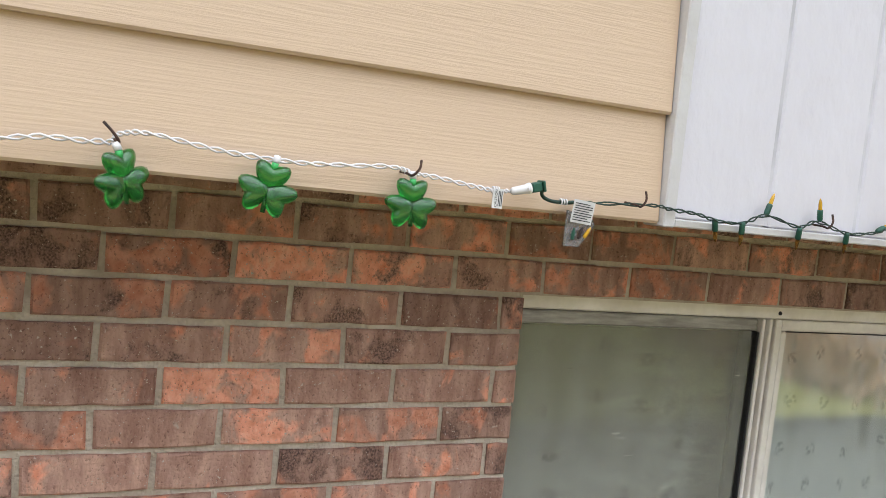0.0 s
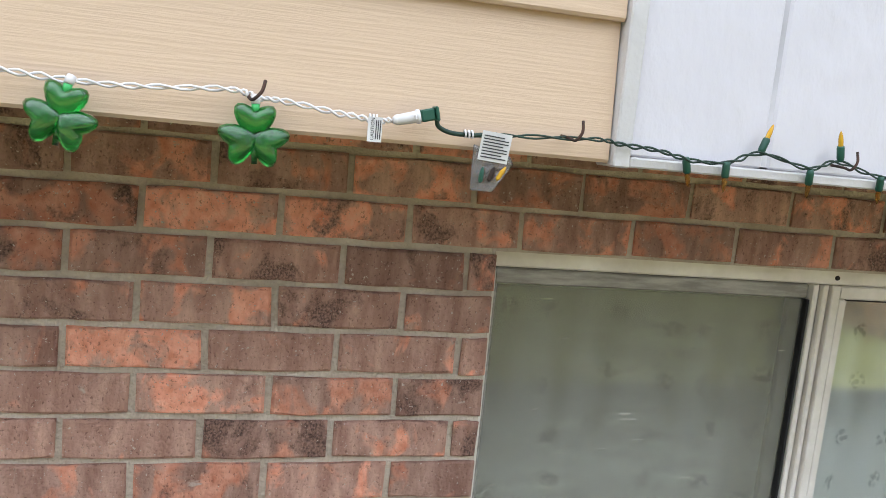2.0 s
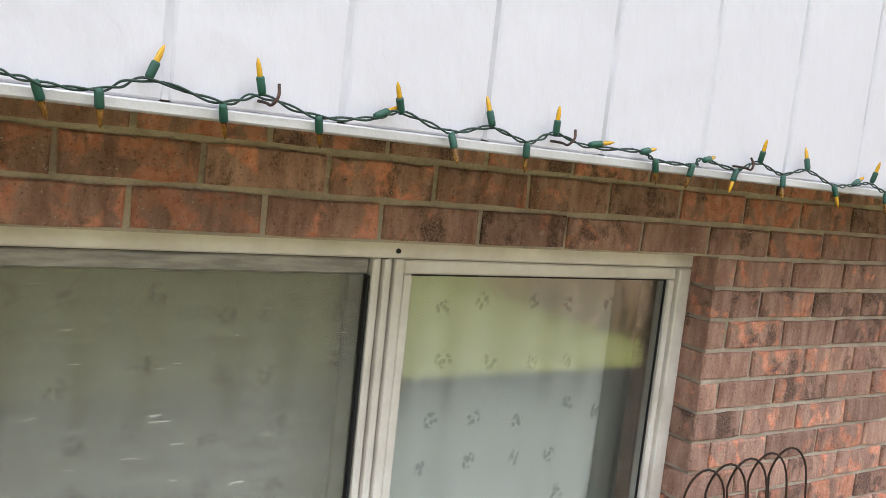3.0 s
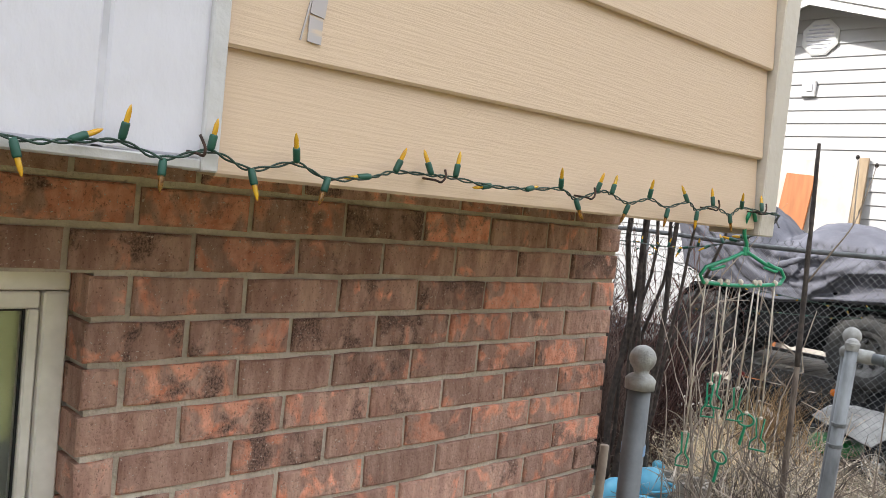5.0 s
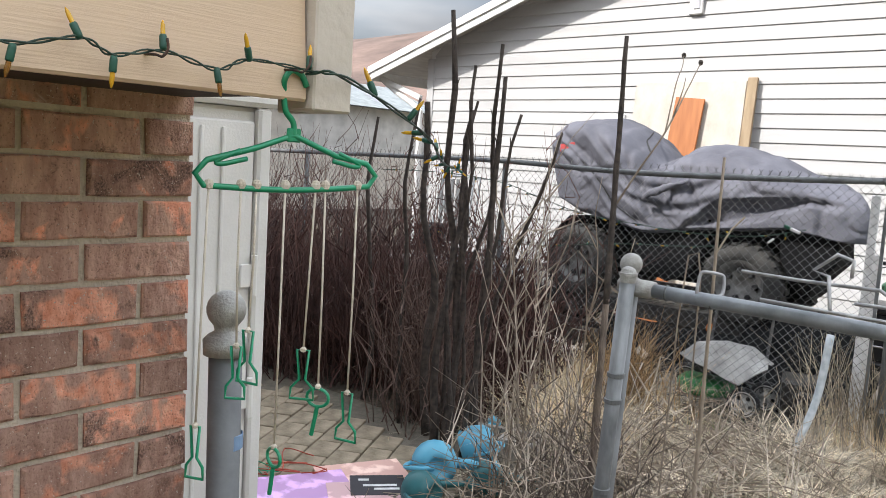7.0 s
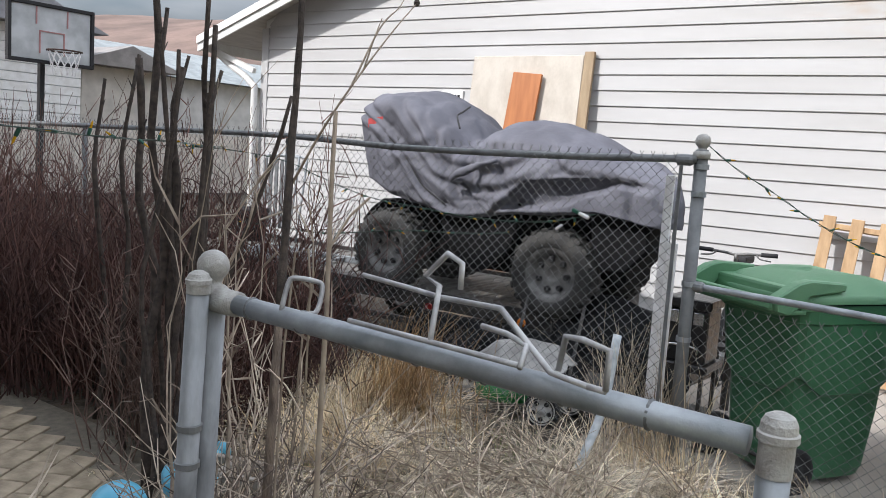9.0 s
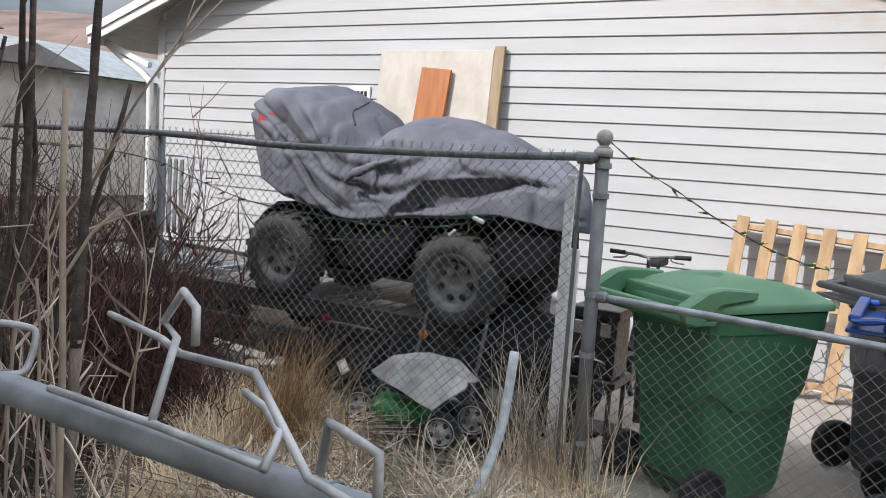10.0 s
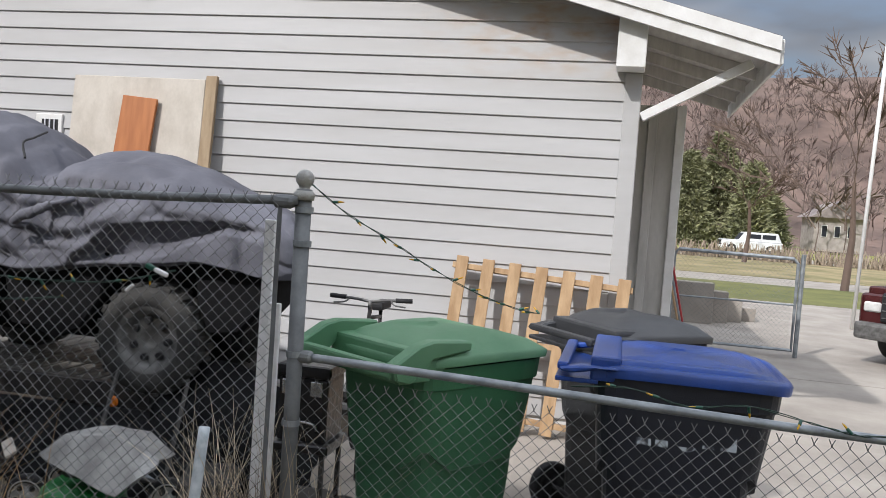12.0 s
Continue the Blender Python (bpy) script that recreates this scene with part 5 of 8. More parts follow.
part("strap", bundle, COVER, cov, "crumpled tie-down strap", smooth=True)
part("logo_patch", prism([(-0.08, -0.045), (0.075, -0.02), (0.07, 0.045), (-0.05, 0.025)], 0.003, Matrix.Translation((9.135, 4.06, 1.76)) @ pose(0, 0, 0, 0, -90, 0) @ pose(0, 0, 0, 0, 0, 90)), mat("red_patch", (0.45, 0.05, 0.05), 0.6, scale=30), cov, "small red printed patch")

trailer = thing("trailer", "low black steel flat trailer with a timber deck", "trailer", (9.5, 3.4, -0.03))
DECKM = mat("grey_deck_board", (0.20, 0.19, 0.175), 0.85, col2=(0.10, 0.095, 0.085), scale=5, stretch=(0.6, 6, 1), bump=0.2)
for k in range(30):
    part("deck_board", boxed((9.18, 2.42 + 0.150 * k, DK - 0.03), (10.498, 2.42 + 0.150 * k + 0.132, DK - 0.004), 0.003), DECKM, trailer)
part("lower_rail", boxed((9.13, 2.40, DK - 0.26), (9.165, 6.95, DK - 0.21), 0.004), DARKM, trailer)
for x in (9.13, 10.5):
    part("side_rail", boxed((x, 2.40, DK - 0.10), (x + 0.045, 6.95, DK + 0.03), 0.004), DARKM, trailer)
part("end_rail", boxed((9.13, 2.34, DK - 0.10), (10.545, 2.39, DK + 0.03), 0.004), DARKM, trailer)
part("end_rail", boxed((9.13, 6.96, DK - 0.10), (10.545, 7.0, DK + 0.03), 0.004), DARKM, trailer)
for a, b in (((9.25, 2.34, DK - 0.07), (9.7, 1.25, 0.40)), ((10.4, 2.34, DK - 0.07), (9.75, 1.25, 0.40))):
    part("tongue", tubed([a, b], 0.035, 6), DARKM, trailer)
part("jack", tubed([(9.72, 1.35, -0.05), (9.72, 1.35, 0.75)], 0.03, 10), DARKM, trailer)
for x in (9.28, 10.38):
    wheel("wheel", (x + 0.0, 4.6, 0.23), 0.25, 0.15, trailer)
for x in (9.118,):
    part("reflector", lathed([(0, -0.012), (0.028, -0.012), (0.033, -0.004), (0.033, 0.004), (0, 0.004)], sides=16, m=pose(x, 2.62, 0.42, 0, 90, 0)), mat("amber_lens", (0.75, 0.20, 0.02), 0.25, scale=60), trailer, "amber side reflector", smooth=True)
    part("lamp", lathed([(0, -0.012), (0.03, -0.012), (0.03, 0.004), (0, 0.004)], sides=12, m=pose(x, 3.42, 0.40, 0, 90, 0)), mat("red_lens", (0.22, 0.01, 0.01), 0.3, scale=60), trailer)

# Tarp heap added to darken the shaded space under the trailer.
tarp = bmesh.new()
n = 26
gr = []
for i in range(n + 1):
    row = []
    for j in range(n + 1):
        u, v = i / n, j / n
        e = min(u, 1 - u, v, 1 - v) * 5
        row.append(tarp.verts.new((8.98 + 1.1 * v + 0.05 * noise.noise((u * 5, v * 5, 1)), 2.3 + 1.3 * u + 0.05 * noise.noise((u * 5, v * 5, 8)), 0.0 + min(1, e) * 0.30 * (0.8 + 0.4 * noise.noise((u * 4, v * 4, 2))) + 0.04 * noise.noise((u * 14, v * 14, 3)) * min(1, e))))
    gr.append(row)
for i in range(n):
    for j in range(n):
        tarp.faces.new((gr[i][j], gr[i + 1][j], gr[i + 1][j + 1], gr[i][j + 1]))
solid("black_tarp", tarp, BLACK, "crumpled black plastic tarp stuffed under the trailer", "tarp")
for y in (2.9, 3.5, 5.3):
    part("cross_member", boxed((9.18, y, DK - 0.14), (10.49, y + 0.05, DK - 0.046), 0.003), DARKM, trailer)

# black sheeting hung from the trailer's rail and heaped behind its tail
def sheeting(pts_top, pts_foot, n, seed, amp):
    bm = bmesh.new()
    A, B = smooth_path(pts_top, n), smooth_path(pts_foot, n)
    m_ = 12
    gr = []
    for a, b in zip(A, B):
        row = []
        for k in range(m_ + 1):
            t = k / m_
            p = a.lerp(b, t)
            w = amp * (0.3 + t)
            row.append(bm.verts.new(p + Vector((w * noise.noise((p.y * 5 + seed, p.z * 4, p.x * 3)) - w * 0.8 * abs(noise.noise((p.y * 9, p.z * 3, seed))), w * 0.5 * noise.noise((p.y * 7, p.z * 7, seed + 4)), w * 0.3 * noise.noise((p.y * 8, p.x * 8, seed))))))
        gr.append(row)
    for r0, r1 in zip(gr, gr[1:]):
        for k in range(m_):
            bm.faces.new((r0[k], r0[k + 1], r1[k + 1], r1[k]))
    rr = bmesh.ops.extrude_face_region(bm, geom=bm.faces[:])
    bmesh.ops.translate(bm, vec=(0.004, 0, -0.003), verts=[v for v in rr["geom"] if isinstance(v, bmesh.types.BMVert)])
    return bm


# Black plastic kept near zero, so it also carries the trailer's deep shade.
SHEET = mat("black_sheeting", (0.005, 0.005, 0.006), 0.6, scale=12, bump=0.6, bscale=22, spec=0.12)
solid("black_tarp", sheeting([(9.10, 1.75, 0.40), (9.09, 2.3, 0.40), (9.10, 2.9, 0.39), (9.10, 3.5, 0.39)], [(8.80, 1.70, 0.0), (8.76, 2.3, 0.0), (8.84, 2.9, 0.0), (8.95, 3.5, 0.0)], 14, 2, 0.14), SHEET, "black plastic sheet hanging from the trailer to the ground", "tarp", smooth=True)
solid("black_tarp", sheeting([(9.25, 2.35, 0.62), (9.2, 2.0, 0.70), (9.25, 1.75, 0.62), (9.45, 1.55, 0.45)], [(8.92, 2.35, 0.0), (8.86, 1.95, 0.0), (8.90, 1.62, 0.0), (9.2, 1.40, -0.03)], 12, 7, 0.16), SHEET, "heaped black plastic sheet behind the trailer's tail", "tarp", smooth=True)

# scrap among the sheeting under the trailer
rsc = random.Random(17)
for k in range(14):
    y_, x_, z_ = rsc.uniform(1.6, 4.3), rsc.uniform(8.66, 8.84), rsc.uniform(0.02, 0.16)
    L_ = rsc.uniform(0.12, 0.38)
    w_ = rsc.uniform(0.012, 0.035)
    bm = boxed((-w_, -L_ / 2, 0), (w_, L_ / 2, rsc.uniform(0.008, 0.02)), 0.003, pose(x_, y_, z_ + 0.03, rsc.uniform(-22, 22), rsc.uniform(-40, 40), rsc.uniform(-50, 50)))
    solid("scrap_piece", bm, (PLY, GALV, DARKM, GALVD, PALE)[k % 5], ("weathered timber offcut lying by the trailer", "galvanised metal scrap lying by the trailer", "black steel scrap lying by the trailer", "dull steel scrap lying by the trailer", "broken pale branch lying by the trailer")[k % 5], "scrap")

# ---- fairy lights along the jetty ----
YS = OV - 0.022


def cord(pts, r, amp=0.004, turns=26, strands_=2, phase=0.0):
    """A pair of wires twisted round one another along a path."""
    path = smooth_path(pts, 10)
    bm = bmesh.new()
    n = len(path)
    for q in range(strands_):
        line = []
        for i, p in enumerate(path):
            d = (path[min(i + 1, n - 1)] - path[max(i - 1, 0)]).normalized()
            u = d.cross(Vector((0, 1, 0.2))).normalized()
            v = d.cross(u)
            a = phase + i * turns * 2 * math.pi / n + q * math.pi
            w = amp * (0.6 + 0.6 * noise.noise((i * 0.13, q, 2)))
            line.append(p + (u * math.cos(a) + v * math.sin(a)) * w)
        tube(bm, line, r, 6)
    return bm


def hook(x, z, tall=0.028, lean=0.0):
    """A small rusty cup hook screwed into the board."""
    pts = [(x, OV - 0.005, z), (x, YS - 0.012, z - 0.002), (x + 0.004, YS - 0.020, z - 0.004), (x + 0.010 + lean, YS - 0.022, z + tall * 0.3), (x + 0.011 + lean * 2, YS - 0.018, z + tall)]
    return solid("cup_hook", tubed(smooth_path(pts, 4), 0.0018, 6), IRON, "rusty cup hook screwed into the board", "hook", smooth=True, group="cup hooks along the jetty")


for hx, hz, tl, ln in ((0.232, 1.692, 0.016, -0.012), (0.574, 1.690, 0.016, 0.002), (0.922, 1.681, 0.018, 0.0), (1.283, 1.678, 0.018, 0.0), (1.672, 1.676, 0.016, 0.002), (2.022, 1.674, 0.014, -0.004), (2.433, 1.672, 0.018, -0.006), (2.79, 1.676, 0.014, 0.0), (3.14, 1.680, 0.016, 0.0), (3.567, 1.690, 0.018, 0.0), (3.775, 1.696, 0.020, 0.004)):
    hook(hx, hz, tl, ln)

# bulb stations: place along the board and whether the bulb stands up (1), hangs (-1) or lies along the cord (0)
ST = [(1.071, -1), (1.125, -1), (1.168, 1), (1.241, -1), (1.281, 1), (1.344, -1), (1.41, 0), (1.443, 1), (1.511, -1), (1.568, 1), (1.622, -1), (1.665, 1), (1.722, 0),
      (1.815, 0), (1.843, -1), (1.918, -1), (1.939, 0), (2.011, -1), (2.060, 1), (2.119, -1), (2.177, 1), (2.25, -1), (2.301, 0), (2.352, 1), (2.398, -1), (2.451, 1), (2.504, -1),
      (2.565, 1), (2.613, -1), (2.68, 0), (2.72, 1), (2.787, 1), (2.833, 1), (2.909, 0), (2.99, 0), (3.075, 1), (3.117, -1), (3.173, 1), (3.218, 1), (3.275, -1), (3.338, 1), (3.408, -1),
      (3.479, 1), (3.518, -1), (3.579, 1), (3.653, -1), (3.702, 1), (3.80, 1)]


def cord_z(x):
    ks = ((0.9, 1.677), (2.15, 1.675), (2.3, 1.667), (2.65, 1.667), (2.85, 1.676), (3.1, 1.680), (3.5, 1.687), (3.9, 1.694))
    for (a, u), (b, v) in zip(ks, ks[1:]):
        if x <= b:
            return u + (v - u) * max(0, x - a) / (b - a)
    return 1.694


AMBER = mat("dull_amber_bulb", (0.42, 0.20, 0.03), 0.15, scale=60, trans=0.6)


def mini_bulb(parent, m, glow=None):
    """Green socket with a yellow pointed bulb, along m's z axis."""
    s = part("socket", lathed([(0, 0.0), (0.0035, 0.0), (0.0045, 0.004), (0.0046, 0.017), (0.0040, 0.019), (0, 0.019)], sides=10, m=m), LAMPG, parent, "dark green socket", smooth=True)
    part("bulb", lathed([(0.0030, 0.019), (0.0030, 0.026), (0.0026, 0.031), (0.0012, 0.036), (0, 0.038)], sides=8, m=m), glow or BULB, s, "yellow pointed bulb", smooth=True)


lights = thing("fairy_lights", "yellow mini lights on a dark green cord hooked along the jetty", "fairy lights", (2.4, YS, 1.67))
rnd = random.Random(4)
pts = [(0.806, YS, 1.672), (0.86, YS, 1.675), (0.95, YS - 0.006, 1.680), (0.985, YS - 0.004, 1.678), (1.03, YS - 0.008, 1.675)]
for x, u in ST:
    pts.append((x, YS - 0.006 + rnd.uniform(-0.003, 0.003), cord_z(x) + 0.007 * u + rnd.uniform(-0.002, 0.002)))
part("cord", cord(pts, 0.0013, 0.0032, 60), GRNW, lights, smooth=True)
for x, u in ST:
    tilt = rnd.uniform(-22, 22) if u else rnd.choice((65, 78, -100))
    mini_bulb(lights, pose(x, YS - 0.007, cord_z(x) + 0.007 * u, rnd.uniform(-18, 18), tilt + (180 if u < 0 else 0), 0), AMBER if u < 0 and rnd.random() < 0.8 else None)

# ---- shamrock lights ----
sham = thing("shamrock_lights", "string of translucent green shamrock lights on a twisted white cord", "fairy lights", (0.3, YS, 1.66))
wp = [(-0.55, 1.690), (-0.42, 1.672), (-0.30, 1.690), (-0.16, 1.680), (-0.026, 1.672), (0.023, 1.668), (0.047, 1.656), (0.093, 1.672), (0.158, 1.685), (0.222, 1.686), (0.236, 1.697), (0.267, 1.701), (0.335, 1.692), (0.401, 1.687), (0.472, 1.688), (0.556, 1.694), (0.581, 1.688), (0.606, 1.688), (0.666, 1.681), (0.702, 1.677), (0.722, 1.679)]
part("cord", cord([(x, YS - 0.006, z) for x, z in wp], 0.0014, 0.0042, 34), WCORD, sham, smooth=True)


def shamrock(x, z, size, rz, ry):
    """Three puffed heart leaves on a short stem, blow-moulded."""
    m = pose(x, YS - 0.016, z, 0, ry, rz)
    bm = bmesh.new()
    for a in (90, 205, -25):
        la = radians(a)
        c = Vector((math.cos(la), 0.06 * math.sin(a), math.sin(la))) * size * 0.50
        rings = []
        NR, NA = 7, 22
        for i in range(NR + 1):
            f = i / NR
            ph = -math.pi / 2 + math.pi * f
            ring = []
            for k in range(NA):
                t = 2 * math.pi * k / NA
                # heart outline, its point towards the middle
                hx = 0.66 * math.copysign(abs(math.sin(t)) ** 1.9, math.sin(t))
                hz = 0.62 * (math.cos(t) - 0.38 * math.cos(2 * t) - 0.12 * math.cos(3 * t) + 0.1)
                r = math.cos(ph) ** 0.75 if abs(ph) < math.pi / 2 - 1e-6 else 0.0
                lx, lz = hx * r * size, hz * r * size * 0.86
                vein = 0.34 * math.exp(-(hx * r / 0.12) ** 2) * math.cos(ph) ** 0.5
                ly = math.sin(ph) * size * 0.30 * (1 - vein)
                ca, sa = math.cos(la - math.pi / 2), math.sin(la - math.pi / 2)
                ring.append(bm.verts.new(m @ (Vector((lx * ca - lz * sa, ly, lx * sa + lz * ca)) + c)))
            rings.append(ring)
        for r0, r1 in zip(rings, rings[1:]):
            for k in range(NA):
                bm.faces.new((r0[k], r0[(k + 1) % NA], r1[(k + 1) % NA], r1[k]))
    bmesh.ops.remove_doubles(bm, verts=bm.verts[:], dist=0.00005)
    tube(bm, [m @ Vector((0, 0, -size * 0.15)), m @ Vector((0.002, 0, -size * 0.86))], 0.0032, 10)
    lamp = part("shamrock", bm, SHAM, sham, "glossy green plastic shamrock", smooth=True)
    part("collar", tubed([m @ Vector((0, 0, size * 0.72)), m @ Vector((0, 0, size * 0.98))], 0.0042, 10), mat("bright_green_collar", (0.05, 0.45, 0.12), 0.3, scale=30), lamp, smooth=True)
    part("socket", tubed([m @ Vector((0, 0, size * 0.98)), m @ Vector((0, 0.004, size * 1.22))], 0.0046, 10), WCORD, lamp, "white lamp socket", smooth=True)


for x, z, rz, ry in ((-0.42, 1.620, 20, 5), (-0.16, 1.628, -30, -4), (0.030, 1.612, 78, 12), (0.235, 1.650, 38, -14), (0.394, 1.654, -12, 12), (0.574, 1.652, 4, 0)):
    shamrock(x + 0.007, z - 0.002, 0.0325, rz, ry)
# plug, labels and bulb bag
plug = thing("plug", "white plug joined to a dark green socket", "plug", (0.75, YS, 1.68))
pmx = look((0.722, YS - 0.012, 1.679), (0.80, YS - 0.012, 1.699)) @ pose(0, 0, 0, 180) @ Matrix.Diagonal((0.86, 0.86, 0.80, 1))
part("white_body", lathed([(0, 0), (0.004, 0), (0.0065, 0.004), (0.0075, 0.030), (0.009, 0.032), (0.009, 0.036), (0, 0.036)], sides=12, m=pmx), WCORD, plug, smooth=True)
part("tab", boxed((-0.011, -0.003, 0.027), (0.011, 0.003, 0.030), 0.0008, pmx), WCORD, plug)
part("green_body", boxed((-0.0085, -0.0075, 0.037), (0.0085, 0.0075, 0.056), 0.002, pmx), LAMPG, plug, "dark green moulded socket")
part("green_flange", boxed((-0.0115, -0.009, 0.0565), (0.0115, 0.009, 0.061), 0.0015, pmx), LAMPG, plug)
part("lead", tubed(smooth_path([(0.770, YS - 0.010, 1.689), (0.772, YS - 0.008, 1.678), (0.788, YS - 0.006, 1.672), (0.815, YS - 0.004, 1.672), (0.84, YS - 0.004, 1.675)], 5), 0.0026, 8), GRNW, plug, smooth=True)
tag_ = thing("caution_tag", "small white caution tag tied to the white cord", "tag", (0.705, YS, 1.66))
part("card", boxed((0.696, YS - 0.012, 1.655), (0.711, YS - 0.011, 1.681), 0.0), PAPER, tag_)
cu = bpy.data.curves.new("caution_text", "FONT")
cu.body, cu.size, cu.extrude = "CAUTION", 0.0052, 0.0001
cu.materials.append(INK)
txt = new("text", cu)
txt.parent = tag_
txt.matrix_world = Matrix.Translation((0.7025, YS - 0.0124, 1.6565)) @ pose(0, 0, 0, 90, 0, 0) @ pose(0, 0, 0, 0, 0, 90)
txt.matrix_parent_inverse = WORLD[tag_].inverted()
txt.matrix_basis = Matrix.Translation((0.7025, YS - 0.0124, 1.6565)) @ pose(0, 0, 0, 90, 0, 0) @ pose(0, 0, 0, 0, 0, 90)
for i in range(3):
    part("print_bar", boxed((0.7042 + i * 0.0022, YS - 0.0126, 1.658), (0.7052 + i * 0.0022, YS - 0.0121, 1.678)), INK, tag_)
for i in range(3):
    part("tie_ring", lathed([(0.0032, -0.0009), (0.0045, -0.0009), (0.0045, 0.0009), (0.0032, 0.0009)], sides=10, m=pose(0.698 + i * 0.0035, YS - 0.007, 1.6795, 0, 90, 0)), WCORD, tag_)
bagm = pose(0.838, YS - 0.012, 1.676, 4, 5, 0)
sbag = thing("spare_bulb_bag", "white instruction label and clear bag of spare bulbs", "tag", (0.84, YS, 1.62))
part("label", boxed((-0.017, -0.0006, -0.031), (0.017, 0.0, 0.001), 0, bagm), PAPER, sbag, "white paper label with fine print")
for i in range(8):
    part("print_bar", boxed((-0.0145, -0.0012, -0.0045 - i * 0.0033), (0.0145 if i % 3 else 0.009, -0.0008, -0.0032 - i * 0.0033), 0, bagm), INK, sbag)
part("bag", prism([(-0.023, -0.016), (0.020, -0.022), (0.026, -0.030), (0.008, -0.064), (-0.017, -0.066)], 0.004, bagm @ pose(0, 0.001, 0, 90, 0, 0) @ pose(0, 0, -0.005), 0.001), mat("clear_bag_film", (0.62, 0.62, 0.62), 0.18, scale=60, trans=0.75, bump=0.8, bscale=120), sbag, "crinkled clear plastic bag")
for i in range(3):
    part("spare_bulb", lathed([(0, 0), (0.0026, 0.002), (0.0028, 0.012), (0.001, 0.018), (0, 0.018)], sides=8, m=bagm @ pose(-0.010 + i * 0.009, -0.0045, -0.056 + i * 0.003, 0, 12 * i, 0)), (LAMPG, IRON, BULB)[i], sbag)
for i in range(3):
    part("tie_ring", lathed([(0.003, -0.0009), (0.0046, -0.0009), (0.0046, 0.0009), (0.003, 0.0009)], sides=10, m=pose(0.803 + i * 0.004, YS - 0.006, 1.6725, 0, 80, 0)), WCORD, sbag)
scuff_paint = mat("scuff_paint", (0.44, 0.40, 0.40), 0.7, col2=(0.58, 0.47, 0.36), scale=28, stretch=(0.4, 1, 3), contrast=(0.36, 0.46))
for x, w_, h, ry in ((2.586, 0.020, 0.032, 3), (2.589, 0.022, 0.040, 8), (2.566, 0.002, 0.058, 14)):
    part("scuff", boxed((-w_ / 2, -0.0012, 0), (w_ / 2, 0.0004, h), 0, pose(x, OV - 0.0105 + (0.0023 if h == 0.040 else 0), 1.822 + (0.034 if h == 0.040 else 0), -3.7, ry, 0)), scuff_paint, up, "grey patch of worn paint")

# ---- light string from the corner to the far fence, and along it ----
def light_run(name, label, pts, every, r=0.0018, seed=1, amp=0.004):
    th = thing(name, label, "fairy lights", tuple(pts[0]))
    part("cord", cord(pts, r, amp, int(8 * len(pts))), GRNW, th, smooth=True)
    path = smooth_path(pts, 8)
    rr = random.Random(seed)
    acc = 0
    for a, b in zip(path, path[1:]):
        acc += (b - a).length
        if acc > every:
            acc = 0
            mini_bulb(th, Matrix.Translation(b) @ pose(0, 0, 0, rr.uniform(0, 360), rr.uniform(0, 360), 0) @ Matrix.Diagonal((1.3, 1.3, 1.3, 1)))
    return th


light_run("fairy_lights", "dark light string running from the corner board out to the stalks", [(3.80, YS, 1.695), (3.88, YS - 0.01, 1.690), (4.4, 1.25, 1.63), (5.0, 1.75, 1.575), (5.7, 2.3, 1.545), (6.6, 3.1, 1.53), (7.4, 3.9, 1.50), (7.93, 4.35, 1.50)], 0.17, seed=2)
light_run("fairy_lights", "light string sagging along the tall chain-link fence", [(7.95, 5.2, 1.47), (7.95, 4.4, 1.48), (7.95, 3.83, 1.44), (7.95, 3.5, 1.36), (7.95, 3.1, 1.27), (7.95, 2.7, 1.24), (7.95, 2.3, 1.22), (7.95, 1.9, 1.24), (7.95, 1.6, 1.31)], 0.15, seed=3)
light_run("fairy_lights", "green light string low on the tall fence", [(7.96, 4.6, 1.0), (7.96, 3.82, 1.0), (7.96, 3.4, 1.01), (7.96, 2.84, 1.09), (7.96, 2.34, 1.13), (7.96, 2.1, 1.16)], 0.16, seed=6)
light_run("fairy_lights", "dark light string strung from the post cap down to the bins", [(8.05, 1.10, 1.68), (8.12, 0.98, 1.58), (8.3, 0.84, 1.475), (8.5, 0.72, 1.37), (8.75, 0.55, 1.25), (9.0, 0.38, 1.165), (9.2, 0.30, 1.13)], 0.10, seed=4)
light_run("fairy_lights", "light string draped over the low fence rail", [(8.03, 0.06, 1.02), (8.035, -0.15, 1.035), (8.03, -0.35, 0.995), (8.035, -0.55, 1.02), (8.03, -0.77, 0.985), (8.03, -0.9, 0.965), (8.04, -1.05, 0.97), (8.04, -1.6, 0.962)], 0.15, seed=5)
clipm = pose(7.94, 1.66, 1.30, 20, 0, 0)
cl = thing("plug", "white and green light plugs hanging on the fence", "plug", (7.94, 1.66, 1.30))
part("white_body", boxed((-0.009, -0.035, -0.009), (0.009, 0.025, 0.009), 0.004, clipm), WCORD, cl)
part("white_body", boxed((-0.007, 0.08, 0.01), (0.007, 0.125, 0.022), 0.004, pose(7.94, 1.70, 1.28, -40, 0, 0)), WCORD, cl)
part("green_body", boxed((-0.010, 0.026, -0.010), (0.010, 0.065, 0.010), 0.004, clipm), LAMPG, cl)

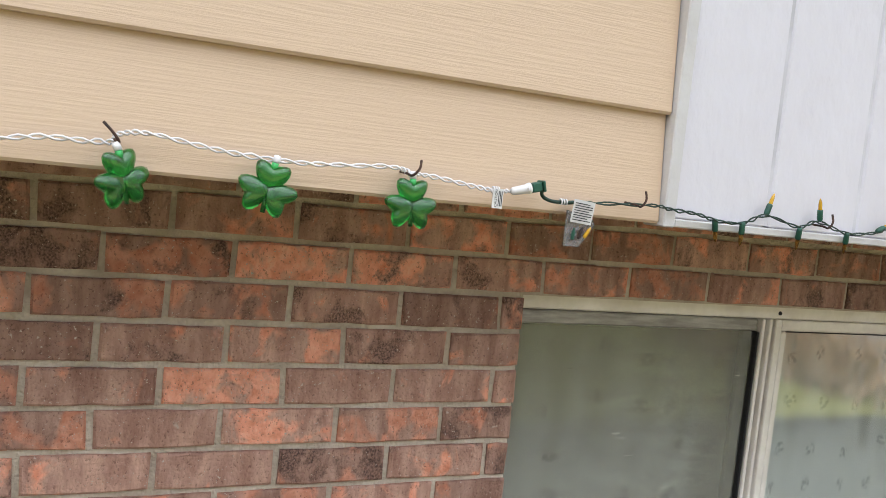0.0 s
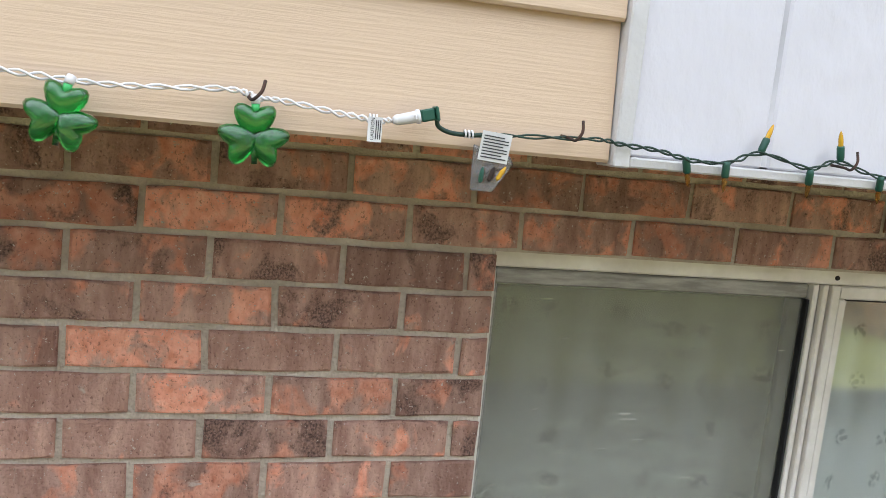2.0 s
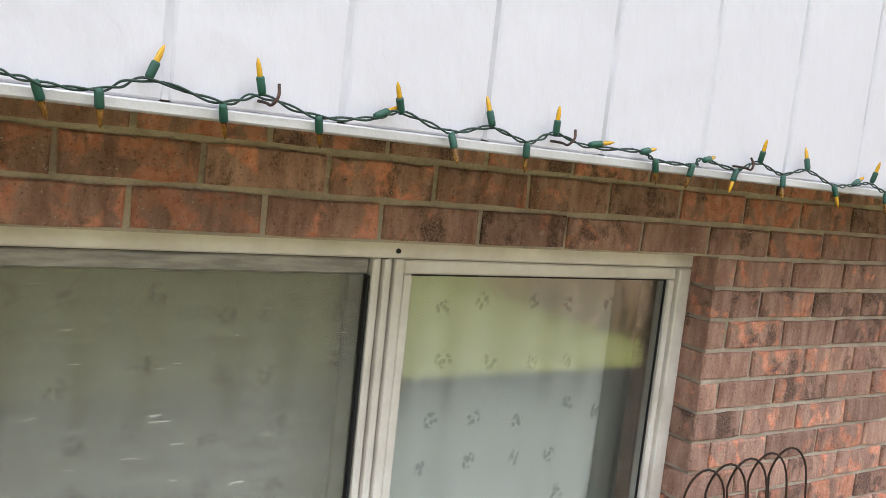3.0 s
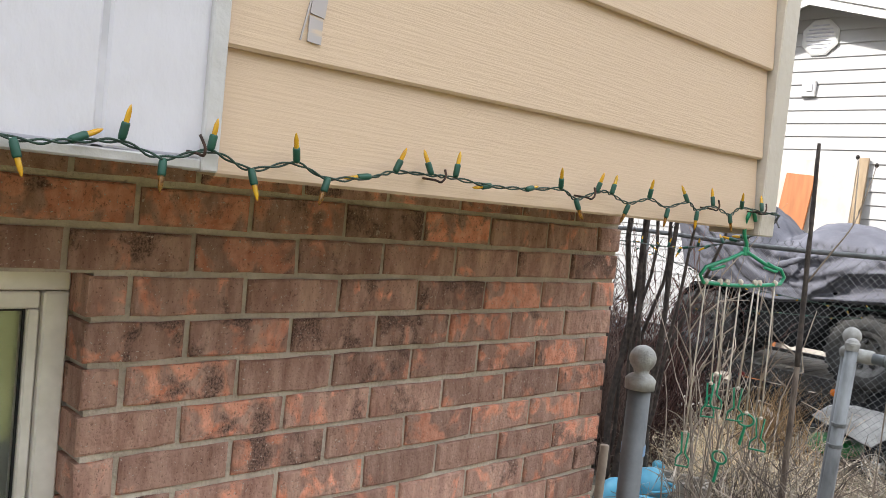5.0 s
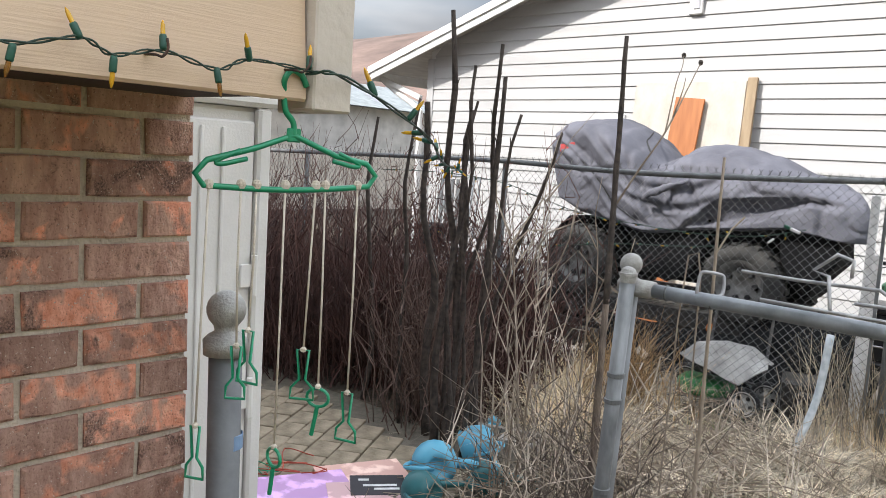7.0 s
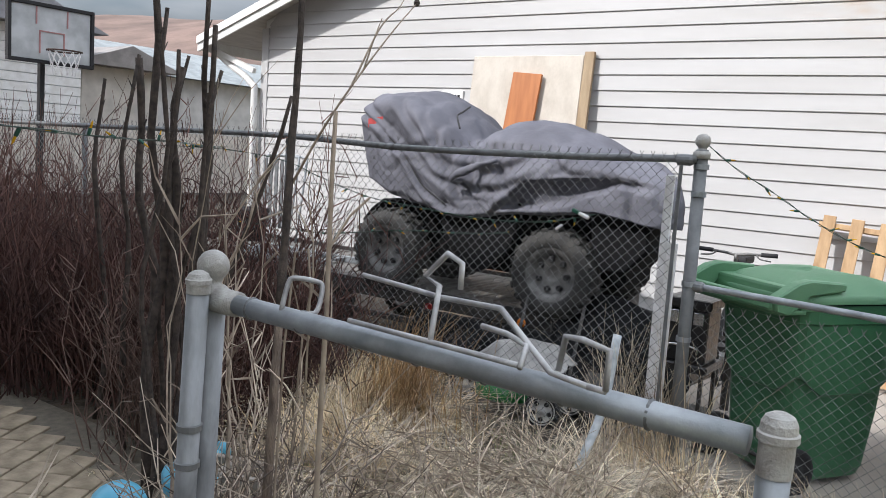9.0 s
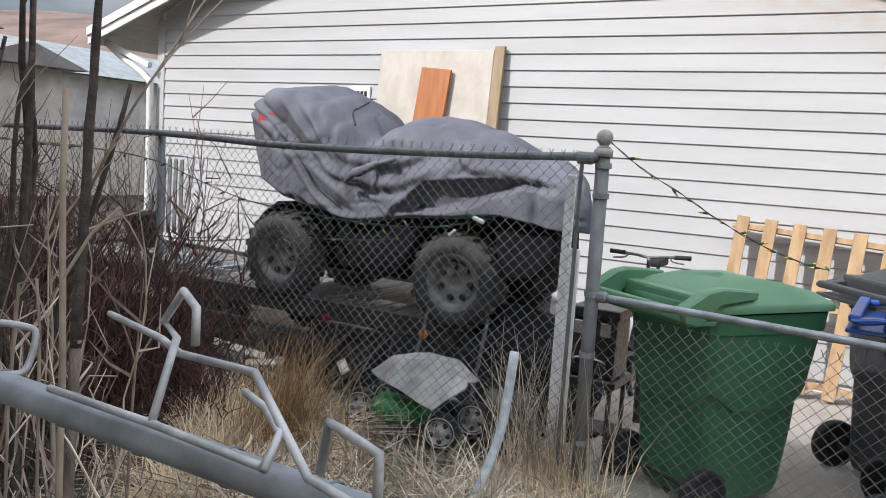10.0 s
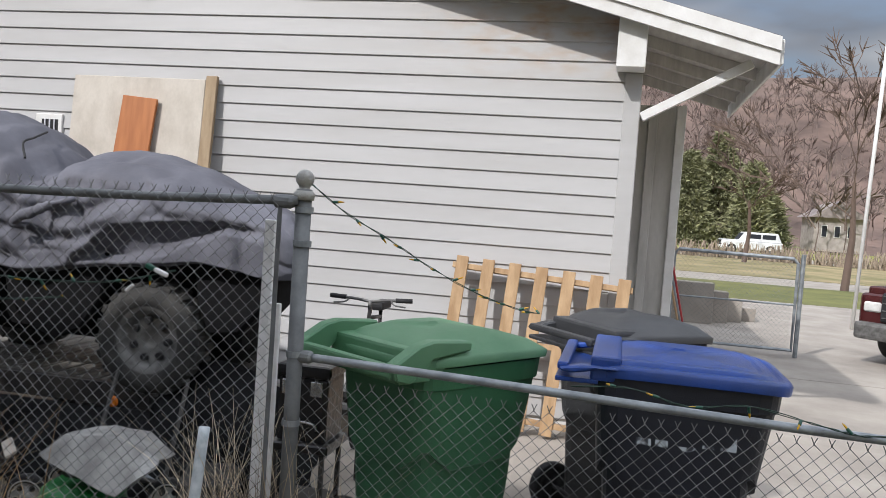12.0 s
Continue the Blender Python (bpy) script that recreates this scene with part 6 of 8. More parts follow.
# ---- clothes-hanger wind chime ----
hg = thing("hanger_chime", "green plastic clothes hanger hung with strings and little green hangers", "hanger", (3.79, 0.95, 1.5))
A, B, T, K = Vector((3.670, 0.972, 1.531)), Vector((3.912, 0.909, 1.537)), Vector((3.797, 0.945, 1.606)), Vector((3.789, 0.938, 1.694))
ax = (B - A).normalized()
bar = [A.lerp(B, s) + Vector((0, 0, -0.006 * math.sin(math.pi * s))) for s in [i / 10 for i in range(11)]]
ring = [A + Vector((0, 0, 0.0))] + bar[1:-1] + [B, B + ax * 0.012 + Vector((0, 0, 0.016)), B - ax * 0.004 + Vector((0, 0, 0.034)), B.lerp(T, 0.45) + Vector((0, 0, 0.012)), T + Vector((0, 0, 0.0)), A.lerp(T, 0.55) + Vector((0, 0, 0.012)), A + ax * 0.004 + Vector((0, 0, 0.034)), A - ax * 0.012 + Vector((0, 0, 0.016))]
part("frame", tubed(ring, 0.0044, 10, True), GRN, hg, smooth=True)
for base, s in ((A, 1), (B, -1)):
    part("strap_hook", tubed(smooth_path([base + ax * 0.050 * s + Vector((0, 0, 0.048)), base + ax * 0.018 * s + Vector((0, 0, 0.034)), base + ax * 0.024 * s + Vector((0, 0, 0.029)), base + ax * 0.060 * s + Vector((0, 0, 0.037))], 4), 0.0036, 8), GRN, hg, smooth=True)
hk = [T, T + Vector((-0.002, 0, 0.018)), T + Vector((-0.016, 0, 0.034)), T + Vector((-0.020, 0, 0.060)), K + Vector((-0.016, 0, -0.010)), K + Vector((-0.004, 0, 0.002)), K + Vector((0.012, 0, -0.003)), K + Vector((0.022, 0, -0.018))]
part("hook", tubed(smooth_path(hk, 6), 0.0044, 10), GRN, hg, smooth=True)
part("web", boxed((-0.012, -0.003, -0.010), (0.012, 0.003, 0.010), 0.002, Matrix.Translation(T)), GRN, hg)
rc = random.Random(3)
for s, ln, kind_ in ((0.03, 0.335, 1), (0.21, 0.225, 1), (0.30, 0.205, 2), (0.47, 0.385, 3), (0.66, 0.245, 2), (0.72, 0.30, 3), (0.93, 0.315, 2)):
    p = A.lerp(B, s)
    q = p + Vector((rc.uniform(-0.012, 0.0), rc.uniform(-0.01, 0.01), -ln))
    st = part("string", tubed([p + Vector((0, 0, 0.006)), p.lerp(q, 0.5) + Vector((rc.uniform(-.002, .002), 0, 0)), q], 0.0017, 6), STRING, hg, "knotted white cotton string", smooth=True)
    part("knot", lathed([(0, -0.006), (0.006, -0.004), (0.007, 0.002), (0.005, 0.007), (0, 0.009)], tuple(p), 8), STRING, st)
    part("knot", lathed([(0, -0.004), (0.0045, -0.002), (0.005, 0.002), (0, 0.007)], tuple(q), 8), STRING, st)
    if kind_:
        w = 0.013 if kind_ != 1 else 0.010
        ua = rc.uniform(1.3, 2.5)
        u = Vector((math.cos(ua), math.sin(ua), 0))
        dn = Vector((0, 0, -1))
        if kind_ == 3:
            loop = [q + u * (0.018 * math.cos(a)) + dn * (0.016 + 0.014 * math.sin(a)) for a in [2 * math.pi * i / 14 for i in range(14)]]
            lp = part("clip", tubed(loop, 0.0026, 6, True), GRN, st, "green wire loop", smooth=True)
            part("tail", tubed([q + dn * 0.030, q + dn * 0.075 + u * 0.008], 0.0036, 6), GRN, st)
        else:
            loop = [q + u * -w * 0.7, q + u * w * 0.7, q + u * w * 0.35 + dn * 0.045, q + u * w * 1.3 + dn * 0.058, q + u * w * 1.4 + dn * 0.075, q - u * w * 1.4 + dn * 0.075, q - u * w * 1.3 + dn * 0.058, q - u * w * 0.35 + dn * 0.045]
            part("clip", tubed(loop, 0.0022, 6, True), GRN, st, "small green plastic hanger", smooth=True)

# ---- resin cabinet behind the corner ----
cab = thing("storage_cabinet", "pale grey resin storage cabinet with hinged doors", "cabinet", (4.22, 2.3, 0))
part("body", boxed((3.90, 2.05, 0.0), (4.54, 2.55, 1.70), 0.012), RESIN, cab)
part("door", boxed((3.92, 2.025, 0.05), (4.20, 2.048, 1.66), 0.006), RESIN, cab, "ribbed resin door")
dr = part("door", boxed((4.205, 2.025, 0.05), (4.485, 2.048, 1.66), 0.006), RESIN, cab)
for z_ in (0.22, 0.42, 0.62, 0.82, 1.02, 1.22, 1.42, 1.60):
    dw = part("drawer", boxed((3.930, 2.012, z_ - 0.17 if z_ < 1.6 else 1.435), (4.19, 2.0245, z_), 0.004), RESIN, cab, "shallow stacked drawer front")
    part("lip", boxed((3.930, 2.000, z_ + 0.002), (4.19, 2.0245, z_ + 0.014), 0.003), RESIN, dw)
for x in (4.30, 4.37):
    part("rib", boxed((x, 2.016, 0.08), (x + 0.012, 2.0245, 1.64), 0.003), RESIN, dr)
part("stile", boxed((4.49, 2.012, 0.0), (4.535, 2.048, 1.70), 0.008), RESIN, cab)
for z_ in (0.35, 0.78, 1.15):
    part("hinge", tubed([(4.485, 2.008, z_), (4.485, 2.008, z_ + 0.12)], 0.010, 8), RESIN, cab)
    part("hinge_leaf", boxed((4.44, 2.010, z_ + 0.025), (4.48, 2.020, z_ + 0.095), 0.003), RESIN, cab)
part("lid", boxed((3.89, 2.0, 1.702), (4.56, 2.57, 1.74), 0.012), RESIN, cab)

# ---- wire border hoops leaning on the brick ----
edg = thing("border_hoops", "rusty wire hoop border edging leaning on the brick wall", "garden edging", (2.65, 1.27, 0))
for i in range(5):
    x = 2.43 + i * 0.066
    yy = 1.285 - i * 0.004
    zt_ = 1.005 + i * 0.008
    pts = [(x - 0.01, yy - 0.14, 0.0)] + [(x + 0.050 + 0.050 * math.cos(a) * -1, yy - 0.003 * k, zt_ - 0.06 + 0.07 * math.sin(a)) for k, a in enumerate([math.pi * j / 10 for j in range(11)])] + [(x + 0.11, yy - 0.14, 0.0)]
    part("hoop", tubed(pts, 0.0028, 6), IRON, edg, smooth=True)
for z_ in (0.25, 0.6):
    part("cross_wire", tubed([(2.40, 1.29 - 0.14 * (1 - z_), z_), (2.84, 1.27 - 0.14 * (1 - z_), z_)], 0.0025, 6), IRON, edg)

# ---- tube rack tied on the gate ----
RACKM = mat("worn_grey_strap", (0.50, 0.50, 0.50), 0.5, 0.3, col2=(0.26, 0.26, 0.265), scale=20, fine=0.15)
rk = thing("tube_rack", "bent grey tube rack lying along the gate's top rail", "rack", (5.25, 0.6, 1.25))
def bent(pts, r=0.0050):
    return tubed(pts, r, 8)
part("bar", bent([(5.235, 0.80, 1.268), (5.240, 0.62, 1.262), (5.225, 0.45, 1.262)]), RACKM, rk, smooth=True)
part("loop", bent(smooth_path([(5.25, 0.985, 1.252), (5.268, 0.987, 1.304), (5.278, 0.978, 1.314), (5.300, 0.943, 1.310), (5.304, 0.932, 1.300), (5.288, 0.925, 1.262), (5.275, 0.932, 1.252), (5.25, 0.965, 1.250)], 3)), RACKM, rk, smooth=True)
part("upright", bent([(5.240, 0.625, 1.262), (5.300, 0.655, 1.345), (5.320, 0.700, 1.355), (5.290, 0.635, 1.405), (5.268, 0.590, 1.395), (5.27, 0.592, 1.352)]), RACKM, rk, smooth=True)
part("arm", bent([(5.42, 0.93, 1.315), (5.36, 0.75, 1.318), (5.305, 0.655, 1.325), (5.300, 0.53, 1.327), (5.24, 0.40, 1.258), (5.222, 0.33, 1.256)]), RACKM, rk, smooth=True)
part("arm", bent([(5.36, 0.60, 1.277), (5.31, 0.52, 1.285), (5.26, 0.455, 1.285), (5.225, 0.445, 1.258)]), RACKM, rk, smooth=True)
part("loop", bent([(5.215, 0.30, 1.258), (5.205, 0.295, 1.318), (5.222, 0.345, 1.322), (5.250, 0.385, 1.315), (5.248, 0.392, 1.262)]), RACKM, rk, smooth=True)
part("arm", bent([(5.222, 0.33, 1.256), (5.215, 0.30, 1.257)]), RACKM, rk, smooth=True)

# ---- white batten, pale pipe, things by the tall fence ----
bt = thing("white_batten", "peeling white-painted batten standing behind the fence", "batten", (8.12, 1.27, 0))
part("lath", boxed((8.105, 1.225, 0.0), (8.125, 1.275, 1.20), 0.003, pose(0, 0, 0)), mat("peeling_white", (0.87, 0.86, 0.86), 0.7, col2=(0.70, 0.69, 0.68), scale=16, bump=0.3), bt)
part("lath", boxed((8.128, 1.278, 0.0), (8.148, 1.322, 1.53), 0.003), mat("peeling_white_two", (0.84, 0.84, 0.85), 0.7, col2=(0.66, 0.655, 0.65), scale=16, bump=0.3), bt)
pipe = thing("plastic_pipe", "pale blue-grey plastic pipe leaning on the fence", "pipe", (7.6, 1.4, 0))
part("tube", tubed(smooth_path([(7.60, 1.46, 0.0), (7.70, 1.43, 0.18), (7.775, 1.385, 0.42), (7.80, 1.36, 0.76)], 6), 0.021, 12), mat("pale_pipe", (0.62, 0.66, 0.69), 0.5, col2=(0.36, 0.42, 0.46), scale=22), pipe, smooth=True)

mower = thing("lawn_mower", "old lawn mower with a green deck and a crumpled silver cover", "lawn mower", (8.5, 2.15, 0))
part("deck", lathed([(0, 0.09), (0.17, 0.09), (0.20, 0.11), (0.19, 0.17), (0.15, 0.20), (0, 0.20)], (8.50, 2.34, 0), 20), mat("mower_green", (0.01, 0.20, 0.04), 0.4, scale=10), mower, "bright green deck", smooth=True)
for x, y in ((8.35, 2.01), (8.44, 2.60), (8.66, 1.98), (8.70, 2.58)):
    wh = part("wheel", lathed([(0.07, -0.022), (0.095, -0.024), (0.108, -0.014), (0.108, 0.014), (0.095, 0.024), (0.07, 0.022)], sides=24, m=pose(x, y, 0.11, 0, 90, 14)), BLACK, mower, "black mower wheel", smooth=True)
    hubm = pose(x, y, 0.11, 0, 90, 14)
    hb = part("hub", lathed([(0, -0.024), (0.018, -0.026), (0.022, -0.018), (0.074, -0.014), (0.078, -0.025), (0.085, -0.026), (0.085, 0.01), (0, 0.01)], sides=20, m=hubm), mat("silver_hub", (0.50, 0.50, 0.49), 0.4, 0.2, scale=10), wh, "silver spoked hub", smooth=True)
    for i in range(5):
        a = 2 * math.pi * i / 5
        part("slot", lathed([(0, -0.0195), (0.014, -0.0195), (0.016, -0.011), (0, -0.011)], sides=10, m=hubm @ Matrix.Translation((0.050 * math.cos(a), 0.050 * math.sin(a), 0))), BLACK, hb)
bm = bmesh.new()
FOLD = (((8.36, 2.49, 0.345), (8.30, 2.29, 0.315), (8.27, 2.02, 0.25), (8.33, 1.87, 0.375)), ((8.42, 2.40, 0.447), (8.40, 2.27, 0.455), (8.40, 2.09, 0.464), (8.42, 1.90, 0.40)), ((8.64, 2.45, 0.40), (8.64, 2.28, 0.45), (8.63, 2.08, 0.44), (8.60, 1.93, 0.36)))
n = 5
gr = []
for i in range(2 * n + 1):
    a, fa = min(i // n, 1), i / n - min(i // n, 1)
    row = []
    for j in range(3 * n + 1):
        c, fc = min(j // n, 2), j / n - min(j // n, 2)
        p = Vector(FOLD[a][c]).lerp(Vector(FOLD[a][c + 1]), fc).lerp(Vector(FOLD[a + 1][c]).lerp(Vector(FOLD[a + 1][c + 1]), fc), fa)
        row.append(bm.verts.new(p + Vector((0.008 * noise.noise(p * 9), 0.008 * noise.noise(p * 11 + Vector((3, 0, 0))), 0.013 * noise.noise(p * 9)))))
    gr.append(row)
for i in range(2 * n):
    for j in range(3 * n):
        bm.faces.new((gr[i][j], gr[i + 1][j], gr[i + 1][j + 1], gr[i][j + 1]))
rr_ = bmesh.ops.extrude_face_region(bm, geom=bm.faces[:])
bmesh.ops.translate(bm, vec=(0.004, 0, -0.006), verts=[v for v in rr_["geom"] if isinstance(v, bmesh.types.BMVert)])
part("cover", bm, mat("silver_sheet", (0.44, 0.435, 0.42), 0.5, 0.2, col2=(0.24, 0.235, 0.225), scale=9, bump=0.2), mower, "crumpled silver sheet cover")
part("engine", boxed((8.42, 2.10, 0.231), (8.58, 2.42, 0.31), 0.02), DARKM, mower, "black engine housing")
for y in (2.0, 2.42):
    part("handle", tubed([(8.62, y, 0.14), (9.0, y + 0.1, 0.62)], 0.011, 8), DARKM, mower)
for i, (x, y, z_, w, h, rz) in enumerate(((8.55, 1.72, 0.02, 0.30, 0.30, 20), (8.45, 1.62, 0.02, 0.16, 0.24, -15))):
    box_c = boxed((-w / 2, -0.12, 0), (w / 2, 0.12, h), 0.02, pose(x, y, z_, 0, 0, rz))
    solid("plastic_crate", box_c, DARKM, "dark plastic crate among the weeds behind the fence", "crate")

tb = thing("tool_box", "black plastic tool box on a steel stand behind the corner post", "tool box", (8.72, 1.30, gz(8.7, 1.3)))
TBM = mat("gloss_black_plastic", (0.012, 0.012, 0.014), 0.3, scale=8, bump=0.5, bscale=30)
part("body", boxed((8.60, 1.18, 0.50), (8.84, 1.42, 0.80), 0.018, None, 2), TBM, tb)
part("tray", boxed((8.575, 1.155, 0.455), (8.865, 1.445, 0.499), 0.008), TBM, tb, "black lipped tray")
part("lid", boxed((8.585, 1.165, 0.801), (8.855, 1.435, 0.86), 0.02, None, 2), TBM, tb)
# Bright clips added in place of silver glints on the black box.
for y_ in (1.20, 1.34):
    part("latch", boxed((8.588, y_, 0.72), (8.599, y_ + 0.06, 0.79), 0.003), CHROME, tb, "bright metal clip standing in for a glint")
part("handle", tubed(smooth_path([(8.59, 1.22, 0.56), (8.57, 1.23, 0.60), (8.57, 1.37, 0.60), (8.59, 1.38, 0.56)], 4), 0.008, 8), CHROME, tb, "worn chrome grab handle", smooth=True)
for x_ in (8.60, 8.83):
    for y_ in (1.18, 1.41):
        part("leg", boxed((x_, y_, -0.02), (x_ + 0.02, y_ + 0.02, 0.454)), DARKM, tb)
part("shelf", boxed((8.622, 1.18, 0.20), (8.828, 1.43, 0.215), 0.002), DARKM, tb)

# ---- patio corner ----
def watering_can(at, turn, material, label, s=1.0, tip=0.0):
    m = pose(*at, tip, 0, turn) @ Matrix.Diagonal((s, s, s, 1))
    c = thing("watering_can", label, "watering can", m=pose(*at, 0, 0, turn))
    S = pose(0, 0, 0, tip, 0, 0) @ Matrix.Diagonal((s, s, s, 1))
    def put(pn, bm, **k):
        bm.transform(S)
        return part(pn, bm, material, c, local=True, smooth=True, **k)
    put("body", lathed([(0, 0), (0.085, 0), (0.105, 0.02), (0.115, 0.08), (0.10, 0.15), (0.07, 0.185), (0.05, 0.19), (0.045, 0.18), (0, 0.175)], sides=20))
    put("spout", tube(bmesh.new(), smooth_path([(0.08, 0, 0.05), (0.16, 0, 0.09), (0.21, 0, 0.15), (0.26, 0, 0.20)], 4), [0.03 - 0.0012 * i for i in range(13)], 10))
    put("rose", lathed([(0, 0), (0.02, 0), (0.045, 0.03), (0.04, 0.038), (0, 0.04)], sides=16, m=pose(0.255, 0, 0.195, 0, 50, 0)))
    put("handle", tubed(smooth_path([(-0.02, 0, 0.185), (-0.09, 0, 0.22), (-0.15, 0, 0.16), (-0.11, 0, 0.06)], 5), 0.012, 8))
    return c


watering_can((6.24, 2.63, 0.09), 45, TEAL, "sky-blue plastic watering can lying on the pavers", 0.98, 70)
watering_can((6.01, 2.62, 0.10), -40, TEAL, "sky-blue plastic watering can tipped on its side", 1.0, 80)
watering_can((6.13, 2.38, 0.07), -30, TEALD, "dark teal plastic watering can tipped over", 0.75, 85)
watering_can((5.74, 2.50, 0.07), 0, TEALD, "dark teal plastic watering can in the grass", 0.8, 85)
bk = thing("concrete_block", "hollow pale concrete block half sunk in the grass", "block", m=pose(6.44, 2.50, 0.02, 0, 0, -70))
for lo, hi in (((-0.20, -0.10, 0), (0.20, -0.07, 0.16)), ((-0.20, 0.07, 0), (0.20, 0.10, 0.16)), ((-0.20, -0.069, 0), (-0.17, 0.069, 0.16)), ((0.17, -0.069, 0), (0.20, 0.069, 0.16)), ((-0.015, -0.069, 0), (0.015, 0.069, 0.16))):
    part("web", boxed(lo, hi, 0.004), CONC, bk, local=True)
SHEETS = ((5.77, 2.86, 0.44, 0.28, -26, (0.70, 0.42, 0.36), "coral-printed board lying on the pavers"), (5.40, 2.90, 0.50, 0.34, -26, (0.52, 0.30, 0.58), "purple printed sheet lying on the patio"),
          (5.62, 2.62, 0.42, 0.30, -35, (0.62, 0.40, 0.42), "pink printed sheet lying on the patio"), (5.70, 2.68, 0.26, 0.22, -40, (0.025, 0.022, 0.03), "black sign board with worn white script"))
for i, (x, y, w, h, rz, c, lab) in enumerate(SHEETS):
    sm = mat("printed_sheet", c, 0.5, col2=tuple(min(1, k * 1.5 + 0.1) for k in c) if i < 3 else tuple(k * 0.8 for k in c), scale=7, contrast=(0.42, 0.5))
    sh_ = thing("printed_board", lab, "board", m=pose(x, y, 0.012 + 0.006 * i, 1.5, -1, rz))
    part("sheet", boxed((-w / 2, -h / 2, 0), (w / 2, h / 2, 0.006), 0.001), sm, sh_, local=True)
    if i == 3:
        for k, (bx, by, bw_) in enumerate(((-0.09, 0.045, 0.05), (-0.07, -0.02, 0.16), (-0.02, -0.06, 0.12))):
            part("print_bar", boxed((bx, by, 0.0065), (bx + bw_, by + 0.022, 0.0075), 0), PAPER, sh_, local=True)
twine = thing("red_twine", "tangle of thin red and green twine on the pavers", "twine", (5.4, 3.2, 0.0))
rt = random.Random(9)
RTW = mat("red_twine_a", (0.45, 0.06, 0.03), 0.6, scale=9)
for k in range(9):
    base_ = Vector((5.35 + rt.uniform(-.25, .35), 3.2 + rt.uniform(-.2, .35), 0.02))
    part("loop", tubed(smooth_path([base_ + Vector((rt.uniform(-.14, .14), rt.uniform(-.14, .14), rt.uniform(0, .05))) for _ in range(6)], 4), 0.003, 5), RTW if k % 3 else GRN, twine)
solid("garden_stake", tubed([(4.02, 1.42, 0.0), (3.95, 1.36, 1.02)], 0.013, 8), PALE, "pale wooden stake leaning beside the post", "stake", smooth=True)

# ---- trailer load, bicycle ----
pot = thing("plant_pot", "black plastic plant pot standing on the trailer", "pot", (10.15, 6.6, DK))
part("pot", lathed([(0, 0.0), (0.13, 0.0), (0.165, 0.30), (0.175, 0.30), (0.175, 0.34), (0.15, 0.34), (0.14, 0.27), (0, 0.27)], (10.15, 6.55, DK), 20), BLACK, pot, smooth=True)
lad = thing("folding_chair", "folded aluminium chair frame propped on the trailer", "chair", (10.4, 6.6, DK))
for i, x in enumerate((0.0, 0.12)):
    part("tube_frame", tubed(smooth_path([(10.35 + x, 6.80, DK), (10.50 + x, 6.76, 1.30), (10.52 + x, 6.70, 1.39), (10.52 + x, 6.32, 1.39), (10.50 + x, 6.26, 1.30), (10.35 + x, 6.22, DK)], 4), 0.012, 8), GALV, lad, smooth=True)
for i in range(5):
    part("strap", boxed((10.44, 6.34 + i * 0.085, DK + 0.12), (10.452, 6.385 + i * 0.085, 1.36), 0), GALVD, lad)
ldd = thing("step_ladder", "small aluminium step ladder lying on the trailer", "ladder", (9.6, 5.4, DK))
for x in (9.45, 9.80):
    part("rail", boxed((x, 4.75, DK + 0.005), (x + 0.025, 6.0, DK + 0.06), 0.003), GALV, ldd)
for i in range(5):
    part("rung", boxed((9.476, 4.9 + i * 0.25, DK + 0.02), (9.799, 4.95 + i * 0.25, DK + 0.045), 0.003), GALV, ldd)

bike = thing("bicycle", "bicycle with silver handlebars standing behind the green bin", "bicycle", (10.75, 1.9, -0.12))
BM = pose(10.90, 1.68, -0.11, 0, 0, -82) @ Matrix.Diagonal((1, 1, 1.14, 1))


def bz(x, y, z_):
    return tuple(BM @ Vector((x, y, z_)))


for y in (-0.35, 0.62):
    hub_ = Vector(bz(0, y, 0.285))
    w_ = part("wheel", lathed([(0.285, -0.015), (0.31, -0.02), (0.325, 0), (0.31, 0.02), (0.285, 0.015)], sides=36, m=Matrix.Translation(hub_) @ pose(0, 0, 0, 0, 0, -82) @ pose(0, 0, 0, 0, 90, 0)), BLACK, bike, "black bicycle tyre", smooth=True)
    bm = bmesh.new()
    for i in range(14):
        a = 2 * math.pi * i / 14
        tube(bm, [hub_, hub_ + pose(0, 0, 0, 0, 0, -82) @ Vector((0, 0.285 * math.cos(a), 0.285 * math.sin(a)))], 0.0015, 4)
    part("spokes", bm, GALV, w_)
for a, b in (((0, -0.35, 0.325), (0.0, -0.18, 0.86)), ((0, -0.18, 0.80), (0, 0.35, 0.75)), ((0, -0.20, 0.70), (0, 0.25, 0.30)), ((0, 0.25, 0.30), (0, 0.37, 0.82)), ((0, 0.25, 0.30), (0, 0.62, 0.325)), ((0, 0.35, 0.72), (0, 0.62, 0.325))):
    part("frame_tube", tubed([bz(*a), bz(*b)], 0.015, 8), DARKM, bike, smooth=True)
part("handlebar", tubed(smooth_path([bz(-0.27, -0.15, 0.92), bz(-0.10, -0.18, 0.915), bz(0, -0.19, 0.905), bz(0.10, -0.18, 0.915), bz(0.27, -0.15, 0.92)], 5), 0.011, 8), RIM, bike, "silver handlebar", smooth=True)
for k in (-1, 1):
    part("grip", tubed([bz(k * 0.18, -0.165, 0.919), bz(k * 0.30, -0.145, 0.921)], 0.017, 8), BLACK, bike, smooth=True)
    part("brake_lever", tubed(smooth_path([bz(k * 0.15, -0.18, 0.915), bz(k * 0.18, -0.225, 0.895), bz(k * 0.26, -0.215, 0.885)], 4), 0.006, 6), RIM, bike, "silver brake lever", smooth=True)
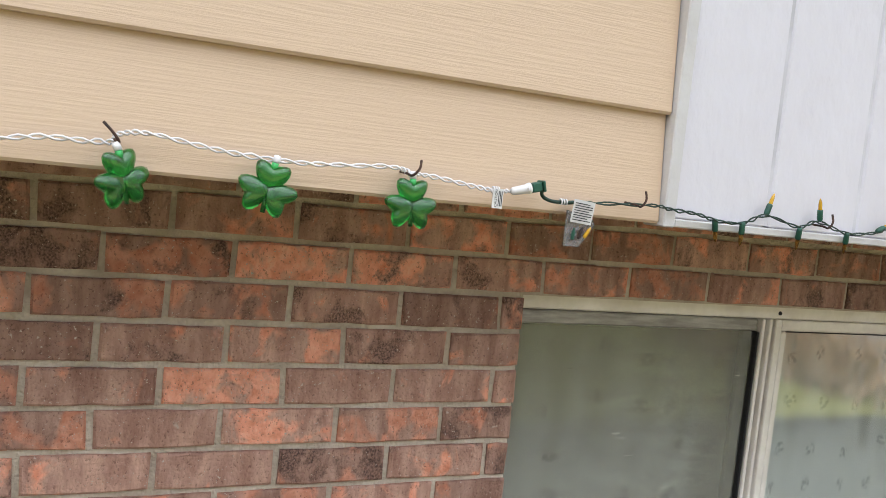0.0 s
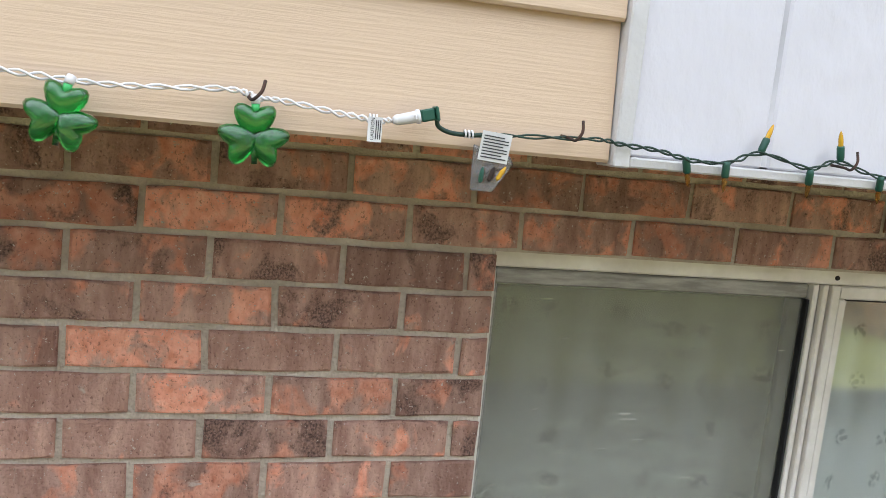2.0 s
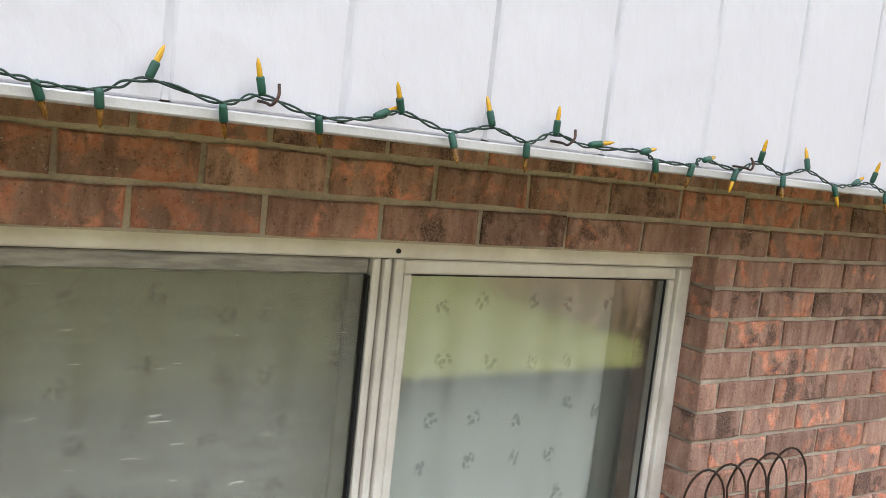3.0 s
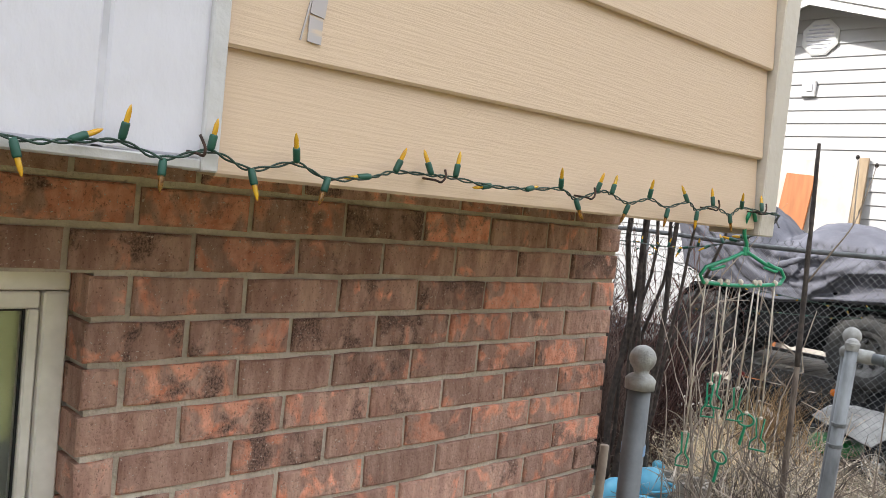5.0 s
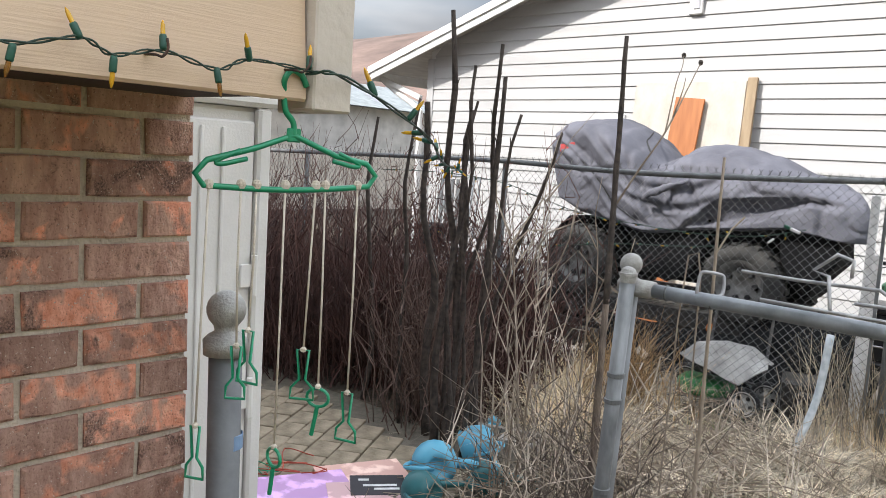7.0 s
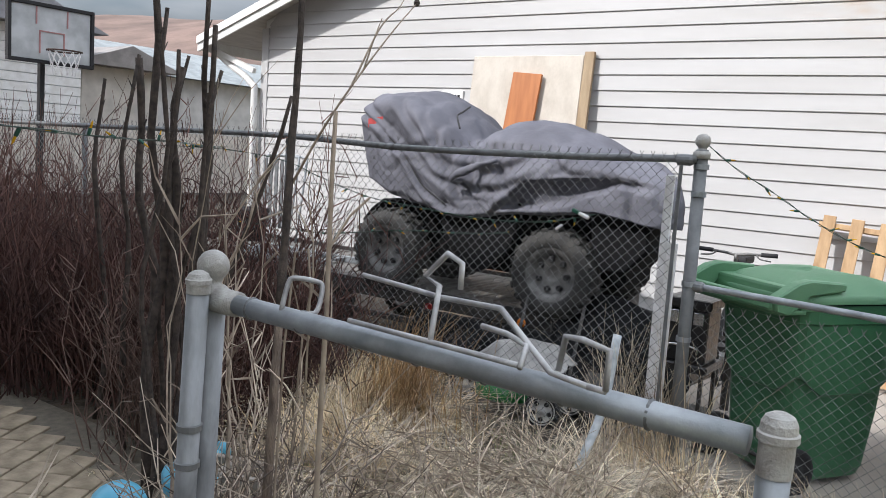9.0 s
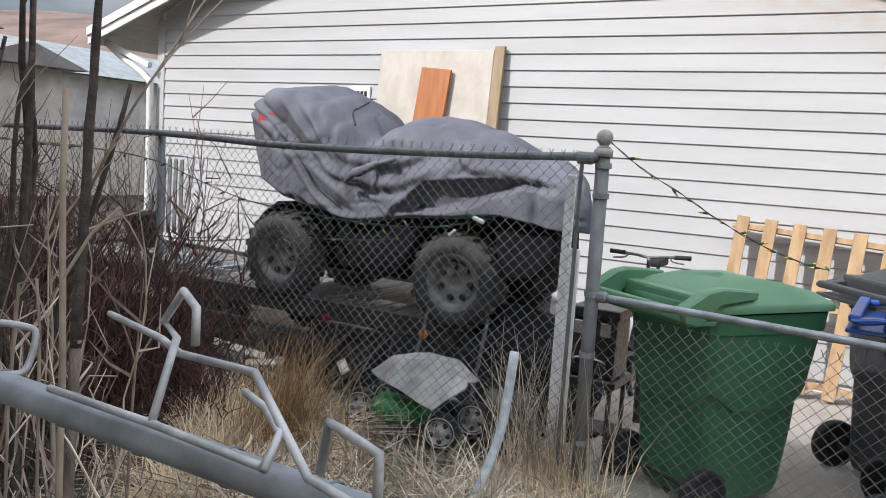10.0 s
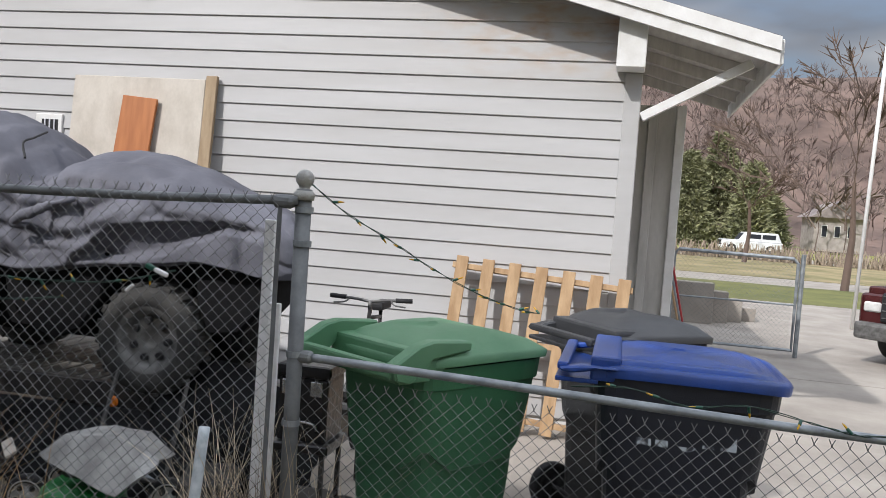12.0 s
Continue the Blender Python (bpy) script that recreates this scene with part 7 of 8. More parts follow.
part("stem", tubed([bz(0, -0.18, 0.83), bz(0, -0.19, 0.91)], 0.016, 8), RIM, bike, smooth=True)
part("saddle", boxed(bz(-0.07, 0.24, 0.80), bz(0.07, 0.49, 0.86), 0.025, None, 2), BLACK, bike)

# ---- plants ----
def bush_lines(n, area, h0, h1, spread, pts=6, seed=1, curl=0.25, lean=(0, 0)):
    """Arching canes rising from scattered feet."""
    r = np.random.default_rng(seed)
    out = []
    for _ in range(n):
        x, y = area(r)
        h = r.uniform(h0, h1)
        a = r.uniform(0, 2 * np.pi)
        s = spread * r.uniform(0.2, 1.0)
        t = np.linspace(0, 1, pts)
        dx = np.cos(a) * s * t ** 1.6 + lean[0] * t + curl * 0.15 * np.cumsum(r.normal(0, 1, pts)) / pts
        dy = np.sin(a) * s * t ** 1.6 + lean[1] * t + curl * 0.15 * np.cumsum(r.normal(0, 1, pts)) / pts
        z = h * t - 0.3 * s * t ** 2
        out.append(np.stack([x + dx, y + dy, gz(x, y) - 0.02 + z], 1))
    return out


def twigs_of(lines, k, l0, l1, seed):
    """Side twigs off canes."""
    r = np.random.default_rng(seed)
    out = []
    for ln in lines:
        for _ in range(r.integers(0, k + 1)):
            i = r.integers(len(ln) // 3, len(ln) - 1)
            p = ln[i] + (ln[i + 1] - ln[i]) * r.uniform()
            a = r.uniform(0, 2 * np.pi)
            L = r.uniform(l0, l1)
            d = np.array((np.cos(a) * 0.6, np.sin(a) * 0.6, r.uniform(0.3, 1.0)))
            out.append(np.stack([p, p + d * L * 0.5 + r.normal(0, 0.02, 3), p + d * L * 0.9 + r.normal(0, 0.03, 3)]))
    return out


def hedge_area(r):
    while True:
        x, y = r.uniform(6.35, 7.9), r.uniform(3.1, 8.6)
        if x - 6.35 > (4.7 - y) * 0.62 and x > 6.35:
            return x, y


hl = bush_lines(3400, hedge_area, 0.7, 1.45, 0.75, 8, 11, 2.4)
strands("thicket", hl + twigs_of(hl, 3, 0.10, 0.40, 12), (0.0050, 0.0016), SHRUB, label="dense thicket of dark red-brown bare canes", category="shrub")
hl2 = bush_lines(420, hedge_area, 1.3, 1.9, 0.45, 7, 13, 0.8)
strands("thicket", hl2 + twigs_of(hl2, 3, 0.12, 0.4, 14), (0.0045, 0.0014), mat("red_twig", (0.15, 0.075, 0.058), 0.8, col2=(0.09, 0.048, 0.04), scale=3, island=0.3), label="tall bare reddish shoots standing out of the thicket", category="shrub")
hl3 = bush_lines(600, lambda r: (r.uniform(7.0, 7.95), r.uniform(2.95, 4.6)), 0.25, 0.75, 0.45, 6, 15, 1.2)
strands("thicket", hl3 + twigs_of(hl3, 2, 0.08, 0.25, 16), (0.0040, 0.0013), SHRUB, label="low tangle of dark bare twigs against the fence", category="shrub")

hl4 = bush_lines(260, lambda r: (r.normal(6.72, 0.14), max(2.98, r.normal(3.28, 0.15))), 0.4, 1.15, 0.34, 7, 17, 1.6)
strands("thicket", hl4 + twigs_of(hl4, 3, 0.08, 0.28, 18), (0.0042, 0.0013), mat("brown_brush", (0.19, 0.125, 0.10), 0.85, col2=(0.085, 0.055, 0.045), scale=5, island=0.35), label="brown leafless brush round the cut suckers", category="shrub")


def stalk(x, y, h, r, lx, ly, seed):
    """A cut, knobbly dark sucker with short spurs."""
    rr = random.Random(seed)
    n = 12
    pts, rad = [], []
    for i in range(n + 1):
        t = i / n
        pts.append((x + lx * t + 0.075 * noise.noise((seed * 1.7, t * 3.3, 0)), y + ly * t + 0.075 * noise.noise((seed * 1.7, t * 3.3, 7)), gz(x, y) - 0.05 + h * t))
        rad.append(r * (1.05 - 0.42 * t - 0.35 * max(0, t - 0.85)))
        rad[-1] *= 1 + 0.16 * rr.uniform(-1, 1)
    bm = tube(bmesh.new(), pts, rad, 7)
    for i in range(4, n):
        if rr.random() < 0.55:
            p = Vector(pts[i])
            a = rr.uniform(0, 6.28)
            tube(bm, [p, p + Vector((math.cos(a) * 0.03, math.sin(a) * 0.03, 0.05))], [r * 0.35, r * 0.12], 5)
    return bm


rs_ = random.Random(21)
clump = thing("dark_suckers", "clump of tall dark cut suckers standing among the canes", "shrub", (6.4, 2.8, 0))
# place of each tip, then where its foot stands
for i, (x, y, h, y0_) in enumerate(((6.36, 2.93, 2.36, 2.90), (6.40, 2.66, 2.18, 2.66), (6.36, 2.66, 2.02, 2.72), (6.22, 2.64, 2.05, 2.74), (6.38, 2.86, 1.90, 2.98), (6.42, 2.83, 1.92, 2.86), (6.33, 2.83, 1.85, 2.88), (6.24, 2.42, 1.82, 2.66), (6.60, 2.46, 1.76, 2.98), (6.55, 3.40, 1.93, 3.38), (6.52, 3.24, 1.90, 3.10), (6.70, 3.91, 1.83, 3.86), (6.48, 2.75, 1.75, 2.92))):
    part("stem", stalk(x + rs_.uniform(-0.05, 0.05), y0_, h + 0.05, rs_.uniform(0.013, 0.026), rs_.uniform(-0.03, 0.03), y - y0_, i), STALK, clump, smooth=True)
BARKM = mat("shaggy_bark", (0.20, 0.155, 0.12), 0.9, col2=(0.08, 0.06, 0.048), scale=30, stretch=(1, 1, 0.3), bump=0.8)
lone = thing("dark_suckers", "single tall dark bare sapling beside the gate", "sapling", (5.98, 1.73, 0))
lower = [Vector((5.80 + 0.02 * noise.noise((t * 4, 0, 1)), 1.60 + 0.02 * noise.noise((t * 4, 3, 1)), -0.03)).lerp(Vector((5.875, 1.638, 1.08)), t) for t in (0, 0.25, 0.5, 0.75, 1)]
part("stem", tube(bmesh.new(), lower, [0.017, 0.015, 0.015, 0.014, 0.013], 7), BARKM, lone, "shaggy grey-brown lower stem", smooth=True)
part("stem", tube(bmesh.new(), [(5.873 + 0.112 * t + 0.006 * noise.noise((t * 7, 1, 3)), 1.637 + 0.072 * t, 1.06 + 1.05 * t) for t in [k / 10 for k in range(11)]], [0.013 * (1 - 0.35 * k / 10) * (1 + 0.15 * (k % 2)) for k in range(11)], 7), STALK, lone, smooth=True)
for k, (pts, r0) in enumerate((([(5.925, 1.672, 1.43), (5.95, 1.58, 1.60), (6.00, 1.515, 1.74), (6.19, 1.535, 1.92), (6.364, 1.571, 2.05)], 0.0045), ([(6.00, 1.515, 1.74), (6.22, 1.60, 1.95), (6.38, 1.66, 2.04), (6.475, 1.706, 2.10)], 0.0035), ([(6.06, 1.52, 1.80), (6.08, 1.50, 1.90), (6.12, 1.51, 1.96)], 0.003))):
    pp = smooth_path(pts, 4)
    part("branch", tube(bmesh.new(), pp, [r0 * (1 - 0.6 * i / len(pp)) for i in range(len(pp))], 6), PALE, lone, smooth=True)
    if k < 2:
        part("seed_head", lathed([(0, -0.012), (0.009, -0.006), (0.011, 0.003), (0.006, 0.011), (0, 0.013)], pts[-1], 8), STALK, lone, "dark dried seed head")


def sapling(name, at, h, r, lean, label, seed, material=PALE, forks=5):
    rr = random.Random(seed)
    th = thing(name, label, "sapling", at)
    n = 9
    P0 = Vector(at)
    main = [P0 + Vector((lean[0] * t + 0.09 * t * noise.noise((seed, t * 3.7, 1)), lean[1] * t + 0.09 * t * noise.noise((seed, t * 3.7, 5)), h * t)) for t in [i / n for i in range(n + 1)]]
    part("stem", tube(bmesh.new(), main, [r * (1 - 0.8 * i / n) for i in range(n + 1)], 6), material, th, smooth=True)
    for k in range(forks):
        i = rr.randint(3, n - 1)
        p = main[i]
        a = rr.uniform(0, 6.28)
        L = rr.uniform(0.2, 0.55) * h * 0.5
        d = Vector((math.cos(a) * 0.7, math.sin(a) * 0.7, 1.0)).normalized()
        br = [p, p + d * L * 0.5 + Vector((0, 0, 0.02)), p + d * L]
        part("branch", tube(bmesh.new(), br, [r * 0.45, r * 0.3, r * 0.12], 5), material, th)
    return th


sapling("pale_sapling", (5.84, 2.02, 0), 1.45, 0.008, (0.08, -0.14), "pale bare sapling by the gate", 31)
sapling("pale_sapling", (5.78, 2.02, 0), 1.75, 0.005, (0.10, -0.06), "thin pale bare sapling", 32, forks=5)
sapling("pale_sapling", (6.25, 2.25, 0), 1.35, 0.012, (0.15, 0.28), "pale forked bare sapling among the grass", 33, forks=6)
sapling("pale_sapling", (6.35, 2.05, 0), 1.55, 0.008, (0.03, -0.05), "thin pale bare sapling beside the fence", 35, forks=4)

gs_ = thing("pale_sapling", "straight pale bare stem close behind the gate rail", "sapling", (5.39, 1.0, 0))
part("stem", tube(bmesh.new(), [(5.375 + 0.02 * t + 0.006 * noise.noise((t * 6, 2, 0)), 0.985 + 0.02 * t, -0.02 + 1.66 * t) for t in [k / 12 for k in range(13)]], [0.0080 - 0.0003 * k for k in range(13)], 8), PALE, gs_, smooth=True)
part("branch", tubed([(5.390, 1.000, 1.36), (5.42, 0.975, 1.43), (5.45, 0.95, 1.47)], 0.0028, 6), PALE, gs_)
part("branch", tubed([(5.372, 1.03, 0.9), (5.378, 1.035, 1.28), (5.382, 1.05, 1.355), (5.37, 1.075, 1.345), (5.36, 1.085, 1.15), (5.35, 1.09, 0.6)], 0.0026, 6), PALE, gs_, "bent pale dead stem")

# dry grass in clumps, brambles and fallen straw
r = np.random.default_rng(5)
blades, green_blades = [], []


def grass(n, area, h0, h1, bend, store):
    for _ in range(n):
        x, y = area()
        if (y > (1.95 if x < 6.75 else 2.25 + (x - 6.3) * 0.4 + (0.25 if x > 7.2 else 0)) and r.uniform() < 0.97) or (x > 7.15 and 1.5 < y < 2.5 and r.uniform() < 0.91) or (x < 6.2 and r.uniform() < 0.6) or (5.5 < x < 6.7 and y > 1.35 and r.uniform() < 0.75):
            continue
        h = r.uniform(h0, h1)
        # blades lie swept in drifts
        a = 9.0 * noise.noise((x * 1.3, y * 1.3, 2.0)) + r.normal(0, 1.0) + 2.2
        b = bend * r.uniform(0.3, 1.2)
        t = np.linspace(0, 1, 5)
        px = x + np.cos(a) * h * b * t ** 2
        py = y + np.sin(a) * h * b * t ** 2
        pz = gz(x, y) - 0.01 + h * (t - 0.42 * b * t ** 2)
        a2 = a + np.pi / 2 + r.normal(0, 0.4)
        store.append((np.stack([px, py, pz], 1), (np.cos(a2), np.sin(a2), 0)))


cl_ = [(5.75 + 2.2 * r.uniform() ** 0.6, r.uniform(0.9, 3.3), r.uniform(0.10, 0.28)) for _ in range(115)]


def in_clump():
    c = cl_[r.integers(len(cl_))]
    return c[0] + r.normal(0, c[2] * 0.6), c[1] + r.normal(0, c[2] * 0.6)


grass(3000, in_clump, 0.14, 0.40, 1.6, blades)
matted = []
grass(7000, in_clump, 0.20, 0.46, 2.0, matted)
grass(3200, lambda: (r.uniform(5.6, 7.9), r.uniform(0.1, 2.2)), 0.15, 0.38, 2.1, matted)
ribbons("dry_grass", matted, 0.0050, mat("bleached_mat", (0.84, 0.74, 0.58), 0.8, col2=(0.27, 0.215, 0.15), scale=3.2, island=0.75), "bleached dead grass lying flat in mats", "grass")
grass(4200, lambda: (r.uniform(5.4, 7.98), r.uniform(-0.8, 3.4)), 0.05, 0.16, 1.3, blades)
grass(1000, lambda: (7.85 + abs(r.normal(0, 0.12)), r.uniform(0.95, 3.2)), 0.15, 0.45, 0.7, blades)
grass(260, lambda: (r.normal(8.0, 0.07), r.normal(1.25, 0.16)), 0.4, 0.95, 0.45, blades)
grass(1100, lambda: (r.normal(7.2, 0.25), r.normal(2.3, 0.35)), 0.2, 0.48, 1.1, blades)
gold, rust = [], []
grass(1500, lambda: (r.normal(7.70, 0.10), r.normal(2.40, 0.15)), 0.35, 0.85, 0.5, rust)
grass(300, lambda: (r.normal(7.70, 0.12), r.normal(2.78, 0.14)), 0.30, 0.60, 0.9, gold)
grass(1900, lambda: (r.uniform(6.8, 7.9), r.normal(2.55, 0.25)), 0.22, 0.55, 1.5, gold)
grass(1600, lambda: (r.uniform(4.0, 5.6), r.uniform(-0.6, 2.0)), 0.04, 0.14, 0.8, blades)
grass(500, lambda: (r.uniform(7.8, 8.1), r.uniform(-1.0, 1.0)), 0.1, 0.35, 0.7, blades)
ribbons("dry_grass", rust, 0.0036, mat("rusty_straw", (0.50, 0.33, 0.16), 0.75, col2=(0.24, 0.145, 0.07), scale=3, island=0.5), "rust-brown tuft of tall dry grass by the fence", "grass")
ribbons("dry_grass", gold, 0.0034, mat("golden_straw", (0.80, 0.63, 0.39), 0.75, col2=(0.48, 0.355, 0.20), scale=3, island=0.4), "golden combed tuft of dry grass by the fence", "grass")
ribbons("dry_grass", blades, 0.0036, STRAW, "tall bleached dry grass in matted clumps", "grass")
grass(500, lambda: (r.normal(8.0, 0.08), r.normal(2.0, 0.2)), 0.05, 0.16, 0.9, green_blades)
grass(2600, lambda: (r.normal(6.9, 0.6), r.normal(1.8, 0.6)), 0.05, 0.20, 1.0, green_blades)
grass(1200, lambda: (r.normal(7.75, 0.12), r.normal(1.75, 0.25)), 0.05, 0.18, 0.9, green_blades)
grass(600, lambda: (r.normal(6.6, 0.15), r.normal(2.5, 0.2)), 0.1, 0.28, 0.8, green_blades)
ribbons("green_grass", green_blades, 0.0024, GRASSG, "fresh green grass shoots among the dry stems", "grass")
wl = bush_lines(300, lambda q: (q.uniform(5.45, 7.6), q.uniform(0.4, 2.4)), 0.12, 0.55, 0.5, 6, 41, 0.5)
strands("dead_weeds", wl + twigs_of(wl, 3, 0.05, 0.25, 42), (0.0028, 0.0010), PALE, label="grey-tan dead weed stems and brambles", category="weeds")
br_ = bush_lines(60, lambda q: (q.uniform(5.35, 6.3), q.uniform(0.75, 1.9)), 0.35, 1.0, 0.8, 8, 45, 1.0)
br_ += bush_lines(46, lambda q: (q.normal(5.78, 0.10), q.normal(1.66, 0.13)), 0.30, 0.95, 0.75, 9, 47, 2.2)
dk_ = bush_lines(150, lambda q: (q.normal(5.80, 0.13), q.normal(1.62, 0.15)), 0.20, 0.85, 0.35, 7, 48, 1.8)
strands("dead_weeds", dk_ + twigs_of(dk_, 4, 0.05, 0.20, 49), (0.0030, 0.0012), mat("grey_weed", (0.17, 0.135, 0.11), 0.85, col2=(0.085, 0.066, 0.054), scale=9, island=0.35), label="grey-brown dead weeds tangled round the gate post", category="weeds")
strands("dead_weeds", br_ + twigs_of(br_, 3, 0.08, 0.3, 46), (0.0038, 0.0014), mat("bleached_stem", (0.60, 0.52, 0.42), 0.8, col2=(0.34, 0.28, 0.22), scale=9, island=0.3), label="long bleached weed stems arching by the gate", category="weeds")
tc_ = bush_lines(16, lambda q: (q.normal(6.08, 0.12), q.normal(2.16, 0.12)), 0.9, 1.65, 0.35, 9, 52, 1.6)
strands("dead_weeds", tc_ + twigs_of(tc_, 5, 0.08, 0.35, 53), (0.0060, 0.0016), mat("pale_cane", (0.46, 0.39, 0.31), 0.8, col2=(0.24, 0.19, 0.15), scale=12, island=0.3), label="tall pale forked dead canes behind the gate", category="weeds")
fl = []
for _ in range(200):
    x, y = r.uniform(6.1, 7.5), r.uniform(0.8, 2.1)
    a = r.uniform(0, np.pi)
    L = r.uniform(0.3, 0.9)
    z0 = r.uniform(0.05, 0.25)
    fl.append(np.array([(x, y, z0), (x + np.cos(a) * L / 2, y + np.sin(a) * L / 2, z0 + r.uniform(0.0, 0.12)), (x + np.cos(a) * L, y + np.sin(a) * L, z0 + r.uniform(-0.04, 0.2))]))
strands("fallen_stems", fl, (0.0040, 0.0018), PALE, label="fallen pale stems lying across the grass", category="weeds")

# ---- distance ----
# brushy bank across the front lawn
def bank_z(x, y):
    t = min(1, max(0, (-8.2 - y) / 6))
    return 2.6 * t * t * (3 - 2 * t) + 0.35 * noise.noise((x * 0.3, y * 0.4, 0)) * t - 0.08


bv, bf = [], []
for i in range(36):
    for j in range(15):
        x, y = -30 + 1.2 * i, -7.8 - 0.9 * j
        bv.append((x, y, bank_z(x, y)))
for i in range(35):
    for j in range(14):
        bf.append((i * 15 + j, (i + 1) * 15 + j, (i + 1) * 15 + j + 1, i * 15 + j + 1))
bank = bpy.data.meshes.new("bank")
bank.from_pydata(bv, [], bf)
bank.materials.append(mat("leaf_litter_bank", (0.22, 0.15, 0.105), 0.95, col2=(0.11, 0.075, 0.055), scale=0.9, bump=0.6, fine=0.3, detail=9))
tagged(new("bank", bank), "brown brushy bank across the front lawn", "bank", kind="structure")
bl_ = bush_lines(2600, lambda q: (q.uniform(-14, 12), q.uniform(-14, -8.6)), 0.3, 0.9, 0.7, 5, 61, 1.0)
for ln in bl_:
    ln[:, 2] += bank_z(ln[0, 0], ln[0, 1])
strands("bank_brush", bl_, (0.016, 0.006), PALE, label="tan leafless brush on the bank", category="brush")
bs_ = bush_lines(1100, lambda q: (q.normal(7.75, 0.3), q.normal(-4.4, 0.9)), 0.25, 0.7, 0.7, 5, 63, 1.0)
strands("lawn_shrub", bs_ + twigs_of(bs_, 3, 0.1, 0.35, 64), (0.010, 0.004), mat("tan_brush", (0.55, 0.40, 0.26), 0.8, col2=(0.30, 0.20, 0.12), scale=4, island=0.4), label="rounded tan bare shrub on the front lawn", category="shrub")

def hill_z(x, y):
    d = x + 0.35 * abs(y + 30)
    t = min(max((d - 95) / 210, 0), 1)
    return 62 * t * t * (3 - 2 * t) * (0.8 + 0.25 * noise.noise((y * 0.006, x * 0.004, 0)))


hx = np.linspace(70, 620, 40)
hy = np.linspace(-420, 260, 60)
hv = [(x, y, -0.5 + hill_z(x, y)) for x in hx for y in hy]
hf = [(i * 60 + j, (i + 1) * 60 + j, (i + 1) * 60 + j + 1, i * 60 + j + 1) for i in range(39) for j in range(59)]
hm = bpy.data.meshes.new("hillside")
hm.from_pydata(hv, [], hf)
hm.materials.append(mat("hill_scrub", (0.20, 0.135, 0.11), 0.95, col2=(0.10, 0.068, 0.056), scale=0.06, bump=0.6, bscale=0.6, fine=0.25, detail=9))
hm.polygons.foreach_set("use_smooth", [True] * len(hm.polygons))
tagged(new("hillside", hm), "brown wooded hillside beyond the street", "hill", kind="structure")


def bare_tree_lines(at, h, seed, depth=4):
    q = np.random.default_rng(seed)
    out = []
    def grow(p, d, L, k):
        e = p + d * L
        mid = p + d * L * 0.5 + q.normal(0, 0.04 * L, 3)
        out.append(np.stack([p, mid, e]))
        if k:
            for _ in range(3 if k > 1 else 4):
                nd = d + q.normal(0, 0.42, 3)
                nd[2] = abs(nd[2]) * 0.8 + 0.15
                nd /= np.linalg.norm(nd)
                grow(p + d * L * q.uniform(0.55, 1.0), nd, L * q.uniform(0.5, 0.75), k - 1)
    grow(np.array(at, float), np.array((0, 0, 1.0)), h * 0.38, depth)
    return out


q = np.random.default_rng(77)
woods = []
for i in range(640):
    x, y = q.uniform(85, 240), q.uniform(-130, 20)
    if y > -0.02 * x + 8:
        continue
    woods += bare_tree_lines((x, y, hill_z(x, y) - 0.8), q.uniform(8, 14), 100 + i, 3)
strands("far_woods", woods, (0.085, 0.03), mat("far_bark", (0.215, 0.165, 0.145), 0.95, col2=(0.12, 0.09, 0.08), scale=0.2, island=0.35), label="leafless brown woods covering the hillside", category="trees")
for i, (x, y, h) in enumerate(((34, -7.2, 9.5), (46, -15, 12), (58, -20.5, 13), (75, -22, 14), (66, -28, 15), (52, -6.5, 9))):
    th = thing("bare_tree", "tall leafless tree by the street", "tree", (x, y, -0.2), group="bare street trees")
    L_ = bare_tree_lines((x, y, -0.2), h, 500 + i, 5)
    strands("crown", L_[1:], (0.026, 0.006), mat("street_bark", (0.15, 0.105, 0.085), 0.9, scale=1, island=0.3) if i == 0 else bpy.data.materials["street_bark"], th, kind="")
    part("trunk", tube(bmesh.new(), [Vector(v) for v in L_[0]], [0.14, 0.10, 0.06], 8), bpy.data.materials["street_bark"], th)


def conifer(at, h, rad, seed):
    """A full evergreen: whorls of drooping boughs set with needle tufts."""
    q = np.random.default_rng(seed)
    th = thing("evergreen_tree", "full green conifer beyond the driveway", "tree", at)
    part("trunk", tubed([at, (at[0], at[1], at[2] + h)], 0.12, 8), STALK, th)
    V, F = [], []
    n = 0
    for i in range(2600):
        t = q.uniform(0.02, 1) ** 0.8
        z = h * t
        R = rad * (1 - t) ** 0.62 * q.uniform(0.45, 1.05) * (0.9 + 0.45 * noise.noise((at[1] + 3 * math.cos(6 * t), 7 * t, seed))) + 0.08
        a = q.uniform(0, 2 * np.pi)
        R *= 1 + 0.22 * math.sin(3 * a + 9 * t)
        c = np.array((at[0] + R * np.cos(a), at[1] + R * np.sin(a), at[2] + z - 0.12 * R))
        for _ in range(7):
            d = np.array((np.cos(a), np.sin(a), 0.25)) + q.normal(0, 0.55, 3)
            d /= np.linalg.norm(d)
            s = np.cross(d, q.normal(0, 1, 3))
            s /= np.linalg.norm(s)
            L, w = q.uniform(0.25, 0.60), q.uniform(0.05, 0.11)
            o = c + q.normal(0, 0.18, 3)
            V += [o - s * w, o + s * w, o + d * L]
            F.append((n, n + 1, n + 2))
            n += 3
    me = bpy.data.meshes.new("crown")
    me.from_pydata((np.array(V) - np.array(at)).tolist(), [], F)
    me.materials.append(mat("needles", (0.28, 0.28, 0.155), 0.8, col2=(0.17, 0.18, 0.095), scale=0.5, island=0.5))
    ob = new("crown", me)
    ob.parent = th
    return th


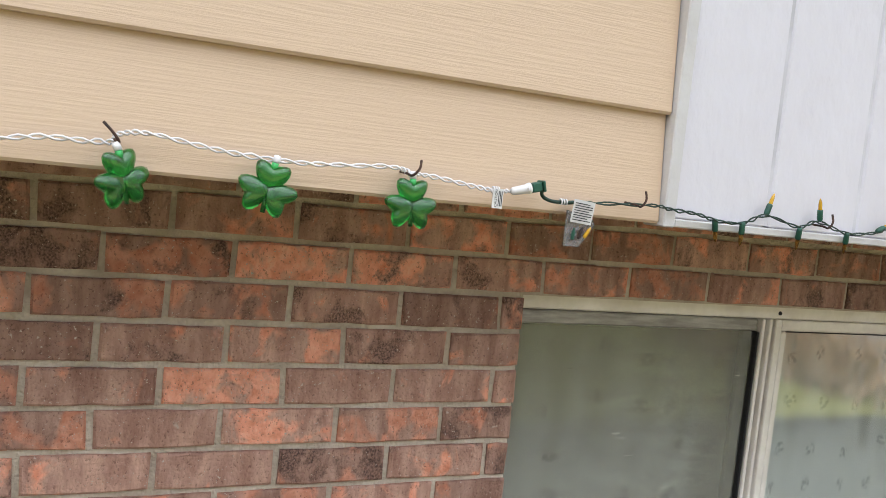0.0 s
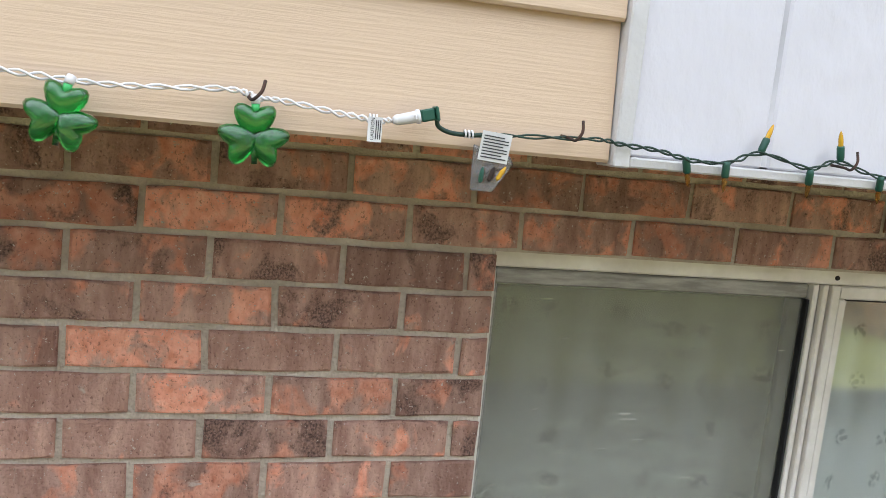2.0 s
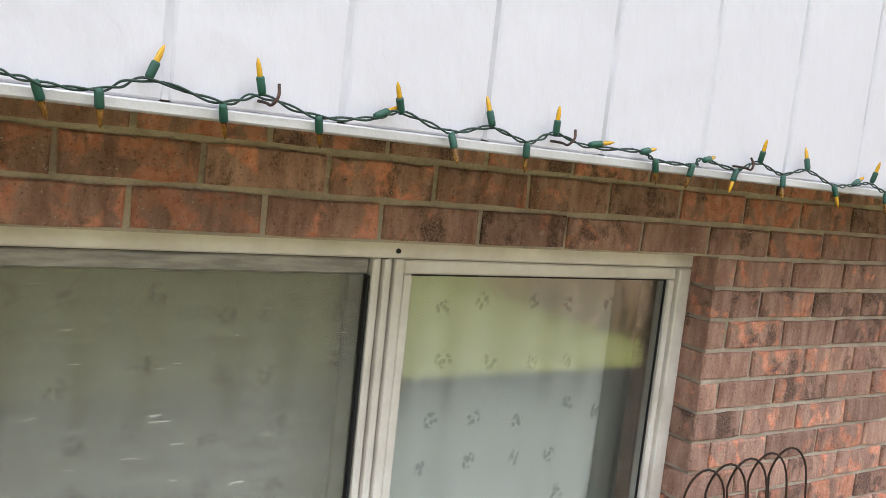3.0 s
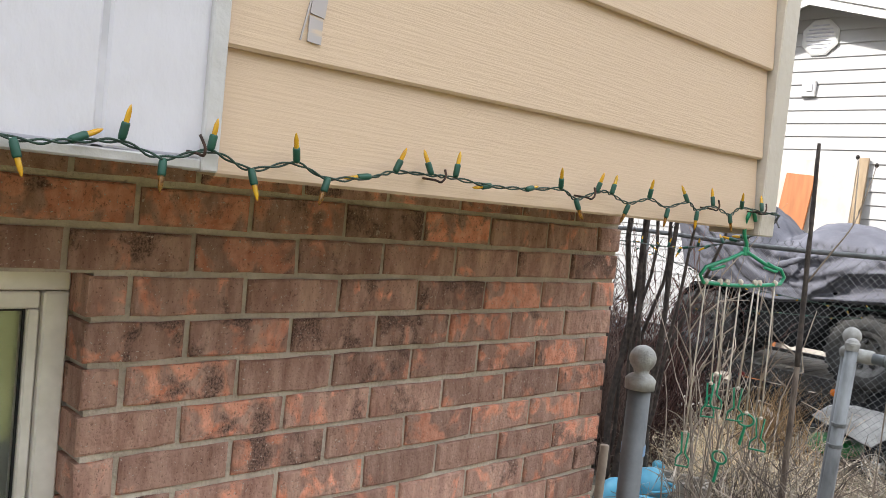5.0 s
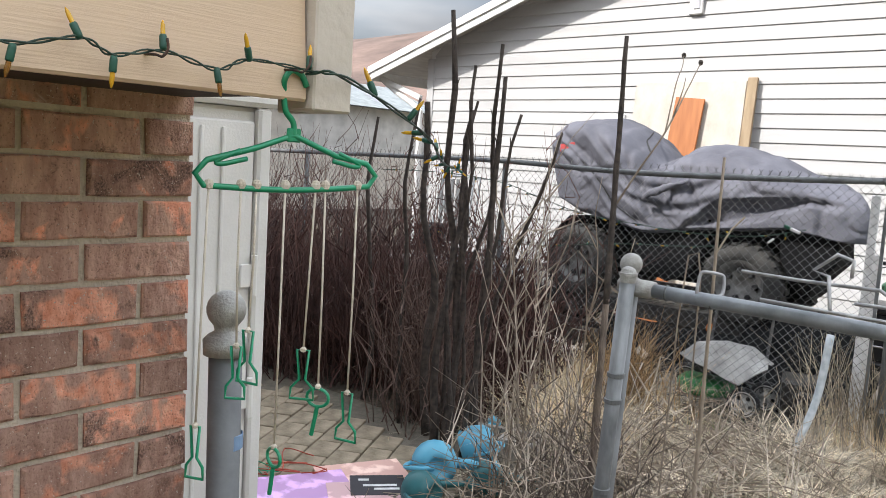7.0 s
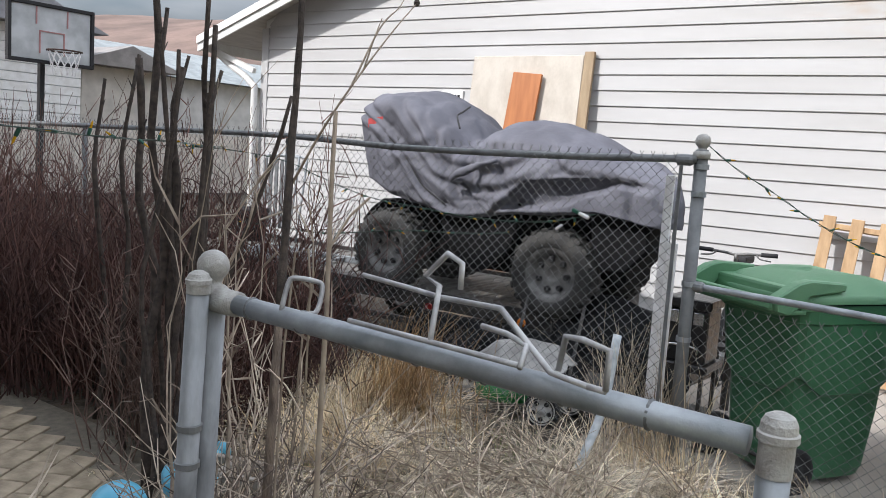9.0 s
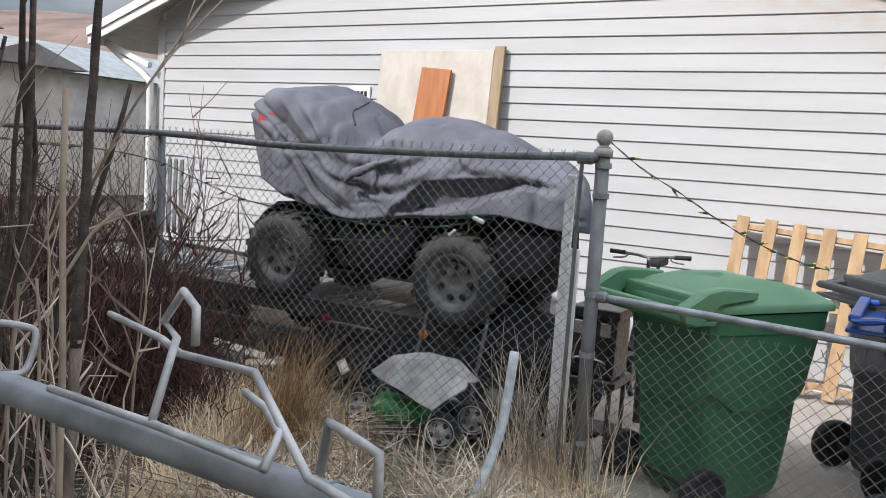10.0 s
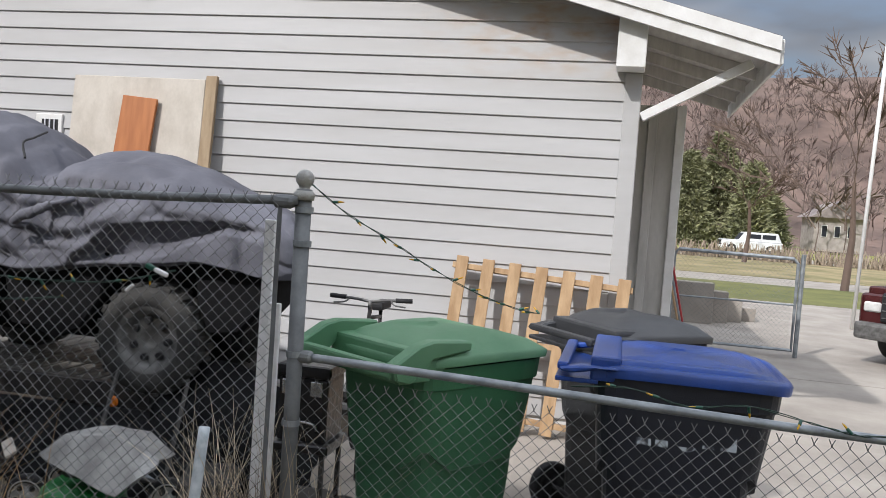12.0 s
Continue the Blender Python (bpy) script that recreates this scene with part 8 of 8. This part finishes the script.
for x_, y_, h_, r_, sd in ((84, -5.6, 8.4, 2.5, 3), (86, -8.4, 10.4, 2.9, 4), (83, -11.0, 7.6, 2.4, 5), (88, -13.2, 5.2, 2.2, 6), (90, -3.2, 7.5, 2.6, 7)):
    conifer((x_, y_, -0.2), h_, r_, sd)
solid("lawn", boxed((27.05, -40, -0.2), (33.9, 20, -0.115)), mat("kerb_lawn", (0.17, 0.17, 0.05), 0.95, col2=(0.10, 0.11, 0.035), scale=0.8, fine=0.25), "mown green verge by the street", "lawn", kind="structure")
solid("road", boxed((57.5, -60, -0.2), (66, 40, -0.118)), CONC, "pale far street", "road", kind="structure")
strip = boxed((34, -60, -0.2), (38.4, 40, -0.125))
solid("road", strip, CONC, "pale street crossing beyond the driveway", "road", kind="structure")
slabs = bmesh.new()
box(slabs, (38.5, -50, -0.2), (57.4, 30, -0.112))
solid("lawn", slabs, mat("far_lawn", (0.34, 0.27, 0.15), 0.95, col2=(0.16, 0.15, 0.06), scale=0.4, fine=0.2), "dormant tan and green lawn across the street", "lawn", kind="structure")
hedge_l = []
for _ in range(1800):
    x, y = q.uniform(56, 58), q.uniform(-30, 4)
    hedge_l.append(np.array([(x, y, -0.1), (x + q.normal(0, 0.2), y + q.normal(0, 0.2), q.uniform(0.3, 0.9))]))
strands("far_hedge", hedge_l, (0.05, 0.02), PALE, label="low tan hedge along the far pavement", category="hedge")


def far_house(at, w, d, h, rh, wall, roof_c, label, ridge_x=True, windows=True, siding=0):
    th = thing("far_house", label, "house", at)
    x, y, z = at
    part("wall", boxed((x, y, z), (x + d, y + w, z + h), 0.02), mat("far_wall", wall, 0.8, scale=2, fine=0.04), th)
    bm = bmesh.new()
    o = 0.5
    if ridge_x:
        v = [bm.verts.new(p) for p in ((x - o, y - o, z + h), (x - o, y + w + o, z + h), (x - o, y + w / 2, z + h + rh), (x + d + o, y - o, z + h), (x + d + o, y + w + o, z + h), (x + d + o, y + w / 2, z + h + rh))]
    else:
        v = [bm.verts.new(p) for p in ((x - o, y - o, z + h), (x + d + o, y - o, z + h), (x + d / 2, y - o, z + h + rh), (x - o, y + w + o, z + h), (x + d + o, y + w + o, z + h), (x + d / 2, y + w + o, z + h + rh))]
    for f in ((0, 1, 2), (5, 4, 3), (0, 3, 4, 1), (1, 4, 5, 2), (2, 5, 3, 0)):
        bm.faces.new([v[i] for i in f])
    part("roof", bm, mat("far_roof", roof_c, 0.9, scale=3, fine=0.1), th)
    for k in range(siding):
        zz = z + h * k / siding
        part("siding_board", boxed((x - 0.004, y - 0.05, zz), (x + d + 0.004, y - 0.006, zz + h / siding - 0.02)), WPAINT, th)
    for k in range(3 if windows else 0):
        yy = y + w * (0.18 + 0.27 * k)
        wn_ = part("window", boxed((x - 0.06, yy, z + h * 0.42), (x - 0.005, yy + w * 0.13, z + h * 0.78), 0.01), WPAINT, th)
        part("pane", boxed((x - 0.075, yy + 0.06, z + h * 0.42 + 0.06), (x - 0.062, yy + w * 0.13 - 0.06, z + h * 0.78 - 0.06)), NAVYP, wn_)
        wn_ = part("window", boxed((x + d * (0.15 + 0.28 * k), y - 0.06, z + h * 0.42), (x + d * (0.15 + 0.28 * k) + 1.1, y - 0.005, z + h * 0.78), 0.01), WPAINT, th)
        part("pane", boxed((x + d * (0.15 + 0.28 * k) + 0.06, y - 0.075, z + h * 0.42 + 0.06), (x + d * (0.15 + 0.28 * k) + 1.04, y - 0.062, z + h * 0.78 - 0.06)), NAVYP, wn_)
    return th


far_house((92, -22.6, 0.1), 4.4, 6, 3.3, 1.7, (0.40, 0.36, 0.34), (0.30, 0.26, 0.25), "two-storey pale house across the street")
far_house((88, -33, -0.2), 6, 8, 2.6, 1.6, (0.62, 0.60, 0.56), (0.26, 0.24, 0.24), "small pale house across the street")
far_house((20.4, 24, -0.2), 6, 8, 3.6, 1.2, (0.55, 0.54, 0.52), (0.30, 0.33, 0.34), "low pale house with a grey roof behind the yards", windows=False)
far_house((16.6, 20.6, -0.2), 4, 2.4, 3.4, 0.6, (0.60, 0.56, 0.50), (0.28, 0.26, 0.25), "small pale garage behind the yards", ridge_x=False, windows=False)
far_house((7.6, 20, -0.2), 7, 8.6, 4.1, 2.0, (0.58, 0.60, 0.62), (0.28, 0.28, 0.30), "white sided house behind the yards", ridge_x=False, windows=False, siding=18)
far_house((-30, -34, -0.2), 10, 14, 3.2, 1.8, (0.55, 0.48, 0.40), (0.2, 0.18, 0.17), "single-storey house across the front lawn")
for i, (x, y, h) in enumerate(((-6, -16, 9), (2, -18, 10), (7, -15, 8), (12, -19, 11), (17, -15, 9), (24, -18, 10), (30, -22, 11))):
    th = thing("bare_tree", "leafless tree across the front lawn", "tree", (x, y, -0.1), group="bare lawn trees")
    L_ = bare_tree_lines((x, y, -0.1), h, 700 + i, 5)
    strands("crown", L_[1:], (0.035, 0.010), bpy.data.materials["street_bark"], th, kind="")
    part("trunk", tube(bmesh.new(), [Vector(v) for v in L_[0]], [0.2, 0.16, 0.11], 8), bpy.data.materials["street_bark"], th)


def car(name, label, at, turn, paint, L, wd, ht, hood, bed=False, category="car"):
    """A parked vehicle. Own space: nose towards -x."""
    th = thing(name, label, category, m=pose(*at, 0, 0, turn))
    z0, zb = 0.32, ht * 0.56
    cab0, cab1 = hood, (L * 0.62 if bed else L * 0.98)
    part("body", boxed((0, -wd / 2, z0), (L, wd / 2, zb), 0.08, None, 3), paint, th, local=True, smooth=False)
    part("bonnet", boxed((0.05, -wd / 2 + 0.08, zb - 0.05), (hood + 0.2, wd / 2 - 0.08, zb + 0.10), 0.06, None, 3), paint, th, local=True)
    cabin = bmesh.new()
    vs = box(cabin, (cab0, -wd / 2 + 0.06, zb - 0.02), (cab1, wd / 2 - 0.06, ht), 0.06)
    for v in cabin.verts:
        if v.co.z > ht - 0.2:
            v.co.x = cab0 + 0.45 + (v.co.x - cab0) * (cab1 - cab0 - 0.7) / (cab1 - cab0)
            v.co.y *= 0.86
    part("cabin", cabin, paint, th, local=True)
    slope = math.degrees(math.atan2(0.45, ht - zb))
    part("windscreen", boxed((-0.03, -wd / 2 + 0.24, 0.0), (0.012, wd / 2 - 0.24, (ht - zb) * 0.78), 0.01, pose(cab0 + 0.07, 0, zb + 0.13, 0, slope, 0)), NAVYP, th, local=True)
    for s in (-1, 1):
        for a, b in ((0.28, 0.52), (0.56, 0.86)):
            xa, xb = cab0 + (cab1 - cab0) * a, cab0 + (cab1 - cab0) * b
            part("side_window", boxed((xa, s * (wd / 2 - 0.10) - 0.02, zb + 0.10), (xb, s * (wd / 2 - 0.10) + 0.02, ht - 0.14), 0.01, pose(0, -s * 0.02, 0)), NAVYP, th, local=True)
        part("headlight", boxed((-0.03, s * (wd / 2 - 0.20) - 0.12, zb - 0.26), (0.05, s * (wd / 2 - 0.20) + 0.12, zb - 0.12), 0.02), mat("lamp_glass", (0.7, 0.7, 0.68), 0.15, scale=9), th, local=True)
        part("tail_light", boxed((L - 0.05, s * (wd / 2 - 0.12) - 0.06, zb - 0.25), (L + 0.02, s * (wd / 2 - 0.12) + 0.06, zb), 0.02), mat("tail_red", (0.4, 0.02, 0.02), 0.3, scale=9), th, local=True)
        for x in (L * 0.17, L * 0.80):
            w_ = part("wheel", lathed([(0.2, -0.1), (0.33, -0.11), (0.36, -0.08), (0.36, 0.08), (0.33, 0.11), (0.2, 0.1)], sides=24, m=pose(x, s * (wd / 2 - 0.10), 0.36, 90)), TYRE, th, local=True, smooth=True)
            part("rim", lathed([(0, -0.09), (0.19, -0.09), (0.21, -0.1), (0.21, 0.1), (0.19, 0.09), (0, 0.09)], sides=20, m=pose(x, s * (wd / 2 - 0.10), 0.36, 90)), RIM, w_, local=True, smooth=True)
    g = part("grille", boxed((-0.05, -wd / 2 + 0.33, zb - 0.38), (0.02, wd / 2 - 0.33, zb + 0.02), 0.02), BLACK, th, local=True)
    for k in range(4):
        part("grille_bar", boxed((-0.07, -wd / 2 + 0.36, zb - 0.33 + k * 0.10), (-0.052, wd / 2 - 0.36, zb - 0.315 + k * 0.10), 0.004), RIM, g, local=True)
    part("bumper", boxed((-0.14, -wd / 2 + 0.02, z0 + 0.02), (0.04, wd / 2 - 0.02, z0 + 0.26), 0.05, None, 2), RIM if bed else paint, th, local=True)
    return th


car("pickup_truck", "dark red pickup truck with a chrome grille parked on the driveway", (16.95, -4.10, -0.10), -42, mat("maroon_paint", (0.075, 0.013, 0.013), 0.25, 0.2, scale=2, coat=0.6), 5.6, 1.95, 1.75, 1.5, True, "truck")
car("suv", "white estate car parked across the street", (70.0, -7.1, -0.12), -86, mat("white_car_paint", (0.75, 0.76, 0.78), 0.3, scale=2, coat=0.5), 4.35, 1.85, 1.62, 1.15)
# gate, steps and post by the neighbour's driveway
dg = thing("tube_gate", "grey tube and mesh gate closing the neighbour's side yard", "gate", (17.4, -1.6, -0.12))
GX, GA, GB = 17.4, -0.82, -2.50
part("frame", tubed([(GX, GA, -0.02), (GX, GA, 1.22), (GX, GA - 0.06, 1.29), (GX, GB + 0.07, 1.27), (GX, GB, 1.20), (GX, GB, -0.02)], 0.026, 8, True), GALV, dg)
part("bar", tubed([(GX, GA, 0.62), (GX, GB, 0.62)], 0.014, 6), GALV, dg)
part("post", tubed([(GX, GB - 0.06, -0.2), (GX, GB - 0.06, 1.34)], 0.032, 8), GALV, dg)
part("post", tubed([(GX, GA + 0.06, -0.2), (GX, GA + 0.06, 1.34)], 0.032, 8), GALV, dg)
chain("mesh", (GX, GA - 0.02), (GX, GB + 0.02), 0.0, 1.25, dg, pitch=0.07, r=0.002)
st_ = thing("block_steps", "stack of grey concrete blocks forming garden steps", "steps", (21, -1.5, -0.12))
for i in range(4):
    part("block", boxed((20.6 + 0.35 * i, -1.75 - 0.30 * i, -0.12), (20.94 + 0.35 * i, -0.9, 0.62 - 0.16 * i), 0.01), CONC, st_)
solid("flag_pole", tubed([(22, -4.45, -0.2), (22, -4.62, 6.2)], 0.035, 10), WPAINT, "slender white pole standing by the driveway", "pole", smooth=True)
rake = thing("garden_tools", "garden tools leaning in the neighbour's side yard", "tools", (15.5, -0.8, -0.12))
for i in range(5):
    part("handle", tubed([(15.4 + 0.12 * i, -0.95 - 0.03 * i, -0.12), (15.5 + 0.12 * i, -0.68, 0.95 + 0.15 * (i % 3))], 0.014, 6), (PALLET, GALV, mat("red_handle", (0.45, 0.03, 0.03), 0.5, scale=9))[i % 3], rake)
# basketball hoop behind the fence
bb = thing("basketball_hoop", "portable basketball hoop with a clear backboard", "basketball hoop", (10.6, 11.7, -0.1))
part("backboard", boxed((10.10, 11.50, 2.46), (11.28, 11.53, 3.20), 0.006), mat("backboard_acrylic", (0.52, 0.54, 0.55), 0.2, scale=4), bb)
for lo, hi in (((10.05, 11.47, 2.41), (11.33, 11.55, 2.459)), ((10.05, 11.47, 3.201), (11.33, 11.55, 3.25)), ((10.05, 11.47, 2.46), (10.099, 11.55, 3.20)), ((11.281, 11.47, 2.46), (11.33, 11.55, 3.20))):
    part("frame_bar", boxed(lo, hi, 0.004), BLACK, bb)
for lo, hi in (((10.45, 11.49, 2.95), (10.47, 11.498, 3.19)), ((10.91, 11.49, 2.95), (10.93, 11.498, 3.19)), ((10.50, 11.49, 2.55), (10.52, 11.498, 2.85)), ((10.86, 11.49, 2.55), (10.88, 11.498, 2.85)), ((10.50, 11.49, 2.852), (10.88, 11.498, 2.87))):
    part("stripe", boxed(lo, hi), mat("board_stripe", (0.42, 0.20, 0.19), 0.5, scale=9), bb)
part("rim", tubed([(10.72 + 0.23 * math.cos(a), 11.22 + 0.23 * math.sin(a), 2.60) for a in [2 * math.pi * i / 20 for i in range(20)]], 0.012, 6, True), IRON, bb)
net = [np.array([(10.72 + 0.22 * (1 - 0.35 * t) * np.cos(a + s * t * 0.9), 11.22 + 0.22 * (1 - 0.35 * t) * np.sin(a + s * t * 0.9), 2.59 - 0.33 * t) for t in np.linspace(0, 1, 5)]) for a in np.linspace(0, 2 * np.pi, 13)[:-1] for s in (-1, 1)]
strands("net", net, 0.006, WCORD, bb, kind="")
part("pole", tubed([(10.65, 11.75, -0.1), (10.65, 11.70, 2.9)], 0.05, 10), BLACK, bb)
fb_ = thing("board_fence", "weathered board fence at the back of the yards", "fence", (16, 19.04, -0.1))
for k in range(66):
    part("board", boxed((2.0 + 0.42 * k, 19.0, -0.1), (2.0 + 0.42 * k + 0.405, 19.03, 1.55 + 0.04 * noise.noise((k * 1.7, 0, 0))), 0.004), PLY, fb_)
for z_ in (0.35, 1.2):
    part("rail", boxed((2.0, 19.031, z_), (29.7, 19.08, z_ + 0.09)), PLY, fb_)

# ---- bricks of the front wall ----
def brick_mesh(w, h, d, seed):
    """One wire-cut brick: chipped, uneven arrises round a face that is not quite flat."""
    r = random.Random(seed)
    k = 4 if w > 0.12 else 2
    rim = [(w * i / k, 0) for i in range(k)] + [(w, 0)] + [(w - w * i / k, h) for i in range(k)] + [(0, h)]
    bm = bmesh.new()
    face, edge, back = [], [], []
    for x, z in rim:
        corner = x in (0, w)
        jx, jz = r.uniform(-0.0016, 0.0016), r.uniform(-0.0017, 0.0017)
        sx = 1 if x == 0 else (-1 if x == w else 0)
        sz = 1 if z == 0 else -1
        worn = r.uniform(0.0016, 0.0042) + (0.0014 if corner else 0)
        edge.append(bm.verts.new((x + jx, worn * 0.9, z + jz)))
        face.append(bm.verts.new((x + jx + sx * worn, r.uniform(-0.0008, 0.0009), z + jz + sz * worn)))
        back.append(bm.verts.new((x, d, z)))
    bm.faces.new(face)
    q = len(rim)
    for i in range(q):
        j = (i + 1) % q
        bm.faces.new((face[i], edge[i], edge[j], face[j]))
        bm.faces.new((edge[i], back[i], back[j], edge[j]))
    return finish("brick", bm, BRICK)


BW, BH = P - 0.0105, C - 0.0105
shapes = {}


def lay(parent, x, z, w, y=YB, turn=0.0, n=[0]):
    key = (round(w, 3), n[0] % 9)
    n[0] += 1
    if key not in shapes:
        shapes[key] = brick_mesh(w, BH, 0.078, hash((key[0] * 1000 // 1, key[1])) % 997)
    ob = new("brick", shapes[key])
    ob.parent = parent
    jit = random.Random(n[0])
    loc = Vector((x, y + jit.uniform(-0.0012, 0.0015), z + jit.uniform(-0.001, 0.001))) - WORLD[parent].translation
    ob.location = loc
    ob.rotation_euler = (0, 0, turn + jit.uniform(-0.002, 0.002))
    return ob


rest = []
for c in range(-20, 3):
    z = W + c * C + 0.005
    odd = c % 2
    x = J0 - 30 * P + (0 if odd == 0 else P / 2)
    while x < XC - 0.02:
        a, b = x + 0.005, x + 0.005 + BW
        x += P
        # the bond left of the window sits a little further along
        a, b = a + (0.015 if a < 0.95 else 0), b + (0.015 if b < 0.95 else 0)
        spans = [(a, min(b, XC))]
        if ZWB - 0.01 < z and z + BH < W + 0.01:
            spans = [(u, v) for u, v in ((a, min(b, XWL)), (max(a, XBR), min(b, XC))) if v - u > 0.02]
        for u, v in spans:
            if v - u < 0.03:
                continue
            if u > -0.75 and c >= -10:
                lay(house, u, z, v - u)
            elif u > -4.5:
                rest.append((u, v, z))
    # the corner's return
    if c < 0 and ZWB - 0.01 < z and c >= -10:
        lay(house, XC - 0.006, z, 0.09 if odd else 0.19, YB + 0.080, math.pi / 2)
bm_v, bm_f = [], []
for u, v, z in rest:
    o = len(bm_v)
    for yy in (YB, YB + 0.03):
        bm_v += [(u, yy, z), (v, yy, z), (v, yy, z + BH), (u, yy, z + BH)]
    for q in ((0, 1, 2, 3), (4, 7, 6, 5), (0, 4, 5, 1), (3, 2, 6, 7), (0, 3, 7, 4), (1, 5, 6, 2)):
        bm_f.append([o + i for i in q])
me = bpy.data.meshes.new("brickwork")
me.from_pydata([(x, y - YB, z) for x, y, z in bm_v], [], bm_f)
me.materials.append(BRICK)
bw = new("brickwork", me)
bw.parent = house
tagged(bw, "red-brown bricks low on the wall", kind="stuff")

# ---- patio pavers ----
patio = thing("patio", "worn tan concrete pavers laid behind the house", "patio", (5.2, 3.6, 0), kind="structure")
part("bed", boxed((4.0, 1.6, -0.06), (6.62, 6.4, -0.004)), mat("paver_sand", (0.16, 0.14, 0.11), 0.95, scale=20, bump=0.5), patio, "dark sandy joints")
pv = boxed((-0.109, -0.069, -0.03), (0.109, 0.069, 0.012), 0.004)
pmesh = finish("paver", pv, PAVER)
n_ = 0
for i in range(-4, 40):
    for j in range(-20, 40):
        u, v = i * 0.226 + (0.113 if j % 2 else 0), j * 0.146
        x, y = 4.0 + u * 0.87 - v * 0.5, 1.7 + u * 0.5 + v * 0.87
        if 4.9 < x < min(6.34, 6.20 + 0.12 * (y - 3.0)) + 0.0 and 2.15 < y < 5.2 and n_ < 330 and not (x > 6.05 and y < 2.5) and not (3.8 < x < 4.7 and y < 2.7):
            ob = new("paver", pmesh)
            ob.parent = patio
            jr = random.Random(n_)
            ob.location = Vector((x, y, jr.uniform(-0.004, 0.004))) - WORLD[patio].translation
            ob.rotation_euler = (jr.uniform(-.01, .01), jr.uniform(-.01, .01), radians(30) + jr.uniform(-.02, .02))
            n_ += 1
